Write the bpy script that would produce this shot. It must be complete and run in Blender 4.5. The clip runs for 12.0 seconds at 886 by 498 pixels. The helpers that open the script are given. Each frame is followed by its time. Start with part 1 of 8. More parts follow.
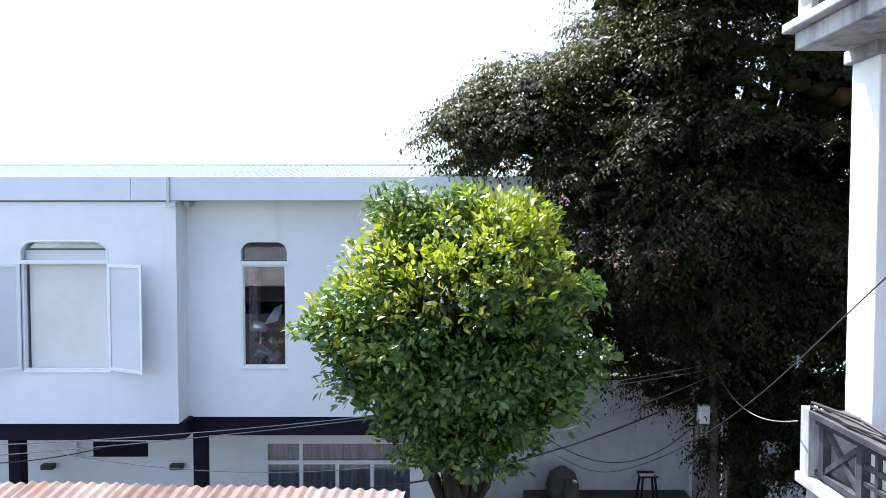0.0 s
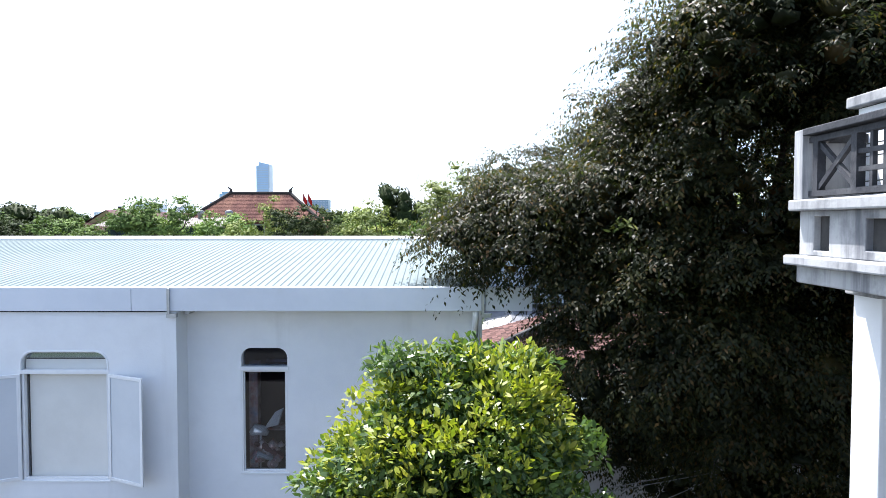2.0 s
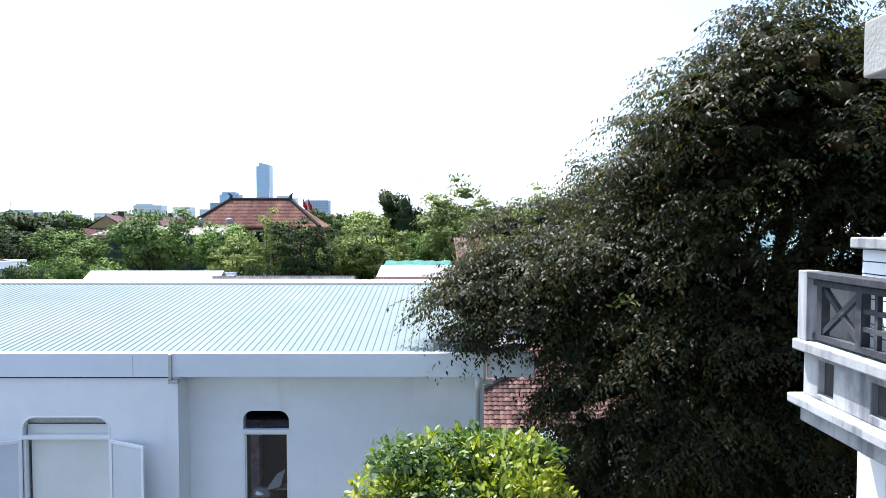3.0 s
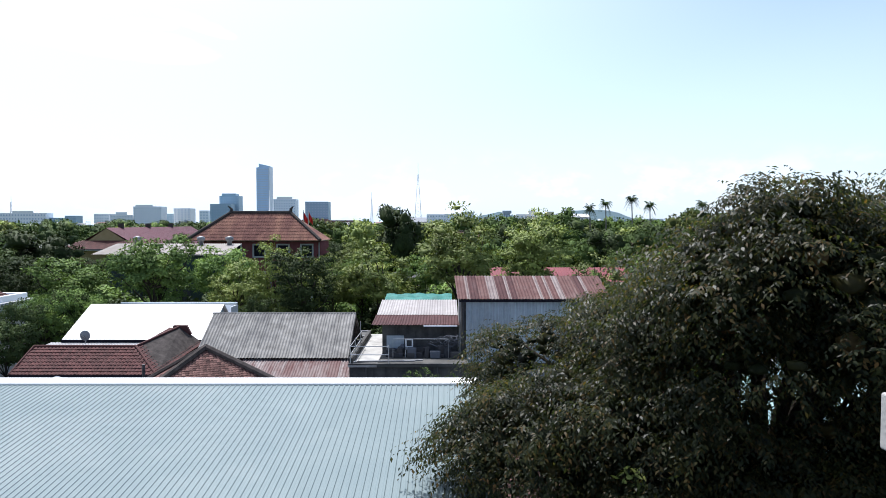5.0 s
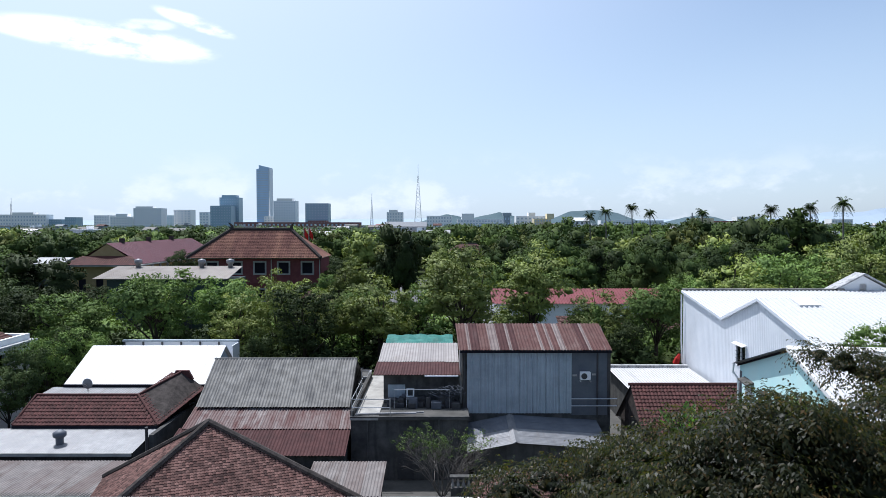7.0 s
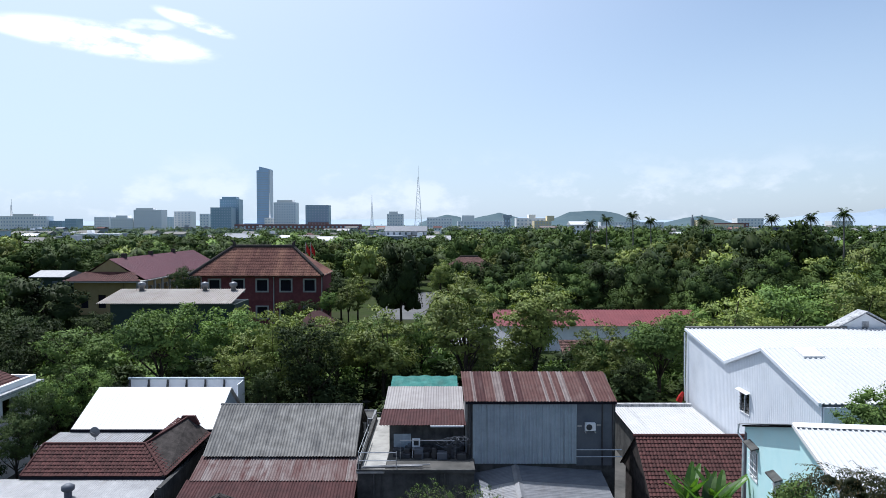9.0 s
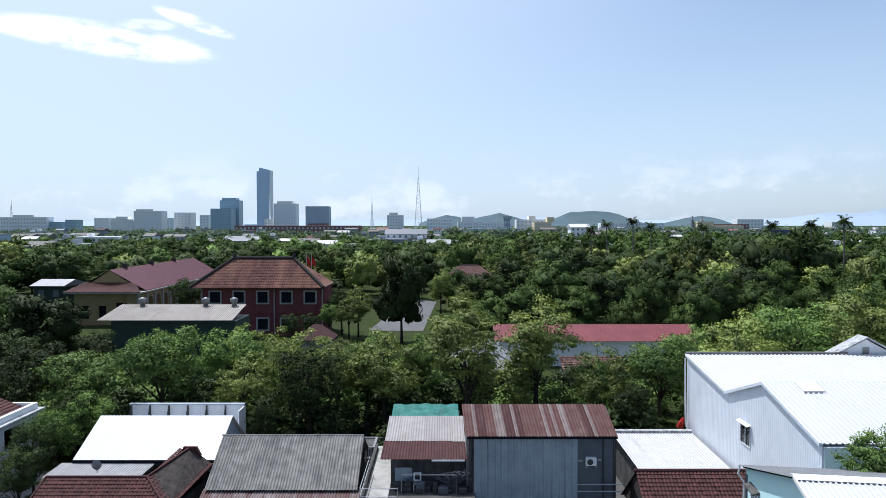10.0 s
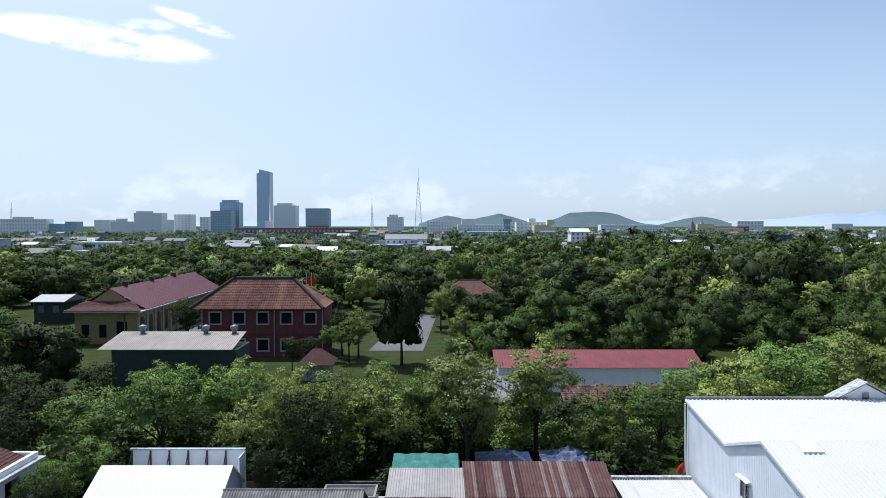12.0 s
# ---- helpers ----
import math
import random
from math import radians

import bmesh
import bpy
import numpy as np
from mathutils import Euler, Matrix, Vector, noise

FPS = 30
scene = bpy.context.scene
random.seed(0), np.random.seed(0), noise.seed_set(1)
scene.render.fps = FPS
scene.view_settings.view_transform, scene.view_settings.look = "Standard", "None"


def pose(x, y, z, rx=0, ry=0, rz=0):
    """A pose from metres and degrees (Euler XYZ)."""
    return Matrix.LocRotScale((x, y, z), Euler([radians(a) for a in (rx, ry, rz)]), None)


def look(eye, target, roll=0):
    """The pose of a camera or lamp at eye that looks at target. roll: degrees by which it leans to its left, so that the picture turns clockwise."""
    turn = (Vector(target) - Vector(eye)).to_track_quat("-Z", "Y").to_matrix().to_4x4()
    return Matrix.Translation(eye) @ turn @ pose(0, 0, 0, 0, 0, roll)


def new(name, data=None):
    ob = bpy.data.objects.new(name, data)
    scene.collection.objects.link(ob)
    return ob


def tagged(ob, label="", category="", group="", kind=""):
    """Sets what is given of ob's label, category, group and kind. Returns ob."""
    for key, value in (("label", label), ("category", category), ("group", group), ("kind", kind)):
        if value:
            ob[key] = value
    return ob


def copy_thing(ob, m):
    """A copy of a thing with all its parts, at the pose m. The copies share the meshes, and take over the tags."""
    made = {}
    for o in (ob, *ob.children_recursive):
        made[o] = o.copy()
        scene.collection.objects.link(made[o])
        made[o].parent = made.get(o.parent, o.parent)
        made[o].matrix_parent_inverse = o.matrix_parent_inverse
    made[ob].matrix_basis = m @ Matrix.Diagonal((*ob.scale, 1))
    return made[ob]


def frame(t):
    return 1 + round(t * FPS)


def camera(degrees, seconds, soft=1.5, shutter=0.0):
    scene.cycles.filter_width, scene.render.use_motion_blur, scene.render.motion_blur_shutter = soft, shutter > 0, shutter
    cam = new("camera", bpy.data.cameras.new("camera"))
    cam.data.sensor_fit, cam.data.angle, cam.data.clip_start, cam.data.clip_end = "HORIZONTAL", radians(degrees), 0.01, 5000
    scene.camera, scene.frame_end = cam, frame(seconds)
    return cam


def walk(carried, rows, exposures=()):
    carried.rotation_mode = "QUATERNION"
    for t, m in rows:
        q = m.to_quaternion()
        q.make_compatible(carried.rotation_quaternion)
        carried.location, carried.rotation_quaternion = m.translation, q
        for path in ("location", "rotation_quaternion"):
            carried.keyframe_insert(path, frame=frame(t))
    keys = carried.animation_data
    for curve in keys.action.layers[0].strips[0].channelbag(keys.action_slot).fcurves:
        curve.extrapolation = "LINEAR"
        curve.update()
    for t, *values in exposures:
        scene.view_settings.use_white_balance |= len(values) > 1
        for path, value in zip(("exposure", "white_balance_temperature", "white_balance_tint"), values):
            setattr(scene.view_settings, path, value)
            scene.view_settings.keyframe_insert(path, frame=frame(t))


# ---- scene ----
# a drone that rises straight up, its gimbal fixed
cam = camera(66.0, 12.0, soft=0.5)
EYE, PITCH = 6.0, -2.18
ROWS = [
    (0.0, -0.000, 0.000, 0.000),
    (0.5, 0.008, 0.005, 0.182),
    (1.0, 0.008, 0.022, 0.678),
    (1.5, 0.001, 0.040, 1.203),
    (2.0, -0.008, 0.068, 1.693),
    (2.5, -0.020, 0.095, 2.180),
    (3.0, -0.036, 0.108, 2.702),
    (3.5, -0.048, 0.118, 3.267),
    (3.7, -0.051, 0.121, 3.516),
    (5.3, -0.121, 0.271, 5.394),
    (5.6, -0.139, 0.270, 5.850),
    (6.0, -0.139, 0.249, 6.390),
    (6.5, -0.134, 0.223, 7.113),
    (7.0, -0.158, 0.207, 7.847),
    (7.2, -0.180, 0.199, 8.150),
    (8.8, -0.457, 0.110, 10.446),
    (9.0, -0.482, 0.104, 10.768),
    (9.5, -0.535, 0.092, 11.728),
    (10.0, -0.550, 0.107, 12.752),
    (10.5, -0.557, 0.128, 13.745),
    (11.0, -0.571, 0.154, 14.845),
    (11.5, -0.565, 0.181, 15.856),
    (12.0, -0.556, 0.181, 16.219),
]
walk(cam, [(t, pose(x, y, EYE + z, 90 + PITCH, 0, 0)) for t, x, y, z in ROWS],
     exposures=[(0.0, 2.02, 6150, 14), (0.8, 1.98, 6150, 14), (2.0, 1.64, 6150, 14), (2.7, 1.55, 6050, 13), (3.7, 1.3, 5950, 12), (5.3, 0.74, 6050, 13), (6.5, 0.44, 5950, 12), (8.8, 0.35, 5900, 11), (12.0, 0.33, 5900, 11)])

# ---- sun, sky, exposure ----
SUN_ELEV, SUN_AZ = 63.0, -35.0           # degrees; azimuth from +y, negative to the west (-x)
ls = bpy.data.lights.new("sun", "SUN")
ls.energy, ls.angle, ls.color = 4.4, radians(0.55), (1.0, 0.96, 0.9)
sun = new("sun", ls)
sdir = Vector((math.sin(radians(SUN_AZ)) * math.cos(radians(SUN_ELEV)), math.cos(radians(SUN_AZ)) * math.cos(radians(SUN_ELEV)), math.sin(radians(SUN_ELEV))))
sun.matrix_world = look(sdir * 300, (0, 0, 0))

world = bpy.data.worlds.new("sky")
scene.world = world
world.use_nodes = True
wn, wl = world.node_tree.nodes, world.node_tree.links
wn.clear()
w_out, w_bg, w_sky = wn.new("ShaderNodeOutputWorld"), wn.new("ShaderNodeBackground"), wn.new("ShaderNodeTexSky")
w_sky.sky_type, w_sky.sun_disc = "NISHITA", False
w_sky.sun_elevation, w_sky.sun_rotation = radians(SUN_ELEV), radians(SUN_AZ)
w_sky.air_density, w_sky.dust_density, w_sky.ozone_density, w_sky.altitude = 1.0, 1.3, 1.9, 20
w_bg.inputs["Strength"].default_value = 0.096
# haze that whitens towards the horizon, a bright streak of high cloud and faint heaps low down
w_tc, w_sep = wn.new("ShaderNodeTexCoord"), wn.new("ShaderNodeSeparateXYZ")
wl.new(w_tc.outputs["Generated"], w_sep.inputs["Vector"])


def w_range(src, a, b, c, d, smooth=True):
    r = wn.new("ShaderNodeMapRange")
    r.interpolation_type = "SMOOTHSTEP" if smooth else "LINEAR"
    for key, v in (("From Min", a), ("From Max", b), ("To Min", c), ("To Max", d)):
        r.inputs[key].default_value = v
    wl.new(src, r.inputs["Value"])
    return r.outputs["Result"]


def w_noise(stretch, scale, detail):
    m, n = wn.new("ShaderNodeMapping"), wn.new("ShaderNodeTexNoise")
    m.inputs["Scale"].default_value = stretch
    n.inputs["Scale"].default_value, n.inputs["Detail"].default_value, n.inputs["Roughness"].default_value = scale, detail, 0.6
    wl.new(w_tc.outputs["Generated"], m.inputs["Vector"])
    wl.new(m.outputs["Vector"], n.inputs["Vector"])
    return n.outputs["Fac"]


def w_times(a, b):
    m = wn.new("ShaderNodeMath")
    m.operation = "MULTIPLY"
    wl.new(a, m.inputs[0])
    wl.new(b, m.inputs[1])
    return m.outputs[0]


def w_over(fac, under, colour):
    m = wn.new("ShaderNodeMix")
    m.data_type = "RGBA"
    m.inputs["B"].default_value = (*colour, 1)
    wl.new(fac, m.inputs["Factor"])
    wl.new(under, m.inputs["A"])
    return m.outputs["Result"]


w_dot = wn.new("ShaderNodeVectorMath")
w_dot.operation = "DOT_PRODUCT"
w_dot.inputs[1].default_value = sdir
wl.new(w_tc.outputs["Generated"], w_dot.inputs[0])
# the haze is thick on the sun's side and thins to deeper blue away from it
w_haze = w_times(w_range(w_sep.outputs["Z"], -0.02, 0.46, 0.8, 0.04), w_range(w_dot.outputs["Value"], -0.3, 0.6, 0.25, 1.0))
w_col = w_over(w_haze, w_sky.outputs["Color"], (6.0, 7.15, 8.2))
w_col = w_over(w_range(w_dot.outputs["Value"], 0.42, 0.9, 0.0, 0.85), w_col, (8.2, 8.9, 9.6))
w_heap = w_times(w_range(w_noise((1, 1, 1.7), 10.0, 9.0), 0.49, 0.66, 0.0, 0.62), w_range(w_sep.outputs["Z"], 0.035, 0.115, 1.0, 0.0))
w_col = w_over(w_heap, w_col, (7.9, 8.3, 8.7))


def w_streak(cx, cz, hx, hz, tilt, gain):
    """A wisp of high cloud: a soft ellipse in the sky, frayed by noise."""
    m, g_ = wn.new("ShaderNodeMapping"), wn.new("ShaderNodeTexGradient")
    m.vector_type = "TEXTURE"
    m.inputs["Location"].default_value = (cx, math.sqrt(1 - cx * cx - cz * cz), cz)
    m.inputs["Rotation"].default_value, m.inputs["Scale"].default_value = (0, radians(tilt), 0), (hx, 2.0, hz)
    g_.gradient_type = "SPHERICAL"
    wl.new(w_tc.outputs["Generated"], m.inputs["Vector"])
    wl.new(m.outputs["Vector"], g_.inputs["Vector"])
    return w_range(w_times(w_range(g_.outputs["Fac"], 0.0, 0.75, 0.0, 1.0), w_range(w_noise((1, 1, 3.0), 11.0, 9.0), 0.3, 0.62, 0.15, 1.15)), 0.06, 0.6, 0.0, gain)


for wisp in ((-0.42, 0.232, 0.15, 0.027, 3.0, 1.0), (-0.48, 0.236, 0.09, 0.017, 0.0, 0.6), (-0.325, 0.263, 0.062, 0.013, 16.0, 0.85), (-0.38, 0.255, 0.045, 0.01, -4.0, 0.5)):
    w_col = w_over(w_streak(*wisp), w_col, (10.2, 10.3, 10.4))
wl.new(w_col, w_bg.inputs["Color"])
wl.new(w_bg.outputs["Background"], w_out.inputs["Surface"])


# ---- materials ----
def node(nt, kind, **values):
    n = nt.nodes.new(kind)
    for key, v in values.items():
        n.inputs[key.replace("_", " ")].default_value = v
    return n


def mixed(nt, fac, a, b):
    m = nt.nodes.new("ShaderNodeMix")
    m.data_type = "RGBA"
    for v, slot in ((fac, "Factor"), (a, "A"), (b, "B")):
        if hasattr(v, "is_linked"):
            nt.links.new(v, m.inputs[slot])
        else:
            m.inputs[slot].default_value = v if slot == "Factor" else (*v, 1)
    return m.outputs["Result"]


def ramp(nt, src, lo, hi, to=1.0):
    r = node(nt, "ShaderNodeMapRange", From_Min=lo, From_Max=hi, To_Max=to)
    nt.links.new(src, r.inputs["Value"])
    return r.outputs["Result"]


def surface(name, a, b, scale=3.0, stain=None, stain_scale=0.6, stain_amount=0.5, stretch=(1, 1, 1), rough=0.8, metal=0.0, bump=0.15, grain=40.0, vary=None, island=False, streak=None):
    """A material: two tones by noise, larger stains, fine grain relief, piece by piece variation."""
    m = bpy.data.materials.new(name)
    m.use_nodes = True
    nt = m.node_tree
    bsdf = nt.nodes["Principled BSDF"]
    tc = nt.nodes.new("ShaderNodeTexCoord")
    mp = nt.nodes.new("ShaderNodeMapping")
    mp.inputs["Scale"].default_value = stretch
    nt.links.new(tc.outputs["Object"], mp.inputs["Vector"])
    n1 = node(nt, "ShaderNodeTexNoise", Scale=scale, Detail=8.0, Roughness=0.65)
    nt.links.new(mp.outputs["Vector"], n1.inputs["Vector"])
    col = mixed(nt, ramp(nt, n1.outputs["Fac"], 0.35, 0.68), a, b)
    if stain:
        n2 = node(nt, "ShaderNodeTexNoise", Scale=stain_scale, Detail=6.0, Roughness=0.7)
        nt.links.new(mp.outputs["Vector"], n2.inputs["Vector"])
        col = mixed(nt, ramp(nt, n2.outputs["Fac"], 0.5, 0.72, stain_amount), col, stain)
    if streak:
        ms = nt.nodes.new("ShaderNodeMapping")
        ms.inputs["Scale"].default_value = streak[1]
        nt.links.new(tc.outputs["Object"], ms.inputs["Vector"])
        n4 = node(nt, "ShaderNodeTexNoise", Scale=1.0, Detail=5.0, Roughness=0.6)
        nt.links.new(ms.outputs["Vector"], n4.inputs["Vector"])
        col = mixed(nt, ramp(nt, n4.outputs["Fac"], streak[2], streak[2] + 0.2, streak[3]), col, streak[0])
    if vary:
        if island:
            src = nt.nodes.new("ShaderNodeNewGeometry").outputs["Random Per Island"]
        else:
            src = nt.nodes.new("ShaderNodeObjectInfo").outputs["Random"]
        col = mixed(nt, ramp(nt, src, vary[1], vary[2], vary[3]), col, vary[0])
    nt.links.new(col, bsdf.inputs["Base Color"])
    bsdf.inputs["Roughness"].default_value, bsdf.inputs["Metallic"].default_value = rough, metal
    bsdf.inputs["Specular IOR Level"].default_value = 0.5 if rough < 0.65 else 0.25 if rough < 0.9 else 0.06
    n3 = node(nt, "ShaderNodeTexNoise", Scale=grain, Detail=4.0)
    nt.links.new(tc.outputs["Object"], n3.inputs["Vector"])
    bp = node(nt, "ShaderNodeBump", Strength=bump, Distance=0.02)
    nt.links.new(n3.outputs["Fac"], bp.inputs["Height"])
    nt.links.new(bp.outputs["Normal"], bsdf.inputs["Normal"])
    return m


def leaf(name, tones, lets=0.35, rough=0.45, spec=0.4, patch=0.5, swing=0.0, fine=0.0):
    """Leaf: tone by leaf, light passing through, waxy gloss."""
    m = bpy.data.materials.new(name)
    m.use_nodes = True
    nt = m.node_tree
    bsdf, out = nt.nodes["Principled BSDF"], nt.nodes["Material Output"]
    r = nt.nodes.new("ShaderNodeNewGeometry").outputs["Random Per Island"]
    cr = nt.nodes.new("ShaderNodeValToRGB")
    nt.links.new(r, cr.inputs["Fac"])
    el = cr.color_ramp.elements
    for i, (at, c) in enumerate(tones):
        e = el[i] if i < 2 else el.new(at)
        e.position, e.color = at, (*c, 1)
    oi = nt.nodes.new("ShaderNodeObjectInfo")
    hsv = nt.nodes.new("ShaderNodeHueSaturation")
    add = node(nt, "ShaderNodeMapRange", From_Min=0.0, From_Max=1.0, To_Min=0.65, To_Max=1.4)
    nt.links.new(oi.outputs["Random"], add.inputs["Value"])
    nt.links.new(add.outputs["Result"], hsv.inputs["Value"])
    tcl, pn = nt.nodes.new("ShaderNodeTexCoord"), node(nt, "ShaderNodeTexNoise", Scale=patch, Detail=3.0)
    nt.links.new(tcl.outputs["Object"], pn.inputs["Vector"])
    if fine:
        fn = node(nt, "ShaderNodeTexNoise", Scale=fine, Detail=4.0, Roughness=0.7)
        nt.links.new(tcl.outputs["Object"], fn.inputs["Vector"])
        fv = node(nt, "ShaderNodeMapRange", From_Min=0.35, From_Max=0.65, To_Min=0.78, To_Max=1.22)
        nt.links.new(fn.outputs["Fac"], fv.inputs["Value"])
        fm = nt.nodes.new("ShaderNodeMath")
        fm.operation = "MULTIPLY"
        nt.links.new(add.outputs["Result"], fm.inputs[0])
        nt.links.new(fv.outputs["Result"], fm.inputs[1])
        nt.links.new(fm.outputs[0], hsv.inputs["Value"])
    tone = mixed(nt, ramp(nt, pn.outputs["Fac"], 0.3, 0.7), (0.74 - swing, 0.78 - swing, 0.84 - swing), (1.26 + swing, 1.2 + swing, 1.04))
    pm = nt.nodes.new("ShaderNodeMix")
    pm.data_type, pm.blend_type = "RGBA", "MULTIPLY"
    pm.inputs["Factor"].default_value = 1.0
    nt.links.new(cr.outputs["Color"], pm.inputs["A"])
    nt.links.new(tone, pm.inputs["B"])
    nt.links.new(pm.outputs["Result"], hsv.inputs["Color"])
    tr = nt.nodes.new("ShaderNodeBsdfTranslucent")
    gain = nt.nodes.new("ShaderNodeMix")
    gain.data_type, gain.blend_type = "RGBA", "MULTIPLY"
    gain.inputs["Factor"].default_value, gain.inputs["B"].default_value = 1.0, (1.4, 1.5, 0.7, 1)
    nt.links.new(hsv.outputs["Color"], gain.inputs["A"])
    nt.links.new(gain.outputs["Result"], tr.inputs["Color"])
    nt.links.new(hsv.outputs["Color"], bsdf.inputs["Base Color"])
    bsdf.inputs["Roughness"].default_value, bsdf.inputs["Specular IOR Level"].default_value = rough, spec
    mx = nt.nodes.new("ShaderNodeMixShader")
    mx.inputs["Fac"].default_value = lets
    nt.links.new(bsdf.outputs["BSDF"], mx.inputs[1])
    nt.links.new(tr.outputs["BSDF"], mx.inputs[2])
    nt.links.new(mx.outputs["Shader"], out.inputs["Surface"])
    return m


def glass(name, tint=(0.55, 0.6, 0.63), mix=0.45):
    m = bpy.data.materials.new(name)
    m.use_nodes = True
    nt = m.node_tree
    nt.nodes.clear()
    out, t, g, mx = (nt.nodes.new(k) for k in ("ShaderNodeOutputMaterial", "ShaderNodeBsdfTransparent", "ShaderNodeBsdfGlossy", "ShaderNodeMixShader"))
    t.inputs["Color"].default_value = (*tint, 1)
    g.inputs["Roughness"].default_value, g.inputs["Color"].default_value = 0.03, (0.95, 0.97, 1, 1)
    fr = node(nt, "ShaderNodeFresnel", IOR=1.5)
    sc = node(nt, "ShaderNodeMapRange", From_Min=0.0, From_Max=1.0, To_Min=mix * 0.35, To_Max=1.0)
    nt.links.new(fr.outputs["Fac"], sc.inputs["Value"])
    nt.links.new(sc.outputs["Result"], mx.inputs["Fac"])
    nt.links.new(t.outputs["BSDF"], mx.inputs[1])
    nt.links.new(g.outputs["BSDF"], mx.inputs[2])
    nt.links.new(mx.outputs["Shader"], out.inputs["Surface"])
    return m


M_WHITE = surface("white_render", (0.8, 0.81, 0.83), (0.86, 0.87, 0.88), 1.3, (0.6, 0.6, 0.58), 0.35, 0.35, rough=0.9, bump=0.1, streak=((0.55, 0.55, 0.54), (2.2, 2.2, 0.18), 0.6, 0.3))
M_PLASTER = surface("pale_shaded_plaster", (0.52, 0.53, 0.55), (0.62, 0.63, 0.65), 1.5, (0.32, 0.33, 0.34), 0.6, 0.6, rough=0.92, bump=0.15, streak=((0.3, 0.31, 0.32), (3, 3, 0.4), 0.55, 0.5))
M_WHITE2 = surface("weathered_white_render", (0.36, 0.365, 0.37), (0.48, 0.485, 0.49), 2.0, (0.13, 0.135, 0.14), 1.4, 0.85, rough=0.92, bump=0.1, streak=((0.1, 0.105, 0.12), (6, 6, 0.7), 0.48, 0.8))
M_FRAME = surface("white_frame", (0.78, 0.79, 0.8), (0.83, 0.84, 0.85), 6, rough=0.45, bump=0.03)
M_FASCIA = surface("painted_fascia", (0.66, 0.7, 0.76), (0.74, 0.77, 0.82), 0.8, (0.55, 0.57, 0.6), 0.5, 0.4, rough=0.55, bump=0.05)
M_DARK = surface("dark_brown_beam", (0.006, 0.006, 0.011), (0.011, 0.01, 0.018), 3, rough=0.85, bump=0.1)
M_BLIND = surface("cream_blind", (0.74, 0.73, 0.69), (0.8, 0.79, 0.75), 1.5, (0.66, 0.65, 0.6), 0.8, 0.4, rough=0.9, bump=0.05)
M_CURTAIN = surface("grey_blue_curtain", (0.1, 0.14, 0.22), (0.5, 0.58, 0.7), 1.0, stretch=(11, 1, 0.25), rough=0.9, bump=0.1)
# indoor dimness is part of this colour
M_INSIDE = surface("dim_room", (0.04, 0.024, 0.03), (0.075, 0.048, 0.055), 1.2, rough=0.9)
M_CLOTH = surface("crumpled_cloth", (0.35, 0.12, 0.1), (0.6, 0.6, 0.62), 5.0, (0.12, 0.2, 0.35), 3.0, 0.8, rough=0.95)
M_GLASS = glass("window_glass", (0.86, 0.89, 0.9), 0.3)
M_GLASSB = glass("shaded_blue_glass", (0.4, 0.48, 0.62), 0.1)
M_GLASSD = glass("dark_window_glass", (0.82, 0.83, 0.85), 0.1)
M_ROOFBLUE = surface("pale_blue_steel_sheet", (0.136, 0.175, 0.183), (0.163, 0.202, 0.206), 0.5, (0.184, 0.211, 0.213), 0.25, 0.5, rough=0.75, bump=0.03, streak=((0.11, 0.143, 0.15), (1.0, 0.08, 1), 0.58, 0.35))
M_CAP = surface("white_ridge_sheet", (0.68, 0.68, 0.671), (0.722, 0.722, 0.714), 2, rough=0.5, bump=0.03)
M_WHITEROOF = surface("white_steel_sheet", (0.508, 0.513, 0.52), (0.546, 0.553, 0.559), 0.6, (0.429, 0.436, 0.442), 0.3, 0.4, rough=0.5, bump=0.04, streak=((0.39, 0.39, 0.39), (1.5, 0.1, 1), 0.62, 0.3))
M_DULLWHITE = surface("dulled_white_sheet", (0.45, 0.45, 0.455), (0.5, 0.5, 0.505), 1.2, (0.4, 0.395, 0.39), 0.4, 0.5, rough=0.7, bump=0.08, streak=((0.26, 0.255, 0.25), (2.0, 0.15, 1), 0.55, 0.45))
M_GALV = surface("grey_fibre_cement_sheet", (0.172, 0.165, 0.155), (0.295, 0.285, 0.268), 1.6, (0.0862, 0.0862, 0.0906), 0.5, 0.6, rough=0.9, bump=0.2, streak=((0.0862, 0.0862, 0.0906), (2.2, 0.5, 0.6), 0.5, 0.6))
M_GALVL = surface("light_zinc_sheet", (0.173, 0.176, 0.188), (0.255, 0.259, 0.27), 1.6, (0.15, 0.15, 0.158), 0.5, 0.6, rough=0.5, metal=0.3, bump=0.1, streak=((0.165, 0.15, 0.143), (3, 0.3, 1), 0.55, 0.6))
M_RUST = surface("rusted_sheet", (0.0478, 0.0184, 0.0189), (0.0758, 0.0306, 0.03), 2.2, (0.0281, 0.0133, 0.0136), 0.7, 0.7, rough=0.85, bump=0.25, streak=((0.118, 0.0762, 0.0735), (3, 0.25, 1), 0.58, 0.5))
M_RUSTMIX = surface("half_rusted_zinc_sheet", (0.19, 0.16, 0.155), (0.265, 0.235, 0.225), 2.0, (0.0825, 0.0375, 0.0353), 0.9, 0.85, rough=0.75, bump=0.15, streak=((0.09, 0.0375, 0.0353), (2.0, 0.3, 1), 0.45, 0.95), vary=((0.0975, 0.045, 0.0413), 0.0, 1.0, 0.75))
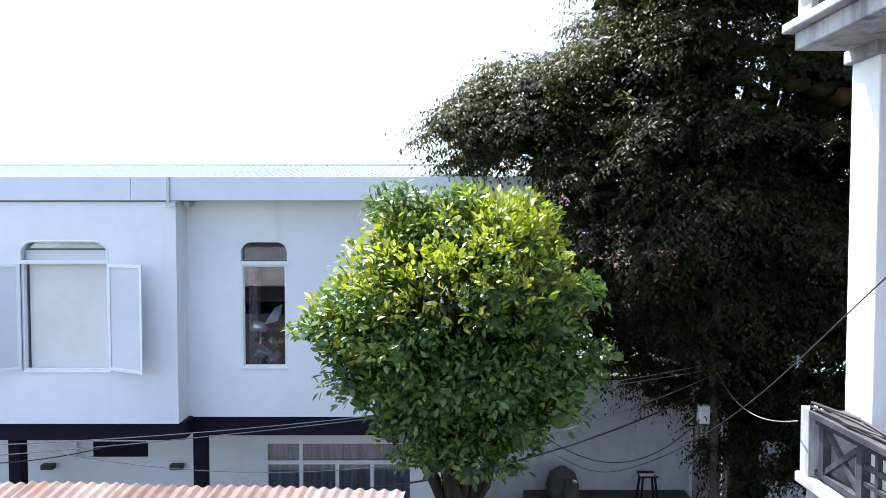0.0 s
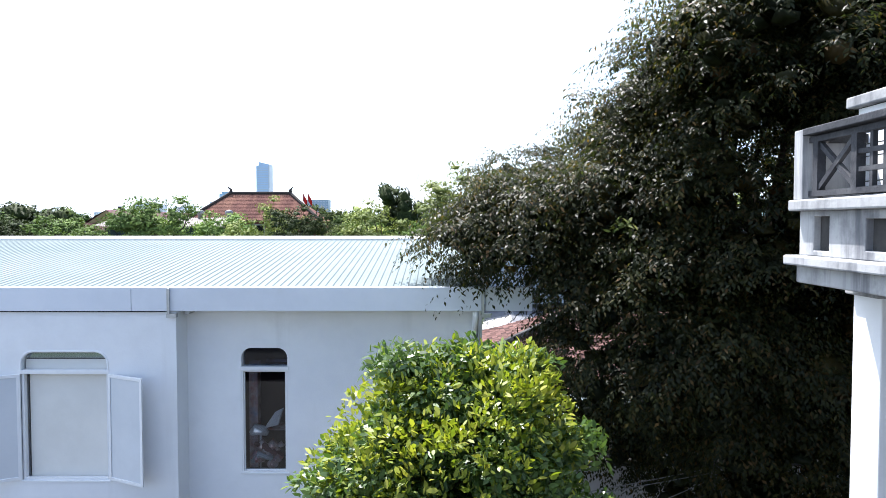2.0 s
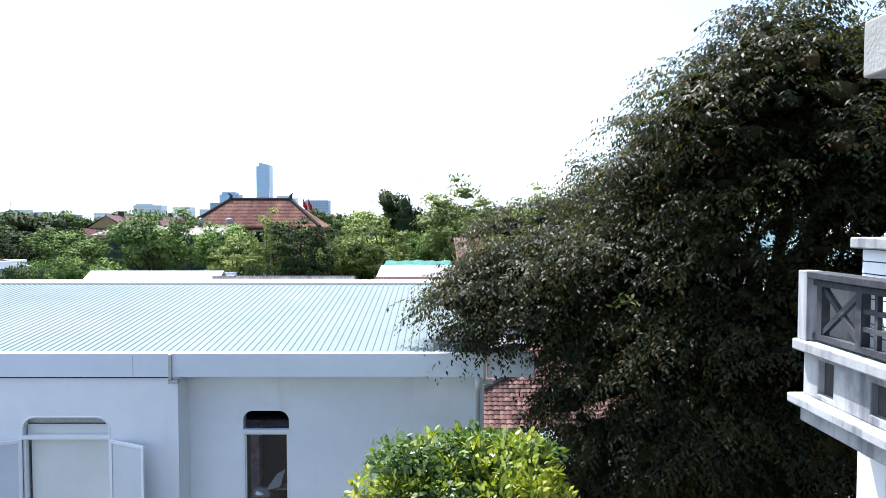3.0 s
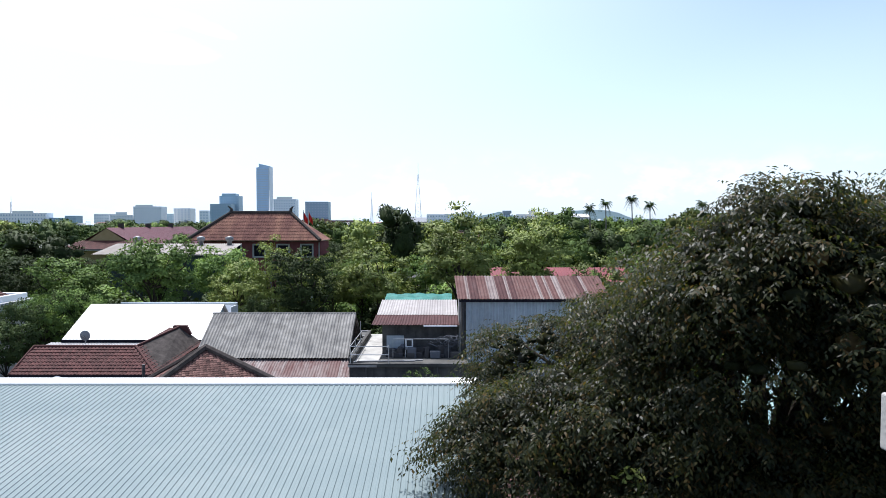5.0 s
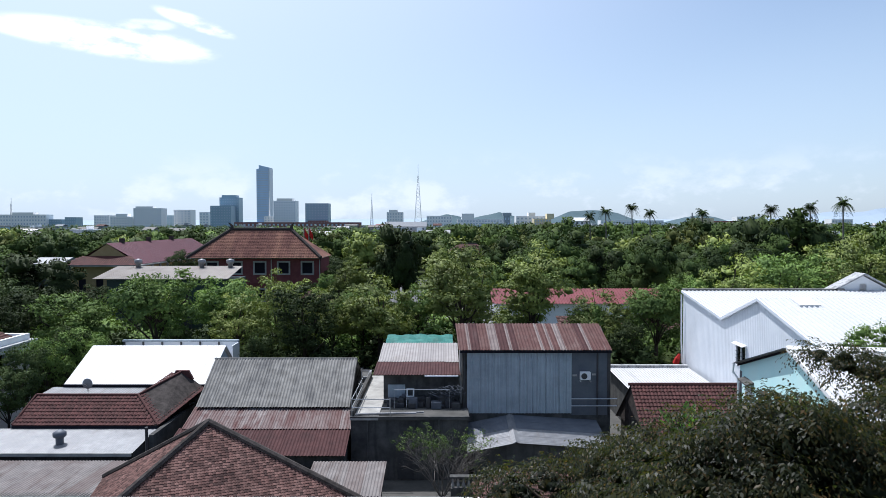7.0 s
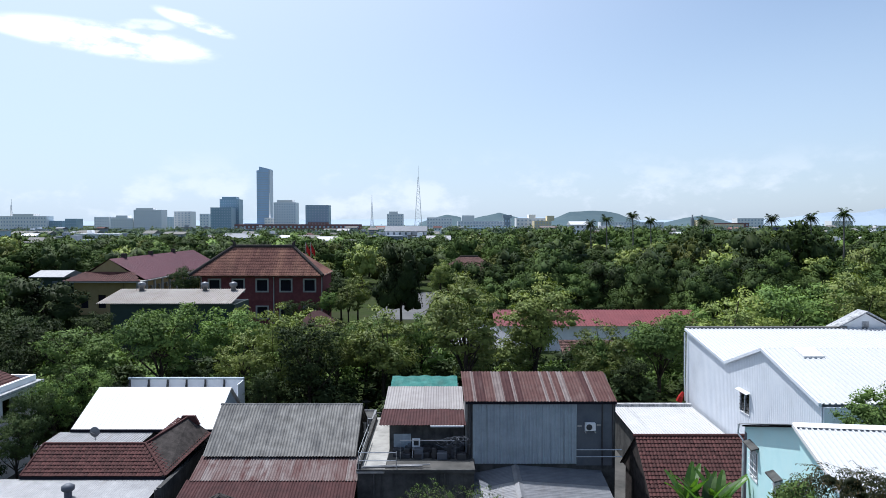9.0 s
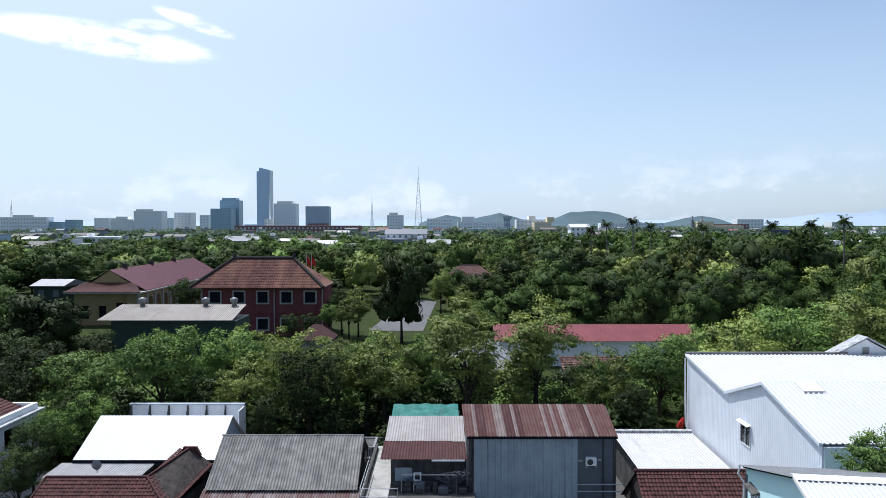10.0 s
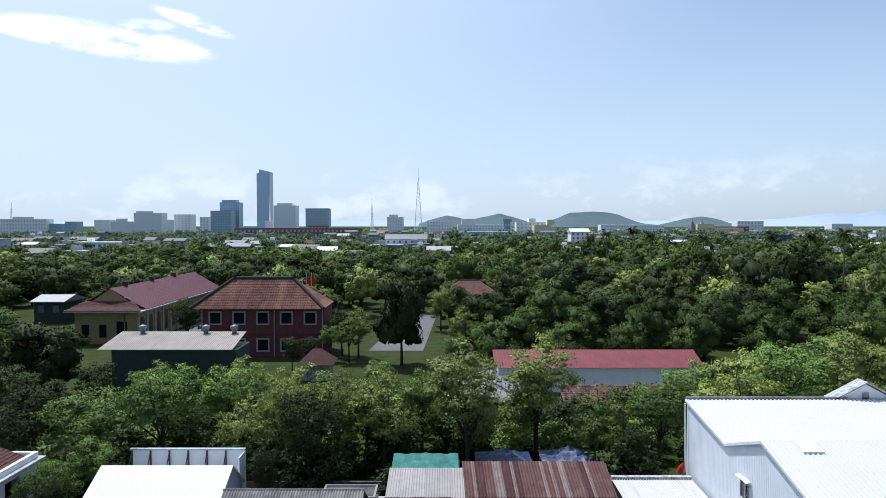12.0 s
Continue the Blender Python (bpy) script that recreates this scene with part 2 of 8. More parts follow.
M_PALEZINC = surface("pale_weathered_zinc", (0.27, 0.25, 0.242), (0.35, 0.33, 0.32), 1.6, (0.2, 0.17, 0.16), 0.6, 0.6, rough=0.75, bump=0.12, streak=((0.18, 0.14, 0.13), (4, 0.3, 1), 0.56, 0.5), vary=((0.22, 0.2, 0.2), 0.2, 0.9, 0.5))
M_OLDZINC = surface("streaked_old_zinc", (0.15, 0.135, 0.131), (0.225, 0.203, 0.195), 1.6, (0.0975, 0.0675, 0.06), 0.6, 0.7, rough=0.75, bump=0.15, streak=((0.075, 0.0488, 0.0413), (4, 0.3, 1), 0.52, 0.7), vary=((0.12, 0.0825, 0.075), 0.3, 0.9, 0.5))
M_RUSTSTRIPE = surface("rust_red_sheet_strip", (0.0788, 0.033, 0.03), (0.112, 0.0525, 0.0465), 2.0, (0.165, 0.12, 0.109), 0.9, 0.5, rough=0.8, bump=0.2, streak=((0.188, 0.143, 0.131), (5, 0.4, 1), 0.58, 0.6))
M_ZINCSTRIPE = surface("faded_zinc_strip", (0.14, 0.105, 0.1), (0.205, 0.17, 0.16), 2.0, (0.128, 0.075, 0.0675), 0.9, 0.6, rough=0.7, bump=0.15, streak=((0.105, 0.0525, 0.045), (5, 0.35, 1), 0.54, 0.7))
M_PALEPAVE = surface("grey_alley_paving", (0.09, 0.09, 0.092), (0.125, 0.124, 0.125), 1.2, (0.07, 0.07, 0.07), 0.4, 0.5, rough=0.95)
M_CLAD = surface("blue_grey_cladding", (0.31, 0.37, 0.42), (0.41, 0.475, 0.525), 1.2, (0.19, 0.22, 0.25), 0.5, 0.5, rough=0.5, metal=0.1, bump=0.06, streak=((0.19, 0.22, 0.25), (14, 14, 0.15), 0.52, 0.6))
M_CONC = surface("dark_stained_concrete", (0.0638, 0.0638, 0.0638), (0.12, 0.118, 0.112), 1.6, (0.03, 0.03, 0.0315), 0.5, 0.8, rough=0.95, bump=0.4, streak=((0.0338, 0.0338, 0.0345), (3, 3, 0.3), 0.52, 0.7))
# also paints the shadow on the low shed's rear roof sheets
M_BLUEZINC = surface("dull_blue_zinc_sheet", (0.084, 0.096, 0.12), (0.12, 0.132, 0.156), 1.4, (0.06, 0.066, 0.078), 0.5, 0.6, rough=0.6, metal=0.2, bump=0.1, streak=((0.168, 0.174, 0.186), (3, 0.3, 1), 0.6, 0.4))
M_RUSTN = surface("flaking_rusty_sheet", (0.1, 0.064, 0.054), (0.19, 0.145, 0.13), 3.0, (0.075, 0.038, 0.03), 1.2, 0.8, rough=0.85, bump=0.3, streak=((0.26, 0.1, 0.045), (5, 0.8, 1), 0.54, 0.6), vary=((0.2, 0.17, 0.158), 0.3, 0.9, 0.5))
# pale colour that stands for the reflection in the open casements
M_PANE = surface("pale_pane", (0.6, 0.64, 0.68), (0.68, 0.71, 0.74), 0.8, (0.7, 0.74, 0.78), 1.1, 0.7, rough=0.12, bump=0.0)
M_CONCL = surface("pale_concrete", (0.3, 0.292, 0.277), (0.413, 0.405, 0.383), 1.6, (0.165, 0.165, 0.158), 0.7, 0.7, rough=0.95, bump=0.3)
M_TILE = surface("old_red_clay_tile", (0.125, 0.068, 0.06), (0.225, 0.135, 0.118), 2.2, (0.0396, 0.0255, 0.0224), 0.7, 0.8, rough=0.9, bump=0.4, vary=((0.035, 0.024, 0.023), 0.2, 1.0, 0.85), island=True)
M_TILEB = surface("brown_clay_tile", (0.09, 0.034, 0.032), (0.128, 0.05, 0.045), 1.2, (0.054, 0.0236, 0.021), 0.6, 0.7, rough=0.8, bump=0.3, vary=((0.0496, 0.0205, 0.0188), 0.1, 0.9, 0.75), island=True)
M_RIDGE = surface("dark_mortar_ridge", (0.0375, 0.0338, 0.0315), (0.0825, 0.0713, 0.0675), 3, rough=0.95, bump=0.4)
M_BRICK = surface("dark_red_brick_wall", (0.14, 0.045, 0.05), (0.19, 0.065, 0.065), 2.0, (0.1, 0.04, 0.04), 0.3, 0.6, rough=0.9, bump=0.3)
M_BTILE = surface("brick_house_roof_tile", (0.095, 0.047, 0.042), (0.17, 0.085, 0.07), 0.7, (0.056, 0.036, 0.034), 0.25, 0.8, rough=0.9, bump=0.5, grain=6, streak=((0.26, 0.14, 0.1), (0.3, 0.08, 0.08), 0.46, 0.8))
M_GREENWALL = surface("dark_green_sheet_wall", (0.012, 0.03, 0.026), (0.02, 0.042, 0.036), 1, rough=0.6, bump=0.1)
M_GREYROOF = surface("warm_grey_sheet_roof", (0.27, 0.24, 0.217), (0.338, 0.307, 0.277), 0.5, (0.21, 0.18, 0.158), 0.2, 0.6, rough=0.7, bump=0.1, streak=((0.203, 0.165, 0.143), (1.2, 0.12, 0.1), 0.55, 0.6))
M_PURPLE = surface("dark_red_painted_sheet", (0.0975, 0.0225, 0.0375), (0.128, 0.03, 0.045), 0.5, (0.075, 0.0225, 0.0338), 0.2, 0.5, rough=0.6, bump=0.08)
M_REDROOF = surface("faded_red_sheet_roof", (0.15, 0.0338, 0.0413), (0.195, 0.0488, 0.0562), 0.6, (0.128, 0.0375, 0.0435), 0.2, 0.5, rough=0.65, bump=0.08)
M_YELLOW = surface("yellow_ochre_render", (0.315, 0.232, 0.112), (0.375, 0.285, 0.15), 1, (0.3, 0.232, 0.12), 0.3, 0.5, rough=0.9)
M_TEAL = surface("pale_turquoise_render", (0.5, 0.75, 0.76), (0.58, 0.81, 0.81), 0.8, (0.48, 0.66, 0.65), 0.4, 0.5, rough=0.9, bump=0.1)
M_TARP = surface("green_net_tarpaulin", (0.012, 0.114, 0.0952), (0.036, 0.174, 0.153), 2.5, (0.0072, 0.066, 0.0574), 0.8, 0.7, rough=0.7, bump=0.6, grain=8)
M_BLUET = surface("blue_tarpaulin", (0.008, 0.016, 0.05), (0.02, 0.045, 0.14), 1.0, (0.45, 0.5, 0.58), 0.7, 0.55, rough=0.5, bump=0.4, grain=5)
M_STEEL = surface("galvanised_steel", (0.4, 0.41, 0.42), (0.55, 0.56, 0.57), 6, rough=0.4, metal=0.7, bump=0.05)
M_BLACK = surface("dark_paint", (0.025, 0.026, 0.03), (0.045, 0.046, 0.05), 5, rough=0.55, bump=0.1)
M_RAIL = surface("weathered_dark_rail", (0.028, 0.03, 0.036), (0.06, 0.062, 0.07), 6, (0.2, 0.2, 0.2), 4, 0.3, rough=0.7, bump=0.2)
M_CABLE = surface("black_cable", (0.02, 0.02, 0.022), (0.035, 0.035, 0.038), 5, rough=0.6, bump=0.02)
M_CABLEG = surface("grey_cable", (0.21, 0.217, 0.231), (0.28, 0.287, 0.301), 5, rough=0.6, bump=0.02)
M_TWIG = surface("grey_twig", (0.12, 0.11, 0.1), (0.2, 0.185, 0.17), 6.0, rough=0.95, bump=0.2)
M_BARK = surface("grey_bark", (0.033, 0.027, 0.021), (0.072, 0.06, 0.048), 6, (0.024, 0.021, 0.018), 2, 0.6, stretch=(1, 1, 0.3), rough=0.95, bump=0.6)
M_PLASTICW = surface("white_plastic_casing", (0.7, 0.71, 0.72), (0.78, 0.79, 0.8), 4, rough=0.5, bump=0.03)
M_RED = surface("red_cloth", (0.338, 0.015, 0.015), (0.45, 0.03, 0.0225), 4, rough=0.8)
M_ROAD = surface("grey_yard_paving", (0.108, 0.108, 0.113), (0.148, 0.148, 0.148), 0.4, (0.09, 0.09, 0.09), 0.1, 0.5, rough=0.95)
M_GROUND = surface("grass_and_earth", (0.022, 0.034, 0.01), (0.042, 0.058, 0.017), 0.5, (0.042, 0.036, 0.027), 0.08, 0.7, rough=1.0, bump=0.4, grain=4)
M_YARD = surface("grey_yard_ground", (0.07, 0.07, 0.067), (0.115, 0.11, 0.104), 0.8, (0.0292, 0.0292, 0.0268), 0.3, 0.6, rough=0.95)
# distance haze is mixed into the colours of these backdrop hills
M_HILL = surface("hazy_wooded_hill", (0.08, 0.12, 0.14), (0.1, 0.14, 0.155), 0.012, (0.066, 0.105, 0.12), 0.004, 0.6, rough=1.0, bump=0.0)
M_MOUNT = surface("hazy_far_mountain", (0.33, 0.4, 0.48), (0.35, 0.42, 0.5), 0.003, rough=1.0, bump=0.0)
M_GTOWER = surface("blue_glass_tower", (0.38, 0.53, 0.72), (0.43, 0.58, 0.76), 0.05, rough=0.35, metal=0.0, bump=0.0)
# far walls painted extra pale to stand in for haze
M_BLDG = surface("haze_paled_town_wall", (0.84, 0.86, 0.9), (0.88, 0.89, 0.92), 0.05, rough=0.9, bump=0.0, vary=((0.86, 0.83, 0.78), 0.0, 1.0, 0.7))
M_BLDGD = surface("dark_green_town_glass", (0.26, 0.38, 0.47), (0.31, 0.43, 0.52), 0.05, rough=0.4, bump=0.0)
# windows lightened too, so distant blocks look hazed
M_WIN = surface("haze_paled_town_window", (0.42, 0.5, 0.6), (0.47, 0.54, 0.63), 0.2, rough=0.3, bump=0.0)
M_HOUSE = surface("town_house_wall", (0.36, 0.37, 0.4), (0.48, 0.49, 0.5), 0.08, (0.25, 0.26, 0.28), 0.03, 0.6, rough=0.9, bump=0.0, vary=((0.2, 0.24, 0.28), 0.0, 1.0, 0.8))
M_TOWNWIN = surface("house_window_dark", (0.1, 0.12, 0.15), (0.15, 0.17, 0.2), 0.2, rough=0.3, bump=0.0)
M_CREAM = surface("cream_town_wall", (0.7, 0.6, 0.4), (0.76, 0.66, 0.46), 0.08, rough=0.9, bump=0.0)
M_TOWNBLUE = surface("blue_painted_town_wall", (0.3, 0.42, 0.52), (0.36, 0.48, 0.58), 0.08, rough=0.8, bump=0.0)
M_BOARD = surface("dark_blue_board", (0.05, 0.06, 0.14), (0.07, 0.08, 0.17), 0.3, rough=0.5, bump=0.0)
M_TOWNRED = surface("town_red_roof", (0.225, 0.12, 0.112), (0.27, 0.15, 0.143), 0.2, rough=0.9, bump=0.0)
L_BIG = leaf("dark_glossy_leaf", [(0.0, (0.02002, 0.02912, 0.01719)), (0.55, (0.03784, 0.04886, 0.02178)), (0.85, (0.07344, 0.0707, 0.02749)), (1.0, (0.1336, 0.08318, 0.03896))], 0.5, 0.42, 0.15, 1.1, 0.1)
L_CITRUS = leaf("bright_green_leaf", [(0.0, (0.04245, 0.08118, 0.02332)), (0.5, (0.06165, 0.1092, 0.02811)), (0.85, (0.09045, 0.1438, 0.03289)), (1.0, (0.1744, 0.2106, 0.04724))], 0.3, 0.36, 0.4, 2.0)
# yellow tone imitates sun on the round tree's top
L_SUNTOP = leaf("sunlit_yellow_green_leaf", [(0.0, (0.2068, 0.2813, 0.02717)), (0.6, (0.3266, 0.3826, 0.04389)), (1.0, (0.4681, 0.4726, 0.0836))], 0.3, 0.42, 0.25, 2.0)
L_MID = leaf("mid_green_leaf", [(0.0, (0.09758, 0.1554, 0.04695)), (0.5, (0.1163, 0.1827, 0.05403)), (1.0, (0.1482, 0.2165, 0.06434))], 0.08, 0.6, 0.06, 0.35, 0.05, 3.0)
L_DARK = leaf("deep_green_leaf", [(0.0, (0.03009, 0.04692, 0.0187)), (0.6, (0.03825, 0.05789, 0.02154)), (1.0, (0.05076, 0.07048, 0.02509))], 0.05, 0.6, 0.06, 0.35, 0.05, 3.0)
L_LIME = leaf("yellow_green_leaf", [(0.0, (0.1333, 0.1754, 0.04639)), (0.5, (0.1606, 0.2037, 0.05371)), (1.0, (0.1996, 0.2321, 0.06658))], 0.1, 0.6, 0.16, 0.35, 0.05, 3.0)
L_WOOD = leaf("woodland_leaf", [(0.0, (0.04075, 0.06781, 0.02098)), (0.5, (0.04758, 0.07626, 0.02351)), (1.0, (0.05936, 0.08839, 0.02685))], 0.05, 0.65, 0.05, 0.085, 0.2, 2.6)
L_OLIVE = leaf("olive_green_leaf", [(0.0, (0.07016, 0.08475, 0.02711)), (0.5, (0.08226, 0.09741, 0.03056)), (1.0, (0.1032, 0.1124, 0.03628))], 0.06, 0.65, 0.06, 0.3, 0.05, 3.0)
# woodland leaf made paler and bluer: aerial haze in the colour
L_FAR = leaf("haze_tinted_woodland_leaf", [(0.0, (0.06544, 0.1027, 0.08149)), (0.5, (0.09337, 0.1401, 0.09947)), (1.0, (0.1401, 0.1868, 0.1177))], 0.2, 0.8, 0.1, 0.03)
L_BANANA = leaf("banana_leaf", [(0.0, (0.039, 0.101, 0.0156)), (1.0, (0.078, 0.156, 0.0234))], 0.45, 0.4, 0.5)


# ---- mesh helpers ----
class Form:
    """Points and faces that grow into one mesh."""

    def __init__(self):
        self.v, self.f = [], []

    def poly(self, pts):
        n = len(self.v)
        self.v += [tuple(p) for p in pts]
        self.f.append(tuple(range(n, n + len(pts))))
        return self

    def box(self, x0, x1, y0, y1, z0, z1):
        n = len(self.v)
        self.v += [(x, y, z) for z in (z0, z1) for y in (y0, y1) for x in (x0, x1)]
        self.f += [tuple(n + i for i in q) for q in ((0, 2, 3, 1), (4, 5, 7, 6), (0, 1, 5, 4), (1, 3, 7, 5), (3, 2, 6, 7), (2, 0, 4, 6))]
        return self

    def extrude(self, pts, d):
        """A prism: polygon pts pushed by the vector d."""
        n, k = len(self.v), len(pts)
        self.v += [tuple(p) for p in pts] + [(p[0] + d[0], p[1] + d[1], p[2] + d[2]) for p in pts]
        self.f.append(tuple(range(n, n + k))[::-1])
        self.f.append(tuple(range(n + k, n + 2 * k)))
        self.f += [(n + i, n + (i + 1) % k, n + k + (i + 1) % k, n + k + i) for i in range(k)]
        return self

    def tube(self, pts, radii, sides=8, cap=True):
        rings = []
        for i, p in enumerate(pts):
            p = Vector(p)
            d = (Vector(pts[min(i + 1, len(pts) - 1)]) - Vector(pts[max(i - 1, 0)])).normalized()
            s = d.cross(Vector((0.3, 0.9, 0.2)) if abs(d.z) > 0.9 else Vector((0, 0, 1))).normalized()
            u = s.cross(d)
            r = radii[i] if isinstance(radii, (list, tuple)) else radii
            n = len(self.v)
            self.v += [tuple(p + r * (math.cos(a) * s + math.sin(a) * u)) for a in (2 * math.pi * k / sides for k in range(sides))]
            rings.append(n)
        for a, b in zip(rings, rings[1:]):
            self.f += [(a + k, a + (k + 1) % sides, b + (k + 1) % sides, b + k) for k in range(sides)]
        if cap:
            self.f += [tuple(rings[0] + k for k in range(sides))[::-1], tuple(rings[-1] + k for k in range(sides))]
        return self

    def sheet(self, a, b, c, pitch, height, kind="wave", thick=0.012, rows=1):
        """A corrugated sheet from corner a: ribs run from a to b, they follow one another from a to c."""
        a, b, c = Vector(a), Vector(b), Vector(c)
        run, across = b - a, c - a
        nrm = across.cross(run).normalized()
        if nrm.z < 0:
            nrm = -nrm
        w, n = across.length, max(1, round(across.length / pitch))
        prof = []
        for i in range(n):
            if kind == "wave":
                prof += [((i + k / 6) / n, height * (0.5 + 0.5 * math.sin(2 * math.pi * k / 6))) for k in range(6)]
            else:
                prof += [((i + k) / n, h) for k, h in ((0, 0), (0.5, 0), (0.6, height), (0.85, height), (0.95, 0))]
        prof.append((1.0, prof[0][1]))
        s = len(self.v)
        for side in (0, -thick):
            for j in range(rows + 1):
                self.v += [tuple(a + across * u + run * (j / rows) + nrm * (h + side)) for u, h in prof]
        m = len(prof)
        top = lambda j, i: s + j * m + i
        bot = lambda j, i: s + (rows + 1 + j) * m + i
        for j in range(rows):
            for i in range(m - 1):
                self.f += [(top(j, i), top(j, i + 1), top(j + 1, i + 1), top(j + 1, i)), (bot(j, i), bot(j + 1, i), bot(j + 1, i + 1), bot(j, i + 1))]
        for i in range(m - 1):
            self.f += [(top(0, i), bot(0, i), bot(0, i + 1), top(0, i + 1)), (top(rows, i), top(rows, i + 1), bot(rows, i + 1), bot(rows, i))]
        return self

    def tiles(self, a, b, c, w, h, lift=0.035, inside=None, crown=0.03):
        """Overlapping roof tiles: rows climb from the eave corner a towards b, and run along from a to c. inside(u, v) says where the roof is."""
        a, b, c = Vector(a), Vector(b), Vector(c)
        up, along = b - a, c - a
        nrm = along.cross(up).normalized()
        if nrm.z < 0:
            nrm = -nrm
        nr, nc = max(1, round(up.length / h)), max(1, round(along.length / w))
        rnd = random.Random(int(abs(a.x * 31 + a.y * 17) * 10))
        for j in range(nr):
            for i in range(nc):
                u0, u1, v0, v1 = i / nc, (i + 0.97) / nc, j / nr, min(1.0, (j + 1.15) / nr)
                if inside and not inside((u0 + u1) / 2, (v0 + v1) / 2):
                    continue
                um, k = (u0 + u1) / 2, lift * (0.75 + 0.5 * rnd.random())
                lo = lambda u, z: a + along * u + up * v0 + nrm * z
                hi = lambda u, z: a + along * u + up * v1 + nrm * z
                n = len(self.v)
                self.v += [tuple(p) for p in (lo(u0, k), lo(um, k + crown), lo(u1, k), hi(u0, 0.004), hi(um, 0.004 + crown), hi(u1, 0.004), lo(u0, 0), lo(um, 0), lo(u1, 0))]
                self.f += [(n, n + 1, n + 4, n + 3), (n + 1, n + 2, n + 5, n + 4), (n + 6, n + 7, n + 1, n), (n + 7, n + 8, n + 2, n + 1)]
        return self

    def mesh(self, name, shift=(0, 0, 0), smooth=False):
        me = bpy.data.meshes.new(name)
        s = Vector(shift)
        me.from_pydata([(x - s[0], y - s[1], z - s[2]) for x, y, z in self.v], [], self.f)
        if smooth:
            me.polygons.foreach_set("use_smooth", [True] * len(me.polygons))
        me.update()
        return me


def thing(name, base, label, category, group="", kind=""):
    """The root of a thing: an Empty at its base."""
    e = new(name)
    e.empty_display_size = 0.3
    e.location = base
    return tagged(e, label, category, group, kind)


def part(name, form, material, parent, label="", smooth=False, bevel=0.0):
    """One mesh under a thing or under a part; form is given in the world's metres."""
    base, p = Vector((0, 0, 0)), parent
    while p:
        base += p.location
        p = p.parent
    ob = new(name, form.mesh(name, base, smooth))
    ob.data.materials.append(material)
    ob.parent = parent
    if label:
        tagged(ob, label)
    if bevel:
        b = ob.modifiers.new("soft_edges", "BEVEL")
        b.width, b.segments, b.limit_method = bevel, 2, "ANGLE"
    return ob


def solid(name, form, material, label, category, group="", kind="", smooth=False, bevel=0.0, base=(0, 0, 0)):
    """A thing that is one mesh."""
    ob = new(name, form.mesh(name, base, smooth))
    ob.location = base
    ob.data.materials.append(material)
    if bevel:
        b = ob.modifiers.new("soft_edges", "BEVEL")
        b.width, b.segments, b.limit_method = bevel, 2, "ANGLE"
    return tagged(ob, label, category, group, kind)


def wall_y(form, x0, x1, z0, z1, y0, y1, holes=()):
    """A wall along x between y0 and y1, in one piece, with rectangular holes (x0, x1, z0, z1)."""
    xs = sorted({x0, x1, *(h[0] for h in holes), *(h[1] for h in holes)})
    zs = sorted({z0, z1, *(h[2] for h in holes), *(h[3] for h in holes)})
    full = {(i, k) for i in range(len(xs) - 1) for k in range(len(zs) - 1)
            if not any(h[0] <= xs[i] and xs[i + 1] <= h[1] and h[2] <= zs[k] and zs[k + 1] <= h[3] for h in holes)}
    seen = {}

    def at(i, k, back):
        key = (i, k, back)
        if key not in seen:
            seen[key] = len(form.v)
            form.v.append((xs[i], y1 if back else y0, zs[k]))
        return seen[key]

    for i, k in full:
        form.f.append((at(i, k, 0), at(i + 1, k, 0), at(i + 1, k + 1, 0), at(i, k + 1, 0)))
        form.f.append((at(i, k, 1), at(i, k + 1, 1), at(i + 1, k + 1, 1), at(i + 1, k, 1)))
        for di, dk, a, b in ((-1, 0, (i, k), (i, k + 1)), (1, 0, (i + 1, k + 1), (i + 1, k)), (0, -1, (i + 1, k), (i, k)), (0, 1, (i, k + 1), (i + 1, k + 1))):
            if (i + di, k + dk) not in full:
                form.f.append((at(*a, 0), at(*b, 0), at(*b, 1), at(*a, 1)))
    return form


def wall_x(form, y0, y1, z0, z1, x0, x1, holes=()):
    n = len(form.v)
    wall_y(form, y0, y1, z0, z1, x0, x1, holes)
    form.v[n:] = [(y, x, z) for x, y, z in form.v[n:]]
    return form


def arch_fill(form, x0, x1, z, r, y0, y1, steps=6):
    """Rounds the two upper corners of an opening whose top is at z."""
    for cx, sx in ((x0, 1), (x1, -1)):
        pts = [(cx, y0, z)] + [(cx + sx * r * (1 - math.cos(k * math.pi / 2 / steps)), y0, z - r + r * math.sin(k * math.pi / 2 / steps)) for k in range(steps + 1)]
        form.extrude(pts, (0, y1 - y0, 0))
    return form


def bar_frame(form, x0, x1, z0, z1, y0, y1, w):
    """A rectangular frame in the plane of a wall along x, in one piece."""
    return wall_y(form, x0, x1, z0, z1, y0, y1, [(x0 + w, x1 - w, z0 + w, z1 - w)])


# ---- leaves ----
def ico(level):
    bm = bmesh.new()
    bmesh.ops.create_icosphere(bm, subdivisions=level, radius=1.0)
    v = np.array([p.co[:] for p in bm.verts])
    f = np.array([[p.index for p in q.verts] for q in bm.faces], dtype=np.int32)
    bm.free()
    return v, f


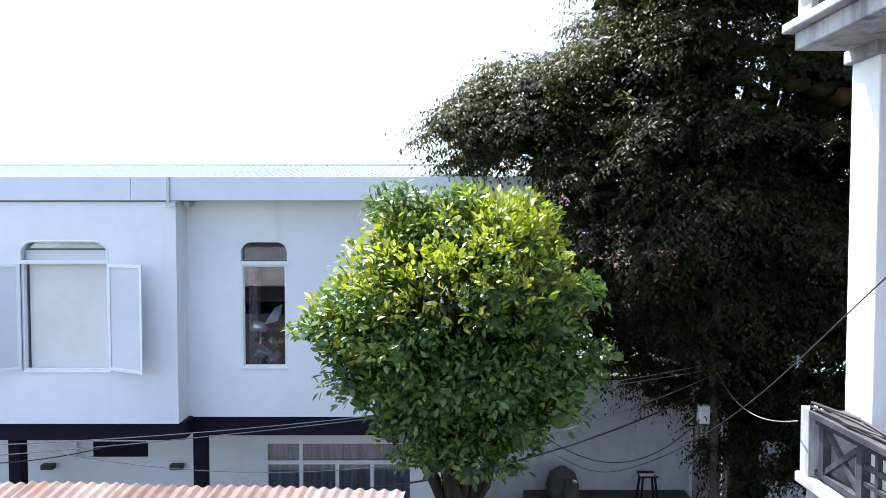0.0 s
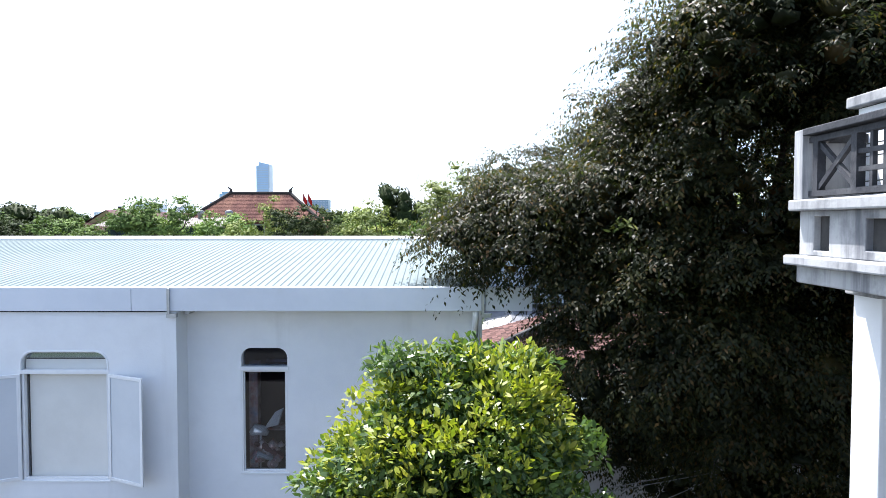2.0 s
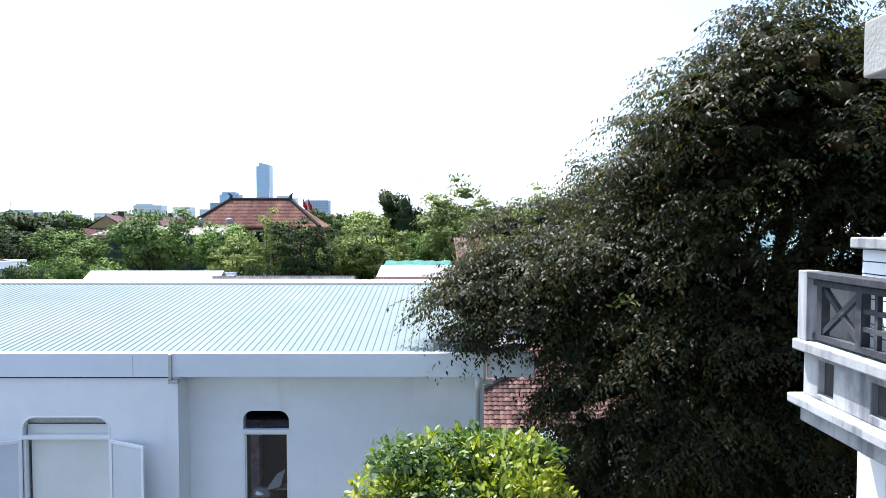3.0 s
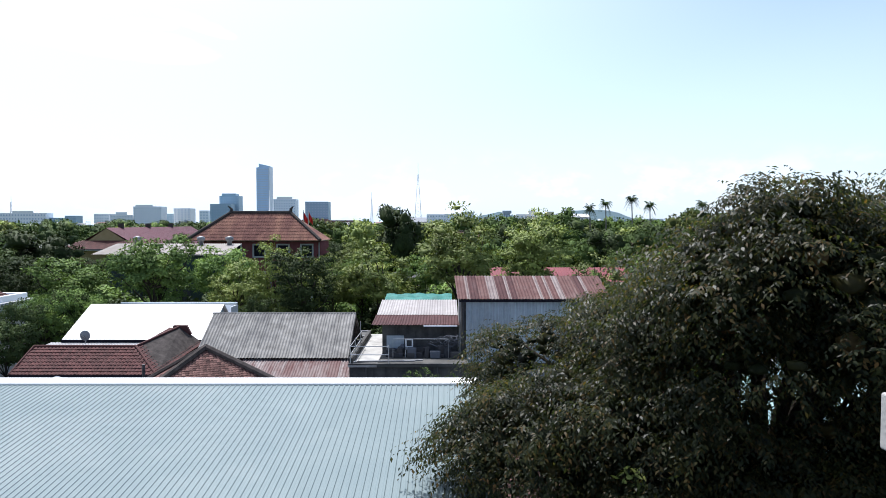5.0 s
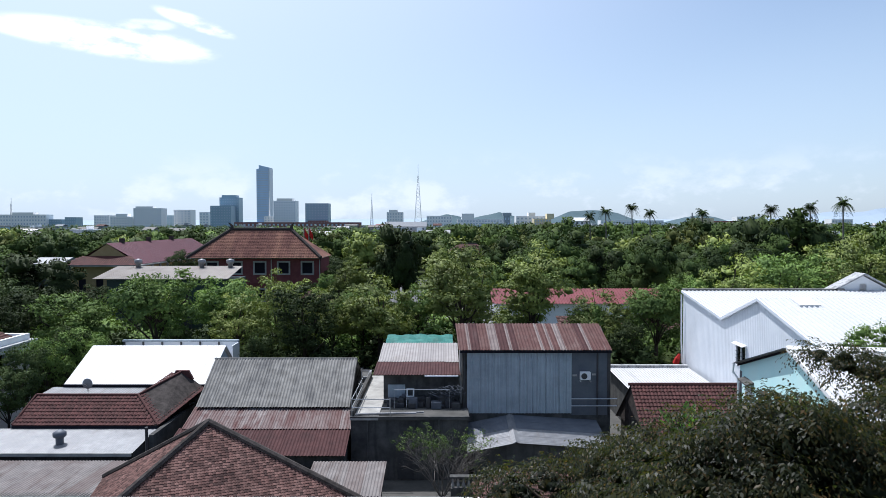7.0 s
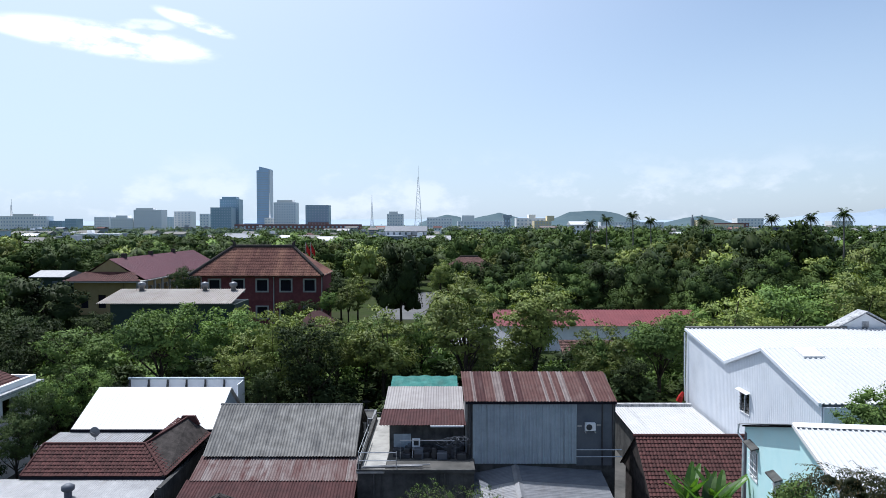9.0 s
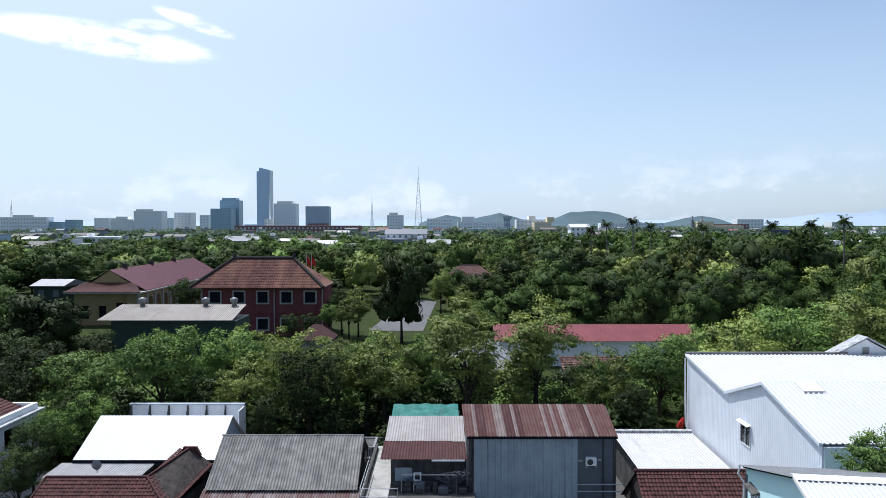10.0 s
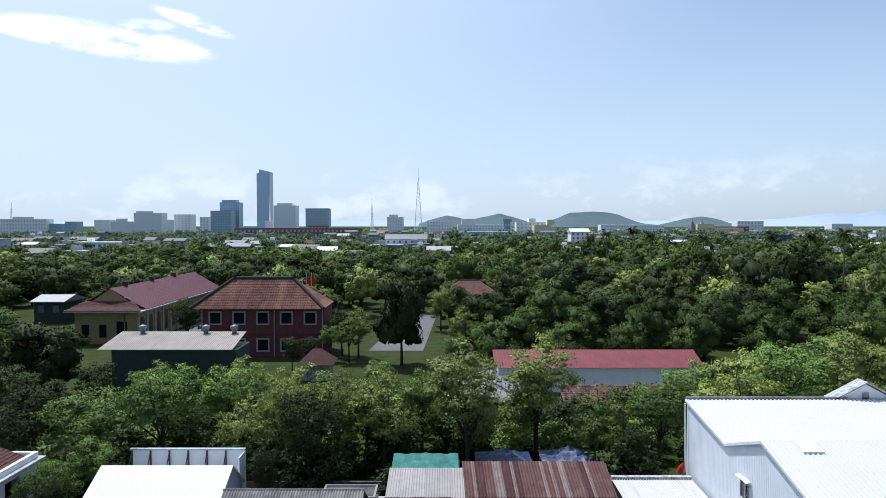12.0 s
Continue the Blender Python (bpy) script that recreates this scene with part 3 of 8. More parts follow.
def leaf_mesh(name, pos, way, face, length, width, lean=None, cores=None, soft=0.75, oval=False):
    """One mesh of folded leaves, two triangles each, hinged on the midrib, over the dense inner growth of the clumps.
    lean: the way in which a leaf's clump faces, which the soft shading follows; cores: centres, radii and the level of the inner growth."""
    n = len(pos)
    way = way / (np.linalg.norm(way, axis=1, keepdims=True) + 1e-9)
    side = np.cross(way, face)
    side /= np.linalg.norm(side, axis=1, keepdims=True) + 1e-9
    up = np.cross(side, way)
    L, W = length[:, None], width[:, None]
    k = 6 if oval else 4
    v = np.empty((n, k, 3))
    v[:, 0] = pos
    if oval:
        for i, (along, out, rise) in enumerate(((0.28, 0.43, 0.12), (0.68, 0.4, 0.1), (1.0, 0.0, -0.1), (0.68, -0.4, 0.1), (0.28, -0.43, 0.12))):
            v[:, i + 1] = pos + way * L * along + side * W * out + up * W * rise
        corners_of = ((0, 1, 2), (0, 2, 3), (0, 3, 4), (0, 4, 5))
    else:
        v[:, 1] = pos + way * L * 0.45 + side * W * 0.5 + up * W * 0.16
        v[:, 2] = pos + way * L - up * L * 0.06
        v[:, 3] = pos + way * L * 0.45 - side * W * 0.5 + up * W * 0.16
        corners_of = ((0, 1, 2), (0, 2, 3))
    base = np.arange(n, dtype=np.int32)[:, None] * k
    tri = np.concatenate([base + np.array([c], dtype=np.int32) for c in corners_of], axis=1).reshape(-1, 3)
    nrm = up if lean is None else up * (1.2 - soft) + lean / (np.linalg.norm(lean, axis=1, keepdims=True) + 1e-9) * soft
    verts, normals = v.reshape(-1, 3), np.repeat(nrm, k, axis=0)
    if cores is not None:
        centre, radius, level, out = cores
        iv, fi = ico(level)
        rough = np.random.default_rng(len(centre)).uniform(0.6, 1.25, (len(centre), len(iv), 1))
        cv = centre[:, None, :] + iv[None] * rough * radius[:, None, :]
        cf = fi[None] + (np.arange(len(centre), dtype=np.int32) * len(iv))[:, None, None] + len(verts)
        verts = np.concatenate([verts, cv.reshape(-1, 3)])
        normals = np.concatenate([normals, np.tile(iv, (len(centre), 1)) + np.repeat(out, len(iv), axis=0) + np.random.default_rng(7).normal(size=(len(centre) * len(iv), 3)) * 0.3])
        tri = np.concatenate([tri, cf.reshape(-1, 3)])
    normals = normals / (np.linalg.norm(normals, axis=1, keepdims=True) + 1e-9)
    me = bpy.data.meshes.new(name)
    me.vertices.add(len(verts))
    me.vertices.foreach_set("co", verts.astype(np.float32).reshape(-1))
    me.loops.add(tri.size)
    me.loops.foreach_set("vertex_index", tri.reshape(-1).astype(np.int32))
    me.polygons.add(len(tri))
    me.polygons.foreach_set("loop_start", np.arange(0, tri.size, 3, dtype=np.int32))
    me.update(calc_edges=True)
    me.polygons.foreach_set("use_smooth", np.ones(len(tri), dtype=bool))
    me.normals_split_custom_set_from_vertices(normals.astype(np.float32))
    return me


def unit(rng, n):
    d = rng.normal(size=(n, 3))
    return d / np.linalg.norm(d, axis=1, keepdims=True)


def foliage(rng, blobs, clumps, per, clump_r, length, width, droop=0.3, inner=0.5, spread=0.9, flat=0.75, inner_size=0.5, shell=0.45):
    """Leaves in clumps spread through blobs (x, y, z, rx, ry, rz): arrays for leaf_mesh and the clumps' centres."""
    blobs = np.array(blobs, dtype=float)
    share = (blobs[:, 3] * blobs[:, 4] * blobs[:, 5]) ** (2 / 3)
    pick = rng.choice(len(blobs), size=clumps, p=share / share.sum())
    d = unit(rng, clumps)
    r = inner + (1 - inner) * rng.random(clumps) ** 0.6
    r *= 0.86 + 0.28 * rng.random(clumps)
    centre = blobs[pick, :3] + d * r[:, None] * blobs[pick, 3:]
    size = clump_r * (0.55 + 0.9 * rng.random(clumps) ** 1.5)
    many = np.maximum(6, (per * (size / clump_r) ** 2).astype(int))
    own = np.repeat(np.arange(clumps), many)
    n = len(own)
    e = unit(rng, n)
    low = e[:, 2] < -0.25
    e[low, 2] *= -1
    off = e * (shell + (1.17 - shell) * rng.random(n) ** 0.8)[:, None] * size[own][:, None] * np.array([1, 1, flat])
    pos = centre[own] + off
    tang = np.cross(e, unit(rng, n))
    way = tang * spread + e * 0.4 + d[own] * 0.2 + np.array([0, 0, -droop])
    face = e * 0.9 + d[own] * 0.25 + np.array([0, 0, 0.35]) + rng.normal(size=(n, 3)) * 0.2
    ln = length * (0.65 + 0.7 * rng.random(n))
    shape = np.array([1, 1, flat])
    return pos, way, face, ln, ln * (width / length) * (0.8 + 0.4 * rng.random(n)), centre, e * 0.8 + d[own] * 1.1, size[:, None] * shape * inner_size


def sprays(rng, blobs, groups, per, leaves, size, length, width, reach=0.55):
    """Leaves along drooping twigs, the twigs in bunches on the outside of the blobs: arrays for leaf_mesh, the bunches' centres and their inner radii."""
    blobs = np.array(blobs, dtype=float)
    share = (blobs[:, 3] * blobs[:, 4] * blobs[:, 5]) ** (2 / 3)
    pick = rng.choice(len(blobs), size=groups, p=share / share.sum())
    d = unit(rng, groups)
    d[:, 2] = np.where(d[:, 2] < -0.55, -d[:, 2], d[:, 2])
    centre = blobs[pick, :3] + d * (0.72 + 0.28 * rng.random(groups))[:, None] * blobs[pick, 3:]
    big = size * (0.6 + 0.8 * rng.random(groups))
    own = np.repeat(np.arange(groups), np.maximum(4, (per * (big / size) ** 1.6).astype(int)))
    n = len(own)
    e = unit(rng, n)
    e = e + d[own] * 0.9 + np.array([0, 0, 0.25])
    e /= np.linalg.norm(e, axis=1, keepdims=True)
    start = centre[own] + e * (0.25 + 0.6 * rng.random(n))[:, None] * big[own][:, None] * np.array([1, 1, 0.5])
    axis = e * np.array([1, 1, 0.4]) + rng.normal(size=(n, 3)) * np.array([0.4, 0.4, 0.15])
    axis /= np.linalg.norm(axis, axis=1, keepdims=True)
    side = np.cross(axis, np.array([0, 0, 1.0]))
    side /= np.linalg.norm(side, axis=1, keepdims=True) + 1e-9
    span = reach * (0.6 + 0.7 * rng.random(n))
    P, W, Fc, E = [], [], [], []
    for k in range(leaves):
        u = (k + 0.6) / leaves
        P.append(start + axis * (span * u)[:, None] - np.array([0, 0, 1.0]) * (0.45 * span * u * u)[:, None])
        turn = 1.0 if k % 2 else -1.0
        W.append(axis * 0.5 + side * 0.75 * turn + np.array([0, 0, -0.75]) + rng.normal(size=(n, 3)) * 0.22)
        Fc.append(e * 0.7 + np.array([0, 0, 0.6]) + side * 0.25 * turn + rng.normal(size=(n, 3)) * 0.25)
        E.append(e * 0.9 + d[own] * 0.8)
    P, W, Fc, E = (np.concatenate(q) for q in (P, W, Fc, E))
    ln = length * (0.65 + 0.65 * rng.random(len(P)))
    return P, W, Fc, ln, ln * (width / length) * (0.8 + 0.4 * rng.random(len(P))), centre - d * big[:, None] * 0.5, E, big[:, None] * np.array([0.4, 0.4, 0.26])


def trunk_form(rng, base, top, r, centres, limbs):
    """A tapered, slightly bent trunk with limbs that reach into the crown."""
    f = Form()
    b, t = Vector(base), Vector(top)
    bend = [b + (t - b) * k + Vector((rng.normal() * 0.06, rng.normal() * 0.06, 0)) * (t - b).length * 0.3 * k for k in (0, 0.25, 0.5, 0.75, 1)]
    f.tube(bend, [r * 1.25, r, r * 0.85, r * 0.7, r * 0.45], 9)
    for i in rng.choice(len(centres), size=min(limbs, len(centres)), replace=False):
        c = Vector(centres[i])
        s = bend[2 + int(rng.integers(0, 2))]
        mid = s.lerp(c, 0.5) + Vector((rng.normal(), rng.normal(), rng.random())) * 0.08 * (c - s).length
        f.tube([s, mid, c], [r * 0.45, r * 0.26, r * 0.06], 5, cap=False)
    return f


def tree(name, seed, base, blobs, clumps, per, clump_r, length, width, material, trunk_r, label, group="", droop=0.3, inner=0.5, limbs=14, top=None, category="tree", spread=0.9, flat=0.75, core=True, inner_size=0.5, soft=0.5, shell=0.45, level=2, dome=0.0, oval=False):
    rng = np.random.default_rng(seed)
    pos, way, face, ln, wd, centres, lean, radii = foliage(rng, blobs, clumps, per, clump_r, length, width, droop, inner, spread, flat, inner_size, shell)
    e = thing(name, base, label, category, group)
    b = np.array(base)
    top = top or tuple(np.average(np.array(blobs)[:, :3], axis=0))
    part("trunk", trunk_form(rng, base, top, trunk_r, centres, limbs), M_BARK, e, smooth=True)
    mid = np.average(np.array(blobs)[:, :3], axis=0) - np.array([0, 0, 1.0])
    out = lambda p: (p - mid) / (np.linalg.norm(p - mid, axis=1, keepdims=True) + 1e-9) * dome
    ob = new("crown", leaf_mesh("crown", pos - b, way, face, ln, wd, lean + 2 * out(pos), (centres - b, radii, level, out(centres)) if core else None, soft, oval))
    ob.data.materials.append(material)
    ob.parent = e
    return e


# ---- ground ----
g = Form()
g.poly([(-4500, -60, 0), (4500, -60, 0), (4500, 4900, 0), (-4500, 4900, 0)])
solid("ground", g, M_GROUND, "dark green ground of grass and earth", "ground", kind="structure")
solid("yard_paving", Form().box(-32, 26, -12, 51, -0.2, 0.02), M_YARD, "grey concrete ground between the houses", "paving", kind="structure")


# unseen slab apart from the yard, it sets the bounce onto the facade
solid("alley_paving", Form().box(-14, 9, -8, 13.3, -0.2, 0.04), M_PALEPAVE, "unseen grey alley paving, toned for bounced light", "paving", kind="structure")


# ---- white house ----
def corners(parent, x0, x1, z, r, y0, y1):
    for cx, sx in ((x0, 1), (x1, -1)):
        pts = [(cx, y0, z)] + [(cx + sx * r * (1 - math.cos(k * math.pi / 12)), y0, z - r + r * math.sin(k * math.pi / 12)) for k in range(7)]
        part("rounded_corner", Form().extrude(pts, (0, y1 - y0, 0)), M_WHITE, parent)


def white_house():
    h = thing("white_house", (-4.6, 13, 0), "white rendered two-storey house with a pale blue sheet roof", "house")
    xl, xr, back = -11.6, 0.62, 16.1
    # upper storey: bay in front, recessed part beside it
    w = Form()
    wall_y(w, xl, -4.11, 2.88, 6.4, 10.5, 10.72, [(-6.52, -5.17, 3.7, 5.72)])
    part("bay_wall", w, M_WHITE, h)
    part("bay_return", Form().box(-4.33, -4.11, 10.721, 10.95, 2.88, 6.4), M_WHITE, h)
    corners(h, -6.52, -5.17, 5.72, 0.2, 10.501, 10.72)
    w = Form()
    wall_y(w, -4.33, xr, 2.86, 6.4, 10.951, 11.17, [(-3.25, -2.51, 3.66, 5.69)])
    corners(h, -3.25, -2.51, 5.69, 0.16, 10.952, 11.17)
    part("recessed_wall", w, M_WHITE, h)
    part("side_wall", Form().box(xr - 0.22, xr, 11.17, back, 0.0, 6.5), M_WHITE, h)
    part("side_wall", Form().box(xl, xl + 0.22, 10.72, back, 0.0, 6.5), M_WHITE, h)
    part("back_wall", Form().box(xl + 0.22, xr - 0.22, back - 0.22, back, 0.0, 7.2), M_WHITE, h)
    part("floor_slab", Form().box(xl + 0.22, xr - 0.22, 11.2, back - 0.22, 2.62, 2.85), M_CONC, h)
    # dark beams and posts under the upper storey
    part("beam", Form().box(xl, -4.05, 10.56, 11.3, 2.6, 2.875), M_DARK, h, "nearly black painted beam", bevel=0.01)
    part("beam", Form().box(-4.05, xr, 10.99, 11.3, 2.54, 2.855), M_DARK, h, "nearly black painted beam", bevel=0.01)
    for x in (-7.0, -3.98, 0.45):
        part("post", Form().box(x - 0.1, x + 0.1, 11.0, 11.2, 0, 2.72), M_DARK, h, "dark painted post", bevel=0.01)
    # ground floor wall, set back under the upper storey, and its openings
    w = Form()
    wall_y(w, xl, xr, 0, 2.6, 11.95, 12.15, [(-6.52, -5.2, 1.82, 2.16), (-3.17, -0.53, 0.6, 2.15)])
    corners(h, -6.52, -5.2, 2.16, 0.15, 11.951, 12.15)
    corners(h, -3.17, -0.53, 2.15, 0.15, 11.951, 12.15)
    part("ground_floor_wall", w, M_WHITE, h)
    part("porch_soffit", Form().box(xl, xr, 11.3, 12.3, 2.6, 2.66), M_WHITE, h)
    # roof: ribbed sheet up to the ridge and down behind
    part("roof", Form().sheet((xl - 0.1, 10.52, 6.69), (xl - 0.1, 15.8, 7.32), (xr + 0.02, 10.52, 6.69), 0.118, 0.014, "rib"), M_ROOFBLUE, h, "pale blue ribbed steel sheet")
    part("ridge_cap", Form().extrude([(xl - 0.14, 15.62, 7.345), (xl - 0.14, 15.83, 7.395), (xl - 0.14, 16.15, 7.355), (xl - 0.14, 16.15, 7.315), (xl - 0.14, 15.62, 7.305)], (xr - xl + 0.22, 0, 0)), M_CAP, h, "white folded ridge sheet")
    part("verge_trim", Form().extrude([(xl - 0.16, 10.5, 6.705), (xl - 0.16, 15.8, 7.28), (xl - 0.16, 15.8, 7.08), (xl - 0.16, 10.5, 6.51)], (0.05, 0, 0)), M_CAP, h)
    part("verge_trim", Form().extrude([(xr + 0.03, 10.5, 6.705), (xr + 0.03, 15.8, 7.27), (xr + 0.03, 15.8, 7.08), (xr + 0.03, 10.5, 6.51)], (0.04, 0, 0)), M_CAP, h)
    part("gable", Form().extrude([(xr - 0.2, 10.95, 6.4), (xr - 0.2, 10.95, 6.7), (xr - 0.2, 15.8, 7.19), (xr - 0.2, back, 7.19), (xr - 0.2, back, 6.4)], (0.19, 0, 0)), M_WHITE, h)
    part("gable", Form().extrude([(xl, 10.95, 6.4), (xl, 10.95, 6.7), (xl, 15.8, 7.19), (xl, back, 7.19), (xl, back, 6.4)], (0.19, 0, 0)), M_WHITE, h)
    # box gutter along the eave, in three lengths
    for xa, xb in ((xl - 0.1, -4.78), (-4.775, -4.22), (-4.2, 0.585), (0.64, 1.36)):
        part("fascia", Form().box(xa, xb, 10.46, 10.62, 6.345, 6.71), M_FASCIA, h, "pale blue-grey painted gutter box", bevel=0.008)
    part("drip_line", Form().box(xl, -4.22, 10.47, 10.502, 6.33, 6.346), M_DARK, h, "thin dark drip edge")
    part("soffit", Form().box(-4.05, xr, 10.62, 10.95, 6.38, 6.42), M_FASCIA, h)
    for x in (-4.2, 0.6):
        part("gutter_bracket", Form().box(x - 0.02, x + 0.02, 10.42, 10.465, 6.3, 6.7).box(x - 0.03, x + 0.12, 10.42, 10.5, 6.25, 6.31), M_STEEL, h, "grey steel strap")
    part("downpipe", Form().tube([(0.5, 10.56, 6.35), (0.5, 10.56, 6.2), (0.5, 10.86, 6.05), (0.5, 10.86, 0.1)], 0.05, 10), M_FRAME, h, "white plastic pipe", smooth=True)
    part("wall_pipe_stub", Form().tube([(-4.02, 10.7, 6.3), (-4.02, 10.95, 6.3)], 0.045, 8), M_STEEL, h)

    # wide window with a round-cornered fanlight and two open casements
    win = part("wide_window", bar_frame(Form(), -6.52, -5.17, 3.7, 5.4, 10.52, 10.6, 0.04), M_FRAME, h, "white painted frame with round-cornered fanlight", bevel=0.006)
    part("transom", Form().box(-6.54, -5.15, 10.485, 10.6, 5.37, 5.43), M_FRAME, win, bevel=0.006)
    part("sill", Form().box(-6.55, -5.14, 10.485, 10.6, 3.68, 3.705), M_FRAME, win, bevel=0.006)
    tr = Form()
    arc = [(-6.52 + 0.2 - 0.2 * math.cos(k * math.pi / 12), 5.52 + 0.2 * math.sin(k * math.pi / 12)) for k in range(7)] + [(-5.37 + 0.2 * math.sin(k * math.pi / 12), 5.52 + 0.2 * math.cos(k * math.pi / 12)) for k in range(7)]
    tr.tube([(-6.52, 10.505, 5.43), *[(x, 10.505, z) for x, z in arc], (-5.17, 10.505, 5.43)], 0.02, 6)
    part("fanlight_trim", tr, M_FRAME, win)
    part("pane", Form().box(-6.5, -5.19, 10.6, 10.606, 5.61, 5.7), M_GLASS, win)
    part("louvre", Form().box(-6.48, -5.2, 10.592, 10.598, 5.585, 5.605), M_BLACK, win)
    part("blind", Form().box(-6.455, -5.2, 10.63, 10.645, 3.72, 5.38), M_BLIND, win, "cream roller blind drawn down")
    part("fan_blind", Form().box(-6.5, -5.2, 10.61, 10.616, 5.4, 5.67), M_BLIND, win)
    for hinge, sgn in ((-5.17, 1), (-6.52, -1)):
        out_a = radians(26)
        f, gl, ctn = Form(), Form(), Form()
        bar_frame(f, 0, 0.735, 3.72, 5.37, -0.02, 0.02, 0.05)
        gl.box(0.05, 0.685, -0.003, 0.003, 3.77, 5.32)
        ctn.box(0.05, 0.685, 0.012, 0.016, 3.77, 3.95)
        for q in (f, gl, ctn):
            q.v = [(hinge + sgn * (x * math.cos(out_a)) , 10.5 - x * math.sin(out_a) + y, z) for x, y, z in q.v]
        sash = part("casement", f, M_FRAME, win, "white casement standing open", bevel=0.004)
        # opaque pale pane, reflection painted in
        part("casement_pane", gl, M_PANE, win, "pane with its pale reflection in the colour")
        part("casement_rail", ctn, M_FRAME, win)
    # narrow window
    win = part("narrow_window", bar_frame(Form(), -3.25, -2.51, 3.66, 5.34, 10.95, 11.03, 0.03), M_FRAME, h, "white framed narrow window over a dim room", bevel=0.006)
    part("transom", Form().box(-3.27, -2.49, 10.93, 11.03, 5.325, 5.39), M_FRAME, win, bevel=0.006)
    part("sill", Form().box(-3.27, -2.49, 10.935, 11.03, 3.64, 3.665), M_FRAME, win, bevel=0.006)
    part("inner_bead", bar_frame(Form(), -3.22, -2.54, 3.69, 5.31, 10.985, 11.01, 0.016), M_FRAME, win)
    part("pane", Form().box(-3.215, -2.545, 11.0, 11.006, 3.695, 5.345), M_GLASSD, win)
    part("pane", Form().box(-3.23, -2.53, 11.05, 11.056, 5.39, 5.68), M_GLASSB, win)
    # ground floor windows
    win = part("ground_window", bar_frame(Form(), -3.17, -0.53, 0.6, 2.15, 11.95, 12.03, 0.06), M_FRAME, h, "white framed window with grey-blue curtains", bevel=0.005)
    part("transom", Form().box(-3.11, -0.59, 11.952, 12.028, 1.72, 1.79), M_FRAME, win)
    for x in (-2.52, -1.88, -1.26):
        part("mullion", Form().box(x - 0.03, x + 0.03, 11.952, 12.028, 0.66, 1.72), M_FRAME, win)
    part("mullion", Form().box(-2.55, -2.49, 11.952, 12.028, 1.79, 2.09), M_FRAME, win)
    part("pane", Form().box(-3.11, -0.59, 11.99, 11.995, 0.66, 2.09), M_GLASSD, win)
    c = Form()
    n = 132
    fold = lambda i: 12.12 + 0.05 * math.sin(i * 0.95) + 0.02 * math.sin(i * 0.37)
    for i in range(n):
        x0, x1 = -3.15 + 2.6 * i / n, -3.15 + 2.6 * (i + 1) / n
        c.poly([(x0, fold(i), 0.62), (x1, fold(i + 1), 0.62), (x1, fold(i + 1), 2.13), (x0, fold(i), 2.13)])
    part("curtain", c, M_CURTAIN, win, "grey-blue folded curtain")
    win = part("small_ground_window", bar_frame(Form(), -6.52, -5.2, 1.82, 2.16, 11.95, 12.01, 0.03), M_FRAME, h, "white framed window with dark panes", bevel=0.005)
    part("pane", Form().box(-6.22, -5.23, 11.985, 11.99, 1.85, 2.13), M_DARK, win, "nearly black pane")
    part("pane", Form().box(-6.49, -6.24, 11.985, 11.99, 1.85, 2.13), M_PANE, win, "pale louvred pane")
    part("mullion", Form().box(-6.24, -6.21, 11.96, 12.0, 1.85, 2.13), M_FRAME, win)
    for x in (-6.97, -4.7):
        part("wall_lamp", Form().box(x - 0.11, x + 0.11, 11.83, 11.95, 1.66, 1.75), M_BLACK, h, "small black box lamp on the wall", bevel=0.01)
    return h


white_house()
# panels behind the panes; the rooms' dimness is put into their dark colour
solid("room_inside", Form().box(-9.4, 0.3, 13.2, 13.3, 2.86, 6.3).box(-4.45, -4.4, 11.2, 13.2, 2.86, 6.3).box(-9.4, 0.3, 12.3, 12.34, 0.02, 2.55).box(-4.3, -1.4, 12.0, 12.05, 2.86, 6.3), M_INSIDE, "dark-coloured panels for the dim rooms behind windows", "wall", kind="structure")
cl = Form()
rc = random.Random(5)
for i in range(16):
    x, z, r = -3.05 + 0.42 * rc.random(), 3.72 + 0.1 * rc.random() + 0.3 * rc.random(), 0.05 + 0.05 * rc.random()
    cl.tube([(x - r * 0.8, 11.1, z), (x, 11.085, z + r * 0.5), (x + r * 0.8, 11.11, z)], [r * 0.5, r, r * 0.4], 7)
solid("laundry_heap", cl, M_CLOTH, "heap of red, blue and white cloth on a ledge", "laundry", smooth=True)
solid("blue_cloth", Form().tube([(-3.12, 11.07, 3.8), (-3.0, 11.06, 3.93), (-2.85, 11.06, 3.88), (-2.72, 11.08, 3.8)], [0.04, 0.06, 0.055, 0.02], 8), M_CLAD, "pale blue crumpled cloth behind a pane", "cloth", smooth=True)
solid("red_blanket", Form().tube([(-3.08, 11.075, 4.1), (-2.95, 11.06, 4.07), (-2.78, 11.07, 3.98), (-2.62, 11.09, 3.9)], [0.03, 0.06, 0.06, 0.03], 8), M_PURPLE, "dark red crumpled blanket behind a pane", "blanket", smooth=True)
solid("inner_ledge", Form().box(-3.3, -2.4, 11.18, 11.7, 3.6, 3.66), M_DARK, "dark wooden ledge inside the window", "shelf")
solid("white_bundle", Form().tube([(-3.14, 11.09, 4.26), (-3.05, 11.085, 4.33), (-2.96, 11.085, 4.31), (-2.87, 11.1, 4.25)], [0.05, 0.095, 0.085, 0.04], 9).tube([(-3.02, 11.2, 3.66), (-3.0, 11.16, 4.3)], 0.02, 5), M_PLASTICW, "crumpled white bundle on a stand", "cloth", smooth=True)


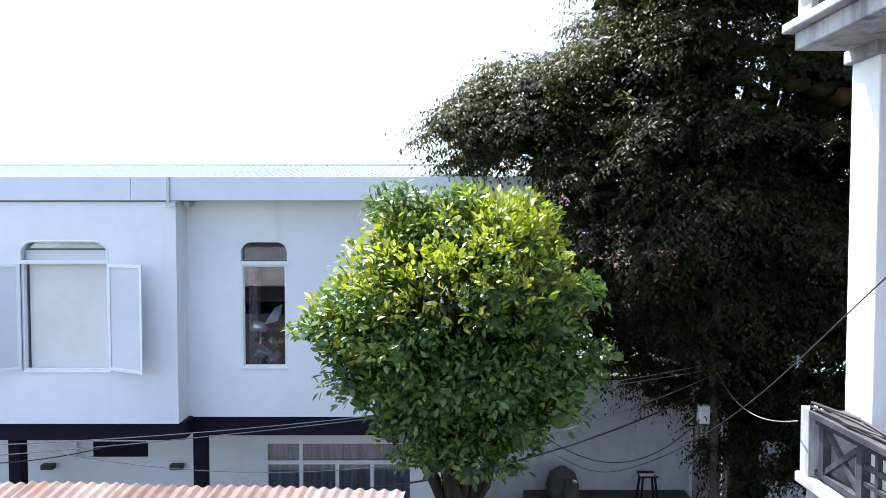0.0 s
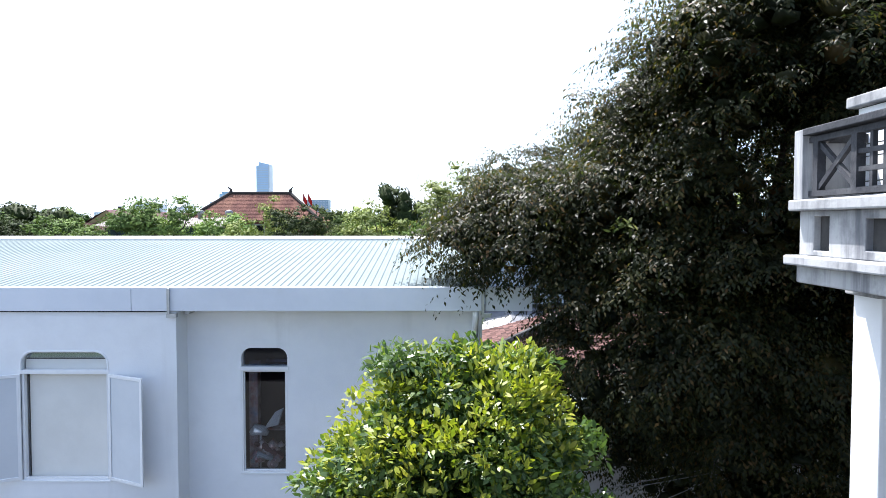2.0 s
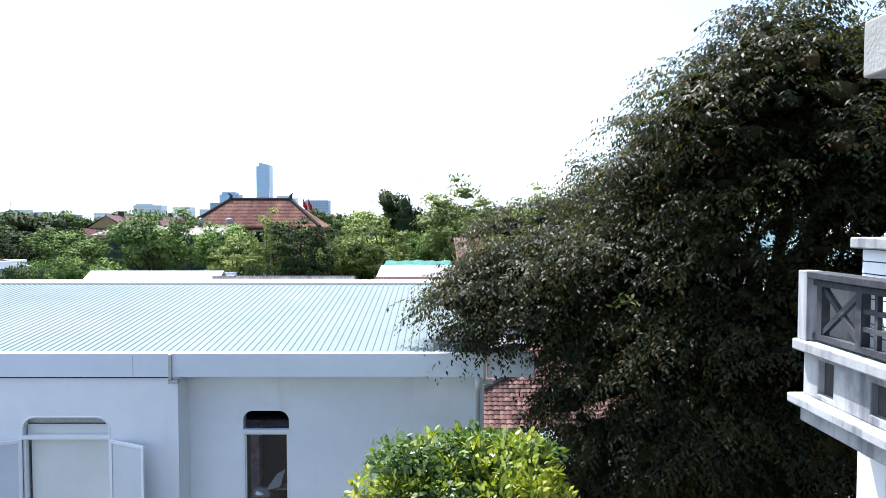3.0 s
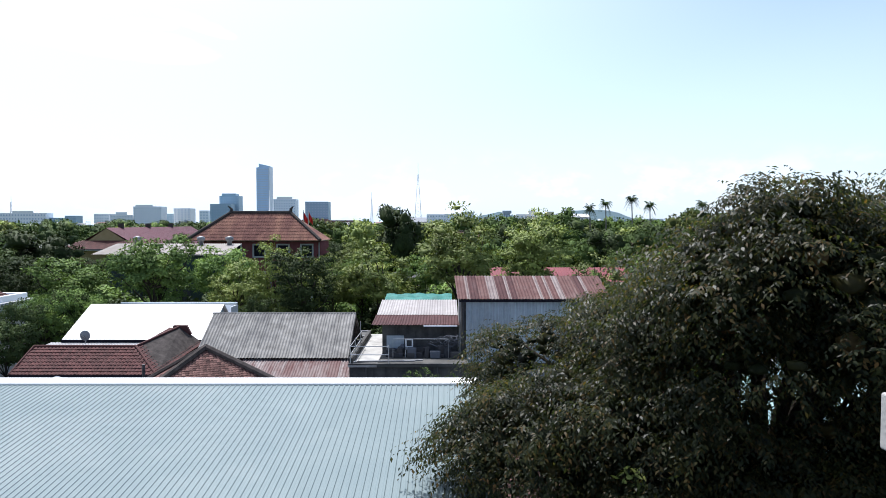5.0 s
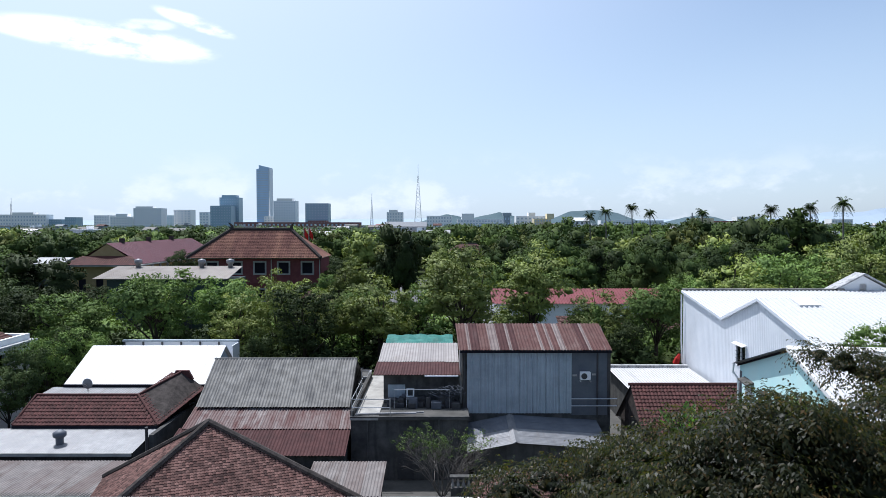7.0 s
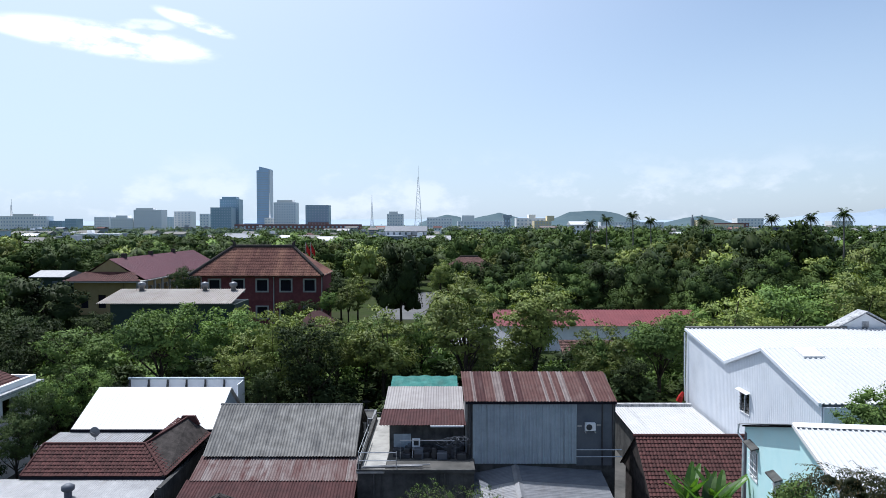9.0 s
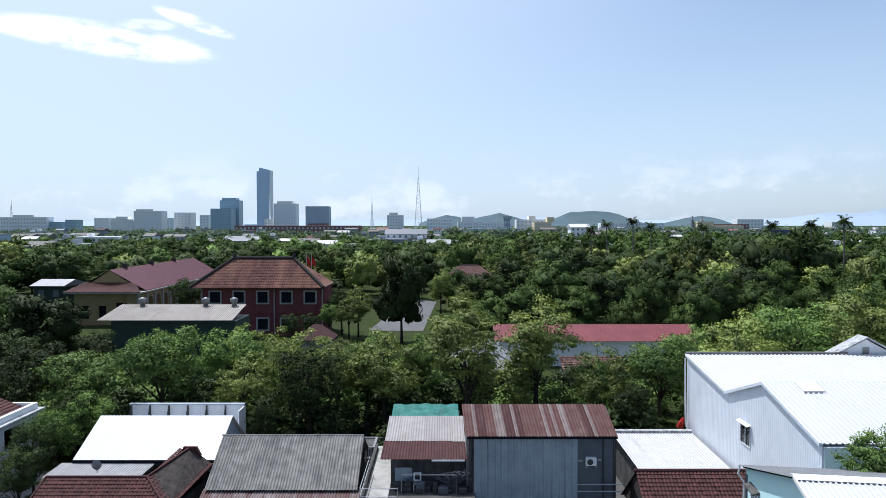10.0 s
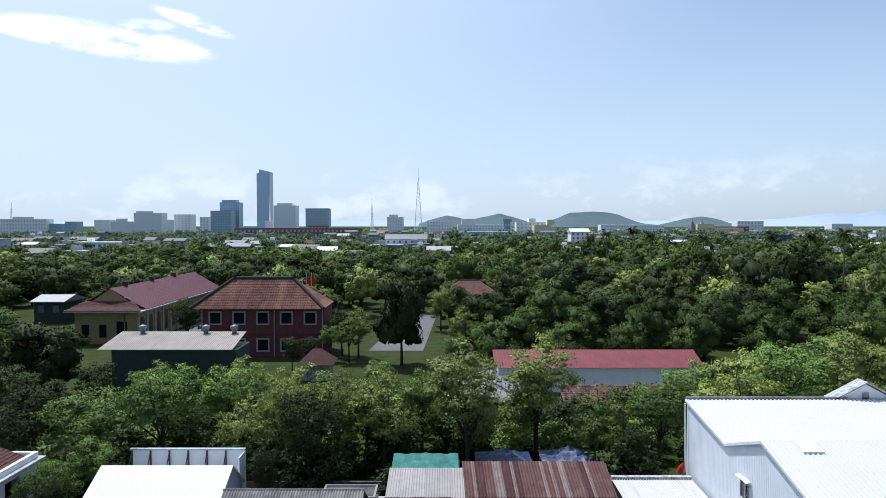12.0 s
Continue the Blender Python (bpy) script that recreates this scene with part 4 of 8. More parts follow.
solid("folded_papers", Form().extrude([(-2.93, 11.08, 4.34), (-2.7, 11.08, 4.4), (-2.62, 11.08, 4.68), (-2.74, 11.08, 4.62)], (0.01, 0.03, 0)), M_PLASTICW, "pale folded papers leaning inside a window", "papers")
solid("brown_shelf", Form().box(-3.2, -3.06, 11.2, 11.4, 3.66, 5.4).box(-3.0, -2.4, 11.5, 11.7, 5.35, 5.4).box(-3.0, -2.4, 11.45, 11.7, 4.2, 4.24), M_CLOTH, "brown cluttered shelf inside a window", "shelf")


# ---- balcony building ----
def balcony_building():
    b = thing("balcony_building", (4.5, 1.5, 0), "weathered white building with two corner balconies", "house")
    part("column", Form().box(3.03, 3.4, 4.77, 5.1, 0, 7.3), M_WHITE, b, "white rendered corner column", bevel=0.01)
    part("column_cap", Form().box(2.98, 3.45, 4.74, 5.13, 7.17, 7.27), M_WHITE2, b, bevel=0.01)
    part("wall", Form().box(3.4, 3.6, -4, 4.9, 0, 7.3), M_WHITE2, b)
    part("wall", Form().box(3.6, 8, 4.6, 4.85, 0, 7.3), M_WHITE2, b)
    stub = part("pillar_stub", Form().box(3.0, 3.39, 4.61, 5.01, 7.46, 8.52), M_CONC, b, "whitewashed brick pillar")
    for i in range(12):
        z0 = 7.465 + i * 0.088
        cut = 3.195 + (0.07 if i % 2 else -0.07)
        for xa, xb in ((2.99, cut - 0.005), (cut + 0.005, 3.4)):
            part("brick", Form().box(xa, xb, 4.6, 5.02, z0, z0 + 0.079), M_WHITE, stub)
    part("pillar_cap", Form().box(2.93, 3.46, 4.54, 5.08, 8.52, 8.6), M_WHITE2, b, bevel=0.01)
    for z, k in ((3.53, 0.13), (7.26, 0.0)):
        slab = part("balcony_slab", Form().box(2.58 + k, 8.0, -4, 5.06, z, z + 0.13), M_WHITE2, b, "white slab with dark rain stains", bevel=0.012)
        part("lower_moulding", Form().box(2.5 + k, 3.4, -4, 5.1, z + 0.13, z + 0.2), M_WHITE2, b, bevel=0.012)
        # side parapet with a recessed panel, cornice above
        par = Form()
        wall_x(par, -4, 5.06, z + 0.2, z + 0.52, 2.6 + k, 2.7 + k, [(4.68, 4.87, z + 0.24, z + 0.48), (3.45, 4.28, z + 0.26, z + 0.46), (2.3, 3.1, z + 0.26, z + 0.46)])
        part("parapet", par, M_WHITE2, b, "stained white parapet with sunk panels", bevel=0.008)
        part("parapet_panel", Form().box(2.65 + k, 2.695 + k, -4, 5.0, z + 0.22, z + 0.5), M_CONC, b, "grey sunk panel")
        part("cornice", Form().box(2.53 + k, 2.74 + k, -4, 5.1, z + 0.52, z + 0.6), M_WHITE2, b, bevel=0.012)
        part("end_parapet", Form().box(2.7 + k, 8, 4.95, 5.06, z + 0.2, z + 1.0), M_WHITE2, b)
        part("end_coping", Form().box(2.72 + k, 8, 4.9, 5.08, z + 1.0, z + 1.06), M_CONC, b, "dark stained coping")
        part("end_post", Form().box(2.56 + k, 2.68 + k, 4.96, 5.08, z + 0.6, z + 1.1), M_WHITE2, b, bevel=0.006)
        # railing: bars with crosses and grids in turn
        rail = part("top_rail", Form().box(2.55 + k, 2.7 + k, -4, 4.95, z + 1.05, z + 1.1), M_RAIL, b, "dark stained coping rail", bevel=0.006)
        part("lower_rail", Form().box(2.6 + k, 2.66 + k, -4, 4.95, z + 0.62, z + 0.66), M_RAIL, b)
        part("upper_rail", Form().box(2.6 + k, 2.66 + k, -4, 4.95, z + 1.0, z + 1.04), M_RAIL, b)
        y = 4.9
        for i in range(9):
            part("baluster", Form().box(2.6 + k, 2.66 + k, y - 0.06, y, z + 0.66, z + 1.0), M_RAIL, b)
            ya, yb = y - 0.06, y - 0.45
            if i % 2 == 0:
                for za, zb, xo in ((z + 0.66, z + 1.0, 2.61 + k), (z + 1.0, z + 0.66, 2.616 + k)):
                    s_ = 0.045 if zb > za else -0.045
                    part("cross_bar", Form().extrude([(xo, ya, za), (xo, ya, za + s_), (xo, yb, zb), (xo, yb, zb - s_)], (0.03, 0, 0)), M_RAIL, b)
            else:
                for q in (1, 2):
                    part("grid_bar", Form().box(2.61 + k, 2.645 + k, yb, ya, z + 0.66 + q * 0.113 - 0.015, z + 0.66 + q * 0.113 + 0.015), M_RAIL, b)
                for q in (1, 2):
                    part("grid_bar", Form().box(2.612 + k, 2.643 + k, ya + (yb - ya) * q / 3 - 0.015, ya + (yb - ya) * q / 3 + 0.015, z + 0.66, z + 1.0), M_RAIL, b)
            y = yb
    rc_ = random.Random(3)
    for q in range(4):
        run = [(2.6 + 0.13 + rc_.uniform(-0.05, 0.05), 4.95 - 0.45 * i_, 3.53 + 1.115 + 0.02 * rc_.random() + 0.012 * q) for i_ in range(18)]
        part("rail_cable", Form().tube([(2.72, 5.0, 4.55)] + run, 0.011, 5), M_CABLE, b, "black cable bundled along the rail", smooth=True)
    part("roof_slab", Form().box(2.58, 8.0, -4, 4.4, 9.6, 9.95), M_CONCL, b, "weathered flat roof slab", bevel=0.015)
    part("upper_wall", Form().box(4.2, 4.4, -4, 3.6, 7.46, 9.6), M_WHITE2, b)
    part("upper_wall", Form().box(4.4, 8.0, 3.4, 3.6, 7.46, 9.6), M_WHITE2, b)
    return b


balcony_building()


# ---- the street side behind: unseen plain houses, added to close the place and fill reflections ----
ns = thing("street_house", (-4, -12, 0), "plain old house with a grey sheet roof", "house")
part("wall", Form().box(-13, 2.2, -15, -9, 0, 3.4), M_CONC, ns)
part("roof", Form().poly([(-13.6, -8.4, 3.2), (2.8, -8.4, 3.2), (2.8, -12, 4.8), (-13.6, -12, 4.8)]).poly([(2.8, -15.6, 3.2), (-13.6, -15.6, 3.2), (-13.6, -12, 4.8), (2.8, -12, 4.8)]), M_GALV, ns)
part("gable", Form().extrude([(2.0, -8.9, 3.3), (2.0, -12, 4.6), (2.0, -15.1, 3.3)], (0.2, 0, 0)), M_CONC, ns)
part("gable", Form().extrude([(-13, -8.9, 3.3), (-13, -12, 4.6), (-13, -15.1, 3.3)], (0.2, 0, 0)), M_CONC, ns)
nb = thing("street_block", (-6, -41, 0), "unseen plain grey two-storey block, for reflections", "house")
part("wall", Form().box(-26, 14, -46, -36, 0, 7.0), M_CONC, nb)
part("parapet", Form().box(-26.2, 14.2, -36, -35.8, 6.6, 7.6), M_CONCL, nb)


# ---- rusty roof close by ----
r = thing("rusty_shed", (-2.4, 4.2, 0), "low shed with a rusty corrugated roof", "shed")
part("wall", Form().box(-6.5, -0.5, 3.3, 4.9, 0, 3.7), M_CONC, r)
x = -6.6
k = 0
while x < -0.75:
    part("roof_sheet", Form().sheet((x, 5.02 + 0.03 * (k % 2), 4.13 - 0.02 * (x + 6.6) - 0.01 * (k % 2)), (x - 0.25, 3.1, 3.65), (x + 0.72, 5.02 + 0.03 * (k % 2), 4.12 - 0.02 * (x + 7.3)), 0.088, 0.022), M_RUSTN, r)
    x += 0.7
    k += 1


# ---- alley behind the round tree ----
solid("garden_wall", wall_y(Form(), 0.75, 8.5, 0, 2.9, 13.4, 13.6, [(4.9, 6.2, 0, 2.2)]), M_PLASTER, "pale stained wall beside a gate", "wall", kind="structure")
# coloured dark so that the sunlit wall top doesn't stand out
solid("wall_coping", Form().box(0.75, 8.5, 13.35, 13.65, 2.9, 2.98), M_CONC, "dark coping on a garden wall", "coping", kind="structure")
gt = thing("garden_gate", (5.5, 13.4, 0), "white painted sheet gate in a wall", "gate")
part("gate_frame", bar_frame(Form(), 4.9, 6.2, 0.02, 2.2, 13.42, 13.5, 0.07), M_FRAME, gt)
for x0 in (4.98, 5.57):
    part("gate_leaf", Form().box(x0, x0 + 0.55, 13.44, 13.48, 0.1, 2.1), M_CONCL, gt)
    for q in range(5):
        part("gate_bar", Form().box(x0 + 0.05 + q * 0.1, x0 + 0.08 + q * 0.1, 13.41, 13.44, 1.6, 2.1), M_FRAME, gt)
st = thing("wooden_stool", (3.84, 12.65, 0.7), "dark wooden stool on a porch step", "stool")
part("seat", Form().box(3.68, 4.0, 12.5, 12.8, 1.26, 1.3), M_DARK, st, bevel=0.01)
for sx in (-1, 1):
    for sy in (-1, 1):
        part("leg", Form().tube([(3.84 + sx * 0.11, 12.65 + sy * 0.1, 1.26), (3.84 + sx * 0.17, 12.65 + sy * 0.14, 0.7)], 0.022, 6), M_DARK, st)
    part("stretcher", Form().tube([(3.84 + sx * 0.14, 12.54, 0.95), (3.84 + sx * 0.14, 12.76, 0.95)], 0.014, 6), M_DARK, st)
solid("porch_step", Form().box(1.6, 4.8, 12.2, 13.39, 0, 0.7), M_CONC, "dark concrete step before the wall", "step", bevel=0.02)
solid("clay_urn", Form().tube([(2.38, 12.5, 0.7), (2.38, 12.5, 0.85), (2.38, 12.5, 1.02), (2.38, 12.5, 1.15), (2.38, 12.5, 1.2)], [0.08, 0.13, 0.15, 0.1, 0.12], 16), M_CONC, "pale patterned clay urn on a step", "urn", smooth=True)
solid("dark_boulder", Form().tube([(2.3, 12.95, 0.7), (2.3, 12.95, 0.95), (2.3, 12.95, 1.2), (2.3, 12.95, 1.32)], [0.3, 0.32, 0.24, 0.06], 11), M_CONC, "dark round stone beside an urn", "stone", smooth=True)

p = thing("utility_pole", (4.5, 11.2, 0), "grey concrete utility pole with a meter box", "pole")
part("shaft", Form().tube([(4.58, 11.2, 0), (4.45, 11.2, 4.0)], [0.085, 0.06], 10), M_CONC, p, smooth=True)
mb = part("meter_box", Form().box(4.18, 4.36, 11.0, 11.15, 2.72, 3.02), M_PLASTICW, p, "white meter box", bevel=0.02)
part("meter_lid", Form().box(4.2, 4.34, 10.985, 11.0, 2.75, 2.95), M_FRAME, mb)
part("bracket", Form().tube([(4.36, 11.1, 2.9), (4.5, 11.2, 2.9)], 0.02, 6), M_STEEL, p)


def cable(pts, r, material, label, sag=0.0):
    a, b = Vector(pts[0]), Vector(pts[1])
    n = 24
    line = [tuple(a.lerp(b, i / n) - Vector((0, 0, sag * 4 * (i / n) * (1 - i / n)))) for i in range(n + 1)]
    solid("cable", Form().tube(line, r, 6), material, label, "cable", "overhead cables", smooth=True)


bend = [(2.95, 3.0, 6.7), (2.73, 4.2, 5.66), (2.62, 5.8, 4.45), (2.46, 7.5, 3.41), (2.06, 9.0, 2.68), (1.53, 10.5, 2.52), (0.9, 11.9, 2.6)]
line = []
for k in range(1, len(bend) - 2):
    p0, p1, p2, p3 = (Vector(q) for q in bend[k - 1:k + 3])
    for s in range(8):
        u = s / 8
        line.append(tuple(0.5 * (2 * p1 + (p2 - p0) * u + (2 * p0 - 5 * p1 + 4 * p2 - p3) * u * u + (3 * p1 - p0 - 3 * p2 + p3) * u ** 3)))
solid("cable", Form().tube([bend[0], *line, bend[-2], bend[-1]], 0.0045, 6), M_CABLE, "long slack grey-black overhead cable", "cable", "overhead cables", smooth=True)
cable([(2.6, 4.95, 4.55), (4.45, 11.2, 3.75)], 0.005, M_CABLEG, "twisted pale cable at the balcony", 0.3)
cable([(-7.5, 9.6, 2.8), (4.45, 11.1, 3.7)], 0.007, M_CABLEG, "thin pale overhead wire", 0.25)
cable([(-7.5, 9.62, 2.6), (4.45, 11.12, 3.6)], 0.007, M_CABLEG, "thin pale overhead wire", 0.15)
cable([(-5.9, 10.0, 2.62), (4.45, 11.14, 3.5)], 0.006, M_CABLEG, "slack pale overhead wire", 0.85)
cable([(-3.2, 9.0, 2.35), (4.45, 11.16, 3.3)], 0.013, M_CABLE, "slack black overhead cable", 0.5)
cable([(1.3, 9.5, 3.1), (4.45, 11.16, 3.0)], 0.008, M_CABLE, "thin black overhead wire", 0.7)
cable([(-7.5, 9.7, 2.55), (-5.0, 10.3, 2.62)], 0.009, M_CABLE, "short black wire on brackets", 0.12)


# ---- tiled roofs ----
def tile_face(form, eave_a, eave_b, top_a, top_b, w, h, lift=0.035, crown=0.03):
    """Tiles on a four-sided roof face (or a three-sided one, top_a = top_b)."""
    A, B, TA, TB = (Vector(k) for k in (eave_a, eave_b, top_a, top_b))
    e = (B - A).normalized()
    foot = A + e * (TA - A).dot(e)
    up = TA - foot
    lo = min(0, (TA - A).dot(e), (TB - A).dot(e))
    hi = max((B - A).length, (TA - A).dot(e), (TB - A).dot(e))
    o, along = A + e * lo, e * (hi - lo)
    u = lambda p: ((p - A).dot(e) - lo) / (hi - lo)
    ua, ub, ta, tb = u(A), u(B), u(TA), u(TB)
    def test(x, y):
        left, right = ua + (ta - ua) * y, ub + (tb - ub) * y
        return left <= x <= right
    form.tiles(o, o + up, o + along, w, h, lift, test, crown)
    return form


def ridge_line(form, a, b, r=0.1):
    form.tube([a, b], r, 7)
    return form


def hip_house():
    A, B, C, D = (-12.1, 20.1, 3.6), (-2.3, 24.1, 3.6), (-13.8, 27.3, 3.6), (-9.6, 31.4, 3.6)
    top = (-9.08, 25.92, 6.22)
    h = thing("hip_roof_house", (-8, 25.5, 0), "low house under an old red clay tile hip roof", "house")
    part("wall", Form().extrude([(-11.7, 20.8, 0), (-3.0, 24.3, 0), (-9.4, 30.6, 0), (-13.3, 27.0, 0)], (0, 0, 3.7)), M_CONC, h)
    for a, b, name in ((A, B, "front"), (C, A, "west"), (B, D, "east"), (D, C, "back")):
        if name == "back":
            part("roof_deck", Form().poly([D, C, top]).poly([A, B, top]).poly([C, A, top]).poly([B, D, top]), M_TILEB, h)
        tagged(part("roof_tiles", tile_face(Form(), a, b, top, top, 0.125, 0.115, 0.022, 0.022), M_TILE, h, "weathered red clay tiles"), kind="stuff")
    for q in (A, B, C, D):
        part("hip_ridge", ridge_line(Form(), (q[0], q[1], q[2] + 0.05), (top[0], top[1], top[2] + 0.07), 0.12), M_RIDGE, h, "dark mortared hip")
    return h


hip_house()


def tile_l_house():
    h = thing("brown_tile_house", (-19, 41, 0), "house with an L-shaped brown tile roof", "house")
    part("wall", Form().box(-23.4, -16.6, 38.5, 41.2, 0, 2.6).box(-19.2, -16.2, 41.2, 42.9, 0, 2.6), M_CONC, h)
    part("gable", Form().extrude([(-18.3, 42.75, 2.6), (-18.3, 42.75, 3.3), (-16.62, 42.75, 4.4), (-15.4, 42.75, 3.4), (-15.7, 42.75, 2.6)], (0, 0.2, 0)), M_CONC, h)
    rl, rr = (-23.95, 39.8, 3.76), (-18.0, 39.8, 3.76)
    rb = (-16.62, 43.0, 4.45)
    faces = [((-24.3, 38.0, 2.5), (-16.1, 38.0, 2.5), rl, rr), ((-16.1, 38.0, 2.5), (-15.2, 43.0, 3.4), rr, rb),
             ((-19.3, 41.6, 2.5), (-24.3, 41.6, 2.5), rr, rl), ((-18.4, 43.0, 3.3), (-19.3, 41.6, 2.5), rb, rr), ((-24.3, 41.6, 2.5), (-24.3, 38.0, 2.5), rl, rl)]
    dk = Form()
    for a, b, ta, tb in faces:
        dk.poly([a, b, tb, ta] if ta != tb else [a, b, tb])
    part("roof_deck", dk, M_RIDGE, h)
    for a, b, ta, tb in faces[:2]:
        tagged(part("roof_tiles", tile_face(Form(), a, b, ta, tb, 0.21, 0.24, 0.045, 0.045), M_TILEB, h, "brown clay tiles"), kind="stuff")
    for a, b in ((rl, rr), (rr, rb), ((-16.1, 38.0, 2.5), rr), ((-24.3, 38.0, 2.5), rl)):
        part("ridge", ridge_line(Form(), (a[0], a[1], a[2] + 0.05), (b[0], b[1], b[2] + 0.05), 0.07), M_TILEB, h)
    part("eave_board", Form().box(-24.3, -16.1, 37.96, 38.02, 2.36, 2.5), M_DARK, h)
    part("side_parapet", Form().box(-16.0, -15.75, 36.5, 46.0, 0, 2.45), M_CONC, h)
    part("gable_cap", Form().extrude([(-17.25, 42.85, 3.9), (-17.02, 42.85, 4.56), (-16.2, 42.85, 4.56), (-15.9, 42.85, 4.0)], (0, 0.2, 0)), M_TILEB, h)
    d = thing("satellite_dish", (-21.2, 40.3, 3.9), "grey satellite dish on a tiled ridge", "satellite dish")
    dish = Form()
    for k in range(5):
        r0, r1 = 0.062 * k, 0.062 * (k + 1)
        for s in range(14):
            a0, a1 = 2 * math.pi * s / 14, 2 * math.pi * (s + 1) / 14
            q = lambda rr, aa: (-21.2 + rr * math.cos(aa), 40.2 + 0.5 * rr * rr, 4.35 + rr * math.sin(aa))
            dish.poly([q(r0, a0), q(r1, a0), q(r1, a1), q(r0, a1)])
    part("reflector", dish, M_GALVL, d, smooth=True)
    part("mast", Form().tube([(-21.2, 40.3, 3.85), (-21.2, 40.28, 4.5)], 0.03, 6), M_STEEL, d)
    part("arm", Form().tube([(-21.2, 40.28, 4.2), (-21.2, 39.8, 4.45)], 0.015, 6), M_STEEL, d)


tile_l_house()


# ---- sheet-roofed houses ----
def sheets(parent, x0, x1, y0, z0, y1, z1, step, pitch, height, material, kind="wave", skew=0.0, label="", drop=0.006, ragged=0.0):
    """Roof sheets side by side; y0, z0 is the eave, y1, z1 the ridge."""
    n = max(1, round((x1 - x0) / step))
    w = (x1 - x0) / n
    rnd = random.Random(int(abs(x0 * 7 + y0 * 3)))
    for i in range(n):
        a = x0 + i * w
        j = ragged * rnd.uniform(-1, 1)
        part("roof_sheet", Form().sheet((a, y0 + j, z0 + drop * (i % 2)), (a + skew, y1, z1 + drop * (i % 2)), (a + w + 0.04, y0 + j, z0 + drop * (i % 2)), pitch, height, kind), material, parent, label)


def grey_rust_house():
    h = thing("grey_roof_house", (-10, 39, 0), "house with a grey sheet roof above a rusty lean-to", "house")
    part("wall", Form().box(-14.0, -5.9, 39.6, 46.0, 0, 3.1), M_CONC, h)
    part("gable", Form().extrude([(-6.1, 39.5, 3.0), (-6.1, 42.8, 5.15), (-6.1, 46.1, 3.0)], (0.2, 0, 0)), M_CONC, h)
    part("gable", Form().extrude([(-14.0, 39.5, 3.0), (-14.0, 42.8, 5.15), (-14.0, 46.1, 3.0)], (0.2, 0, 0)), M_CONC, h)
    sheets(h, -14.45, -5.6, 39.25, 3.2, 42.8, 5.32, 0.9, 0.18, 0.055, M_GALV)
    sheets(h, -14.45, -5.6, 46.4, 3.1, 42.8, 5.3, 0.9, 0.13, 0.04, M_GALV)
    part("ridge_cap", Form().tube([(-14.5, 42.8, 5.33), (-5.55, 42.8, 5.33)], 0.07, 6), M_GALV, h)
    part("verge", Form().extrude([(-5.58, 39.25, 3.22), (-5.58, 42.8, 5.36), (-5.58, 42.8, 5.2), (-5.58, 39.25, 3.06)], (0.05, 0, 0)), M_CONC, h)
    part("lean_to_wall", Form().box(-14.0, -5.5, 35.0, 39.4, 0, 1.9), M_CONC, h)
    sheets(h, -14.5, -5.25, 37.2, 2.55, 39.6, 3.13, 0.62, 0.18, 0.045, M_RUSTMIX, skew=-0.1)
    sheets(h, -14.6, -5.2, 34.6, 1.95, 37.35, 2.54, 0.85, 0.18, 0.045, M_RUST, skew=-0.08)
    part("side_wall", Form().box(-5.5, -5.3, 35.0, 39.4, 0, 1.94), M_CONC, h)


grey_rust_house()


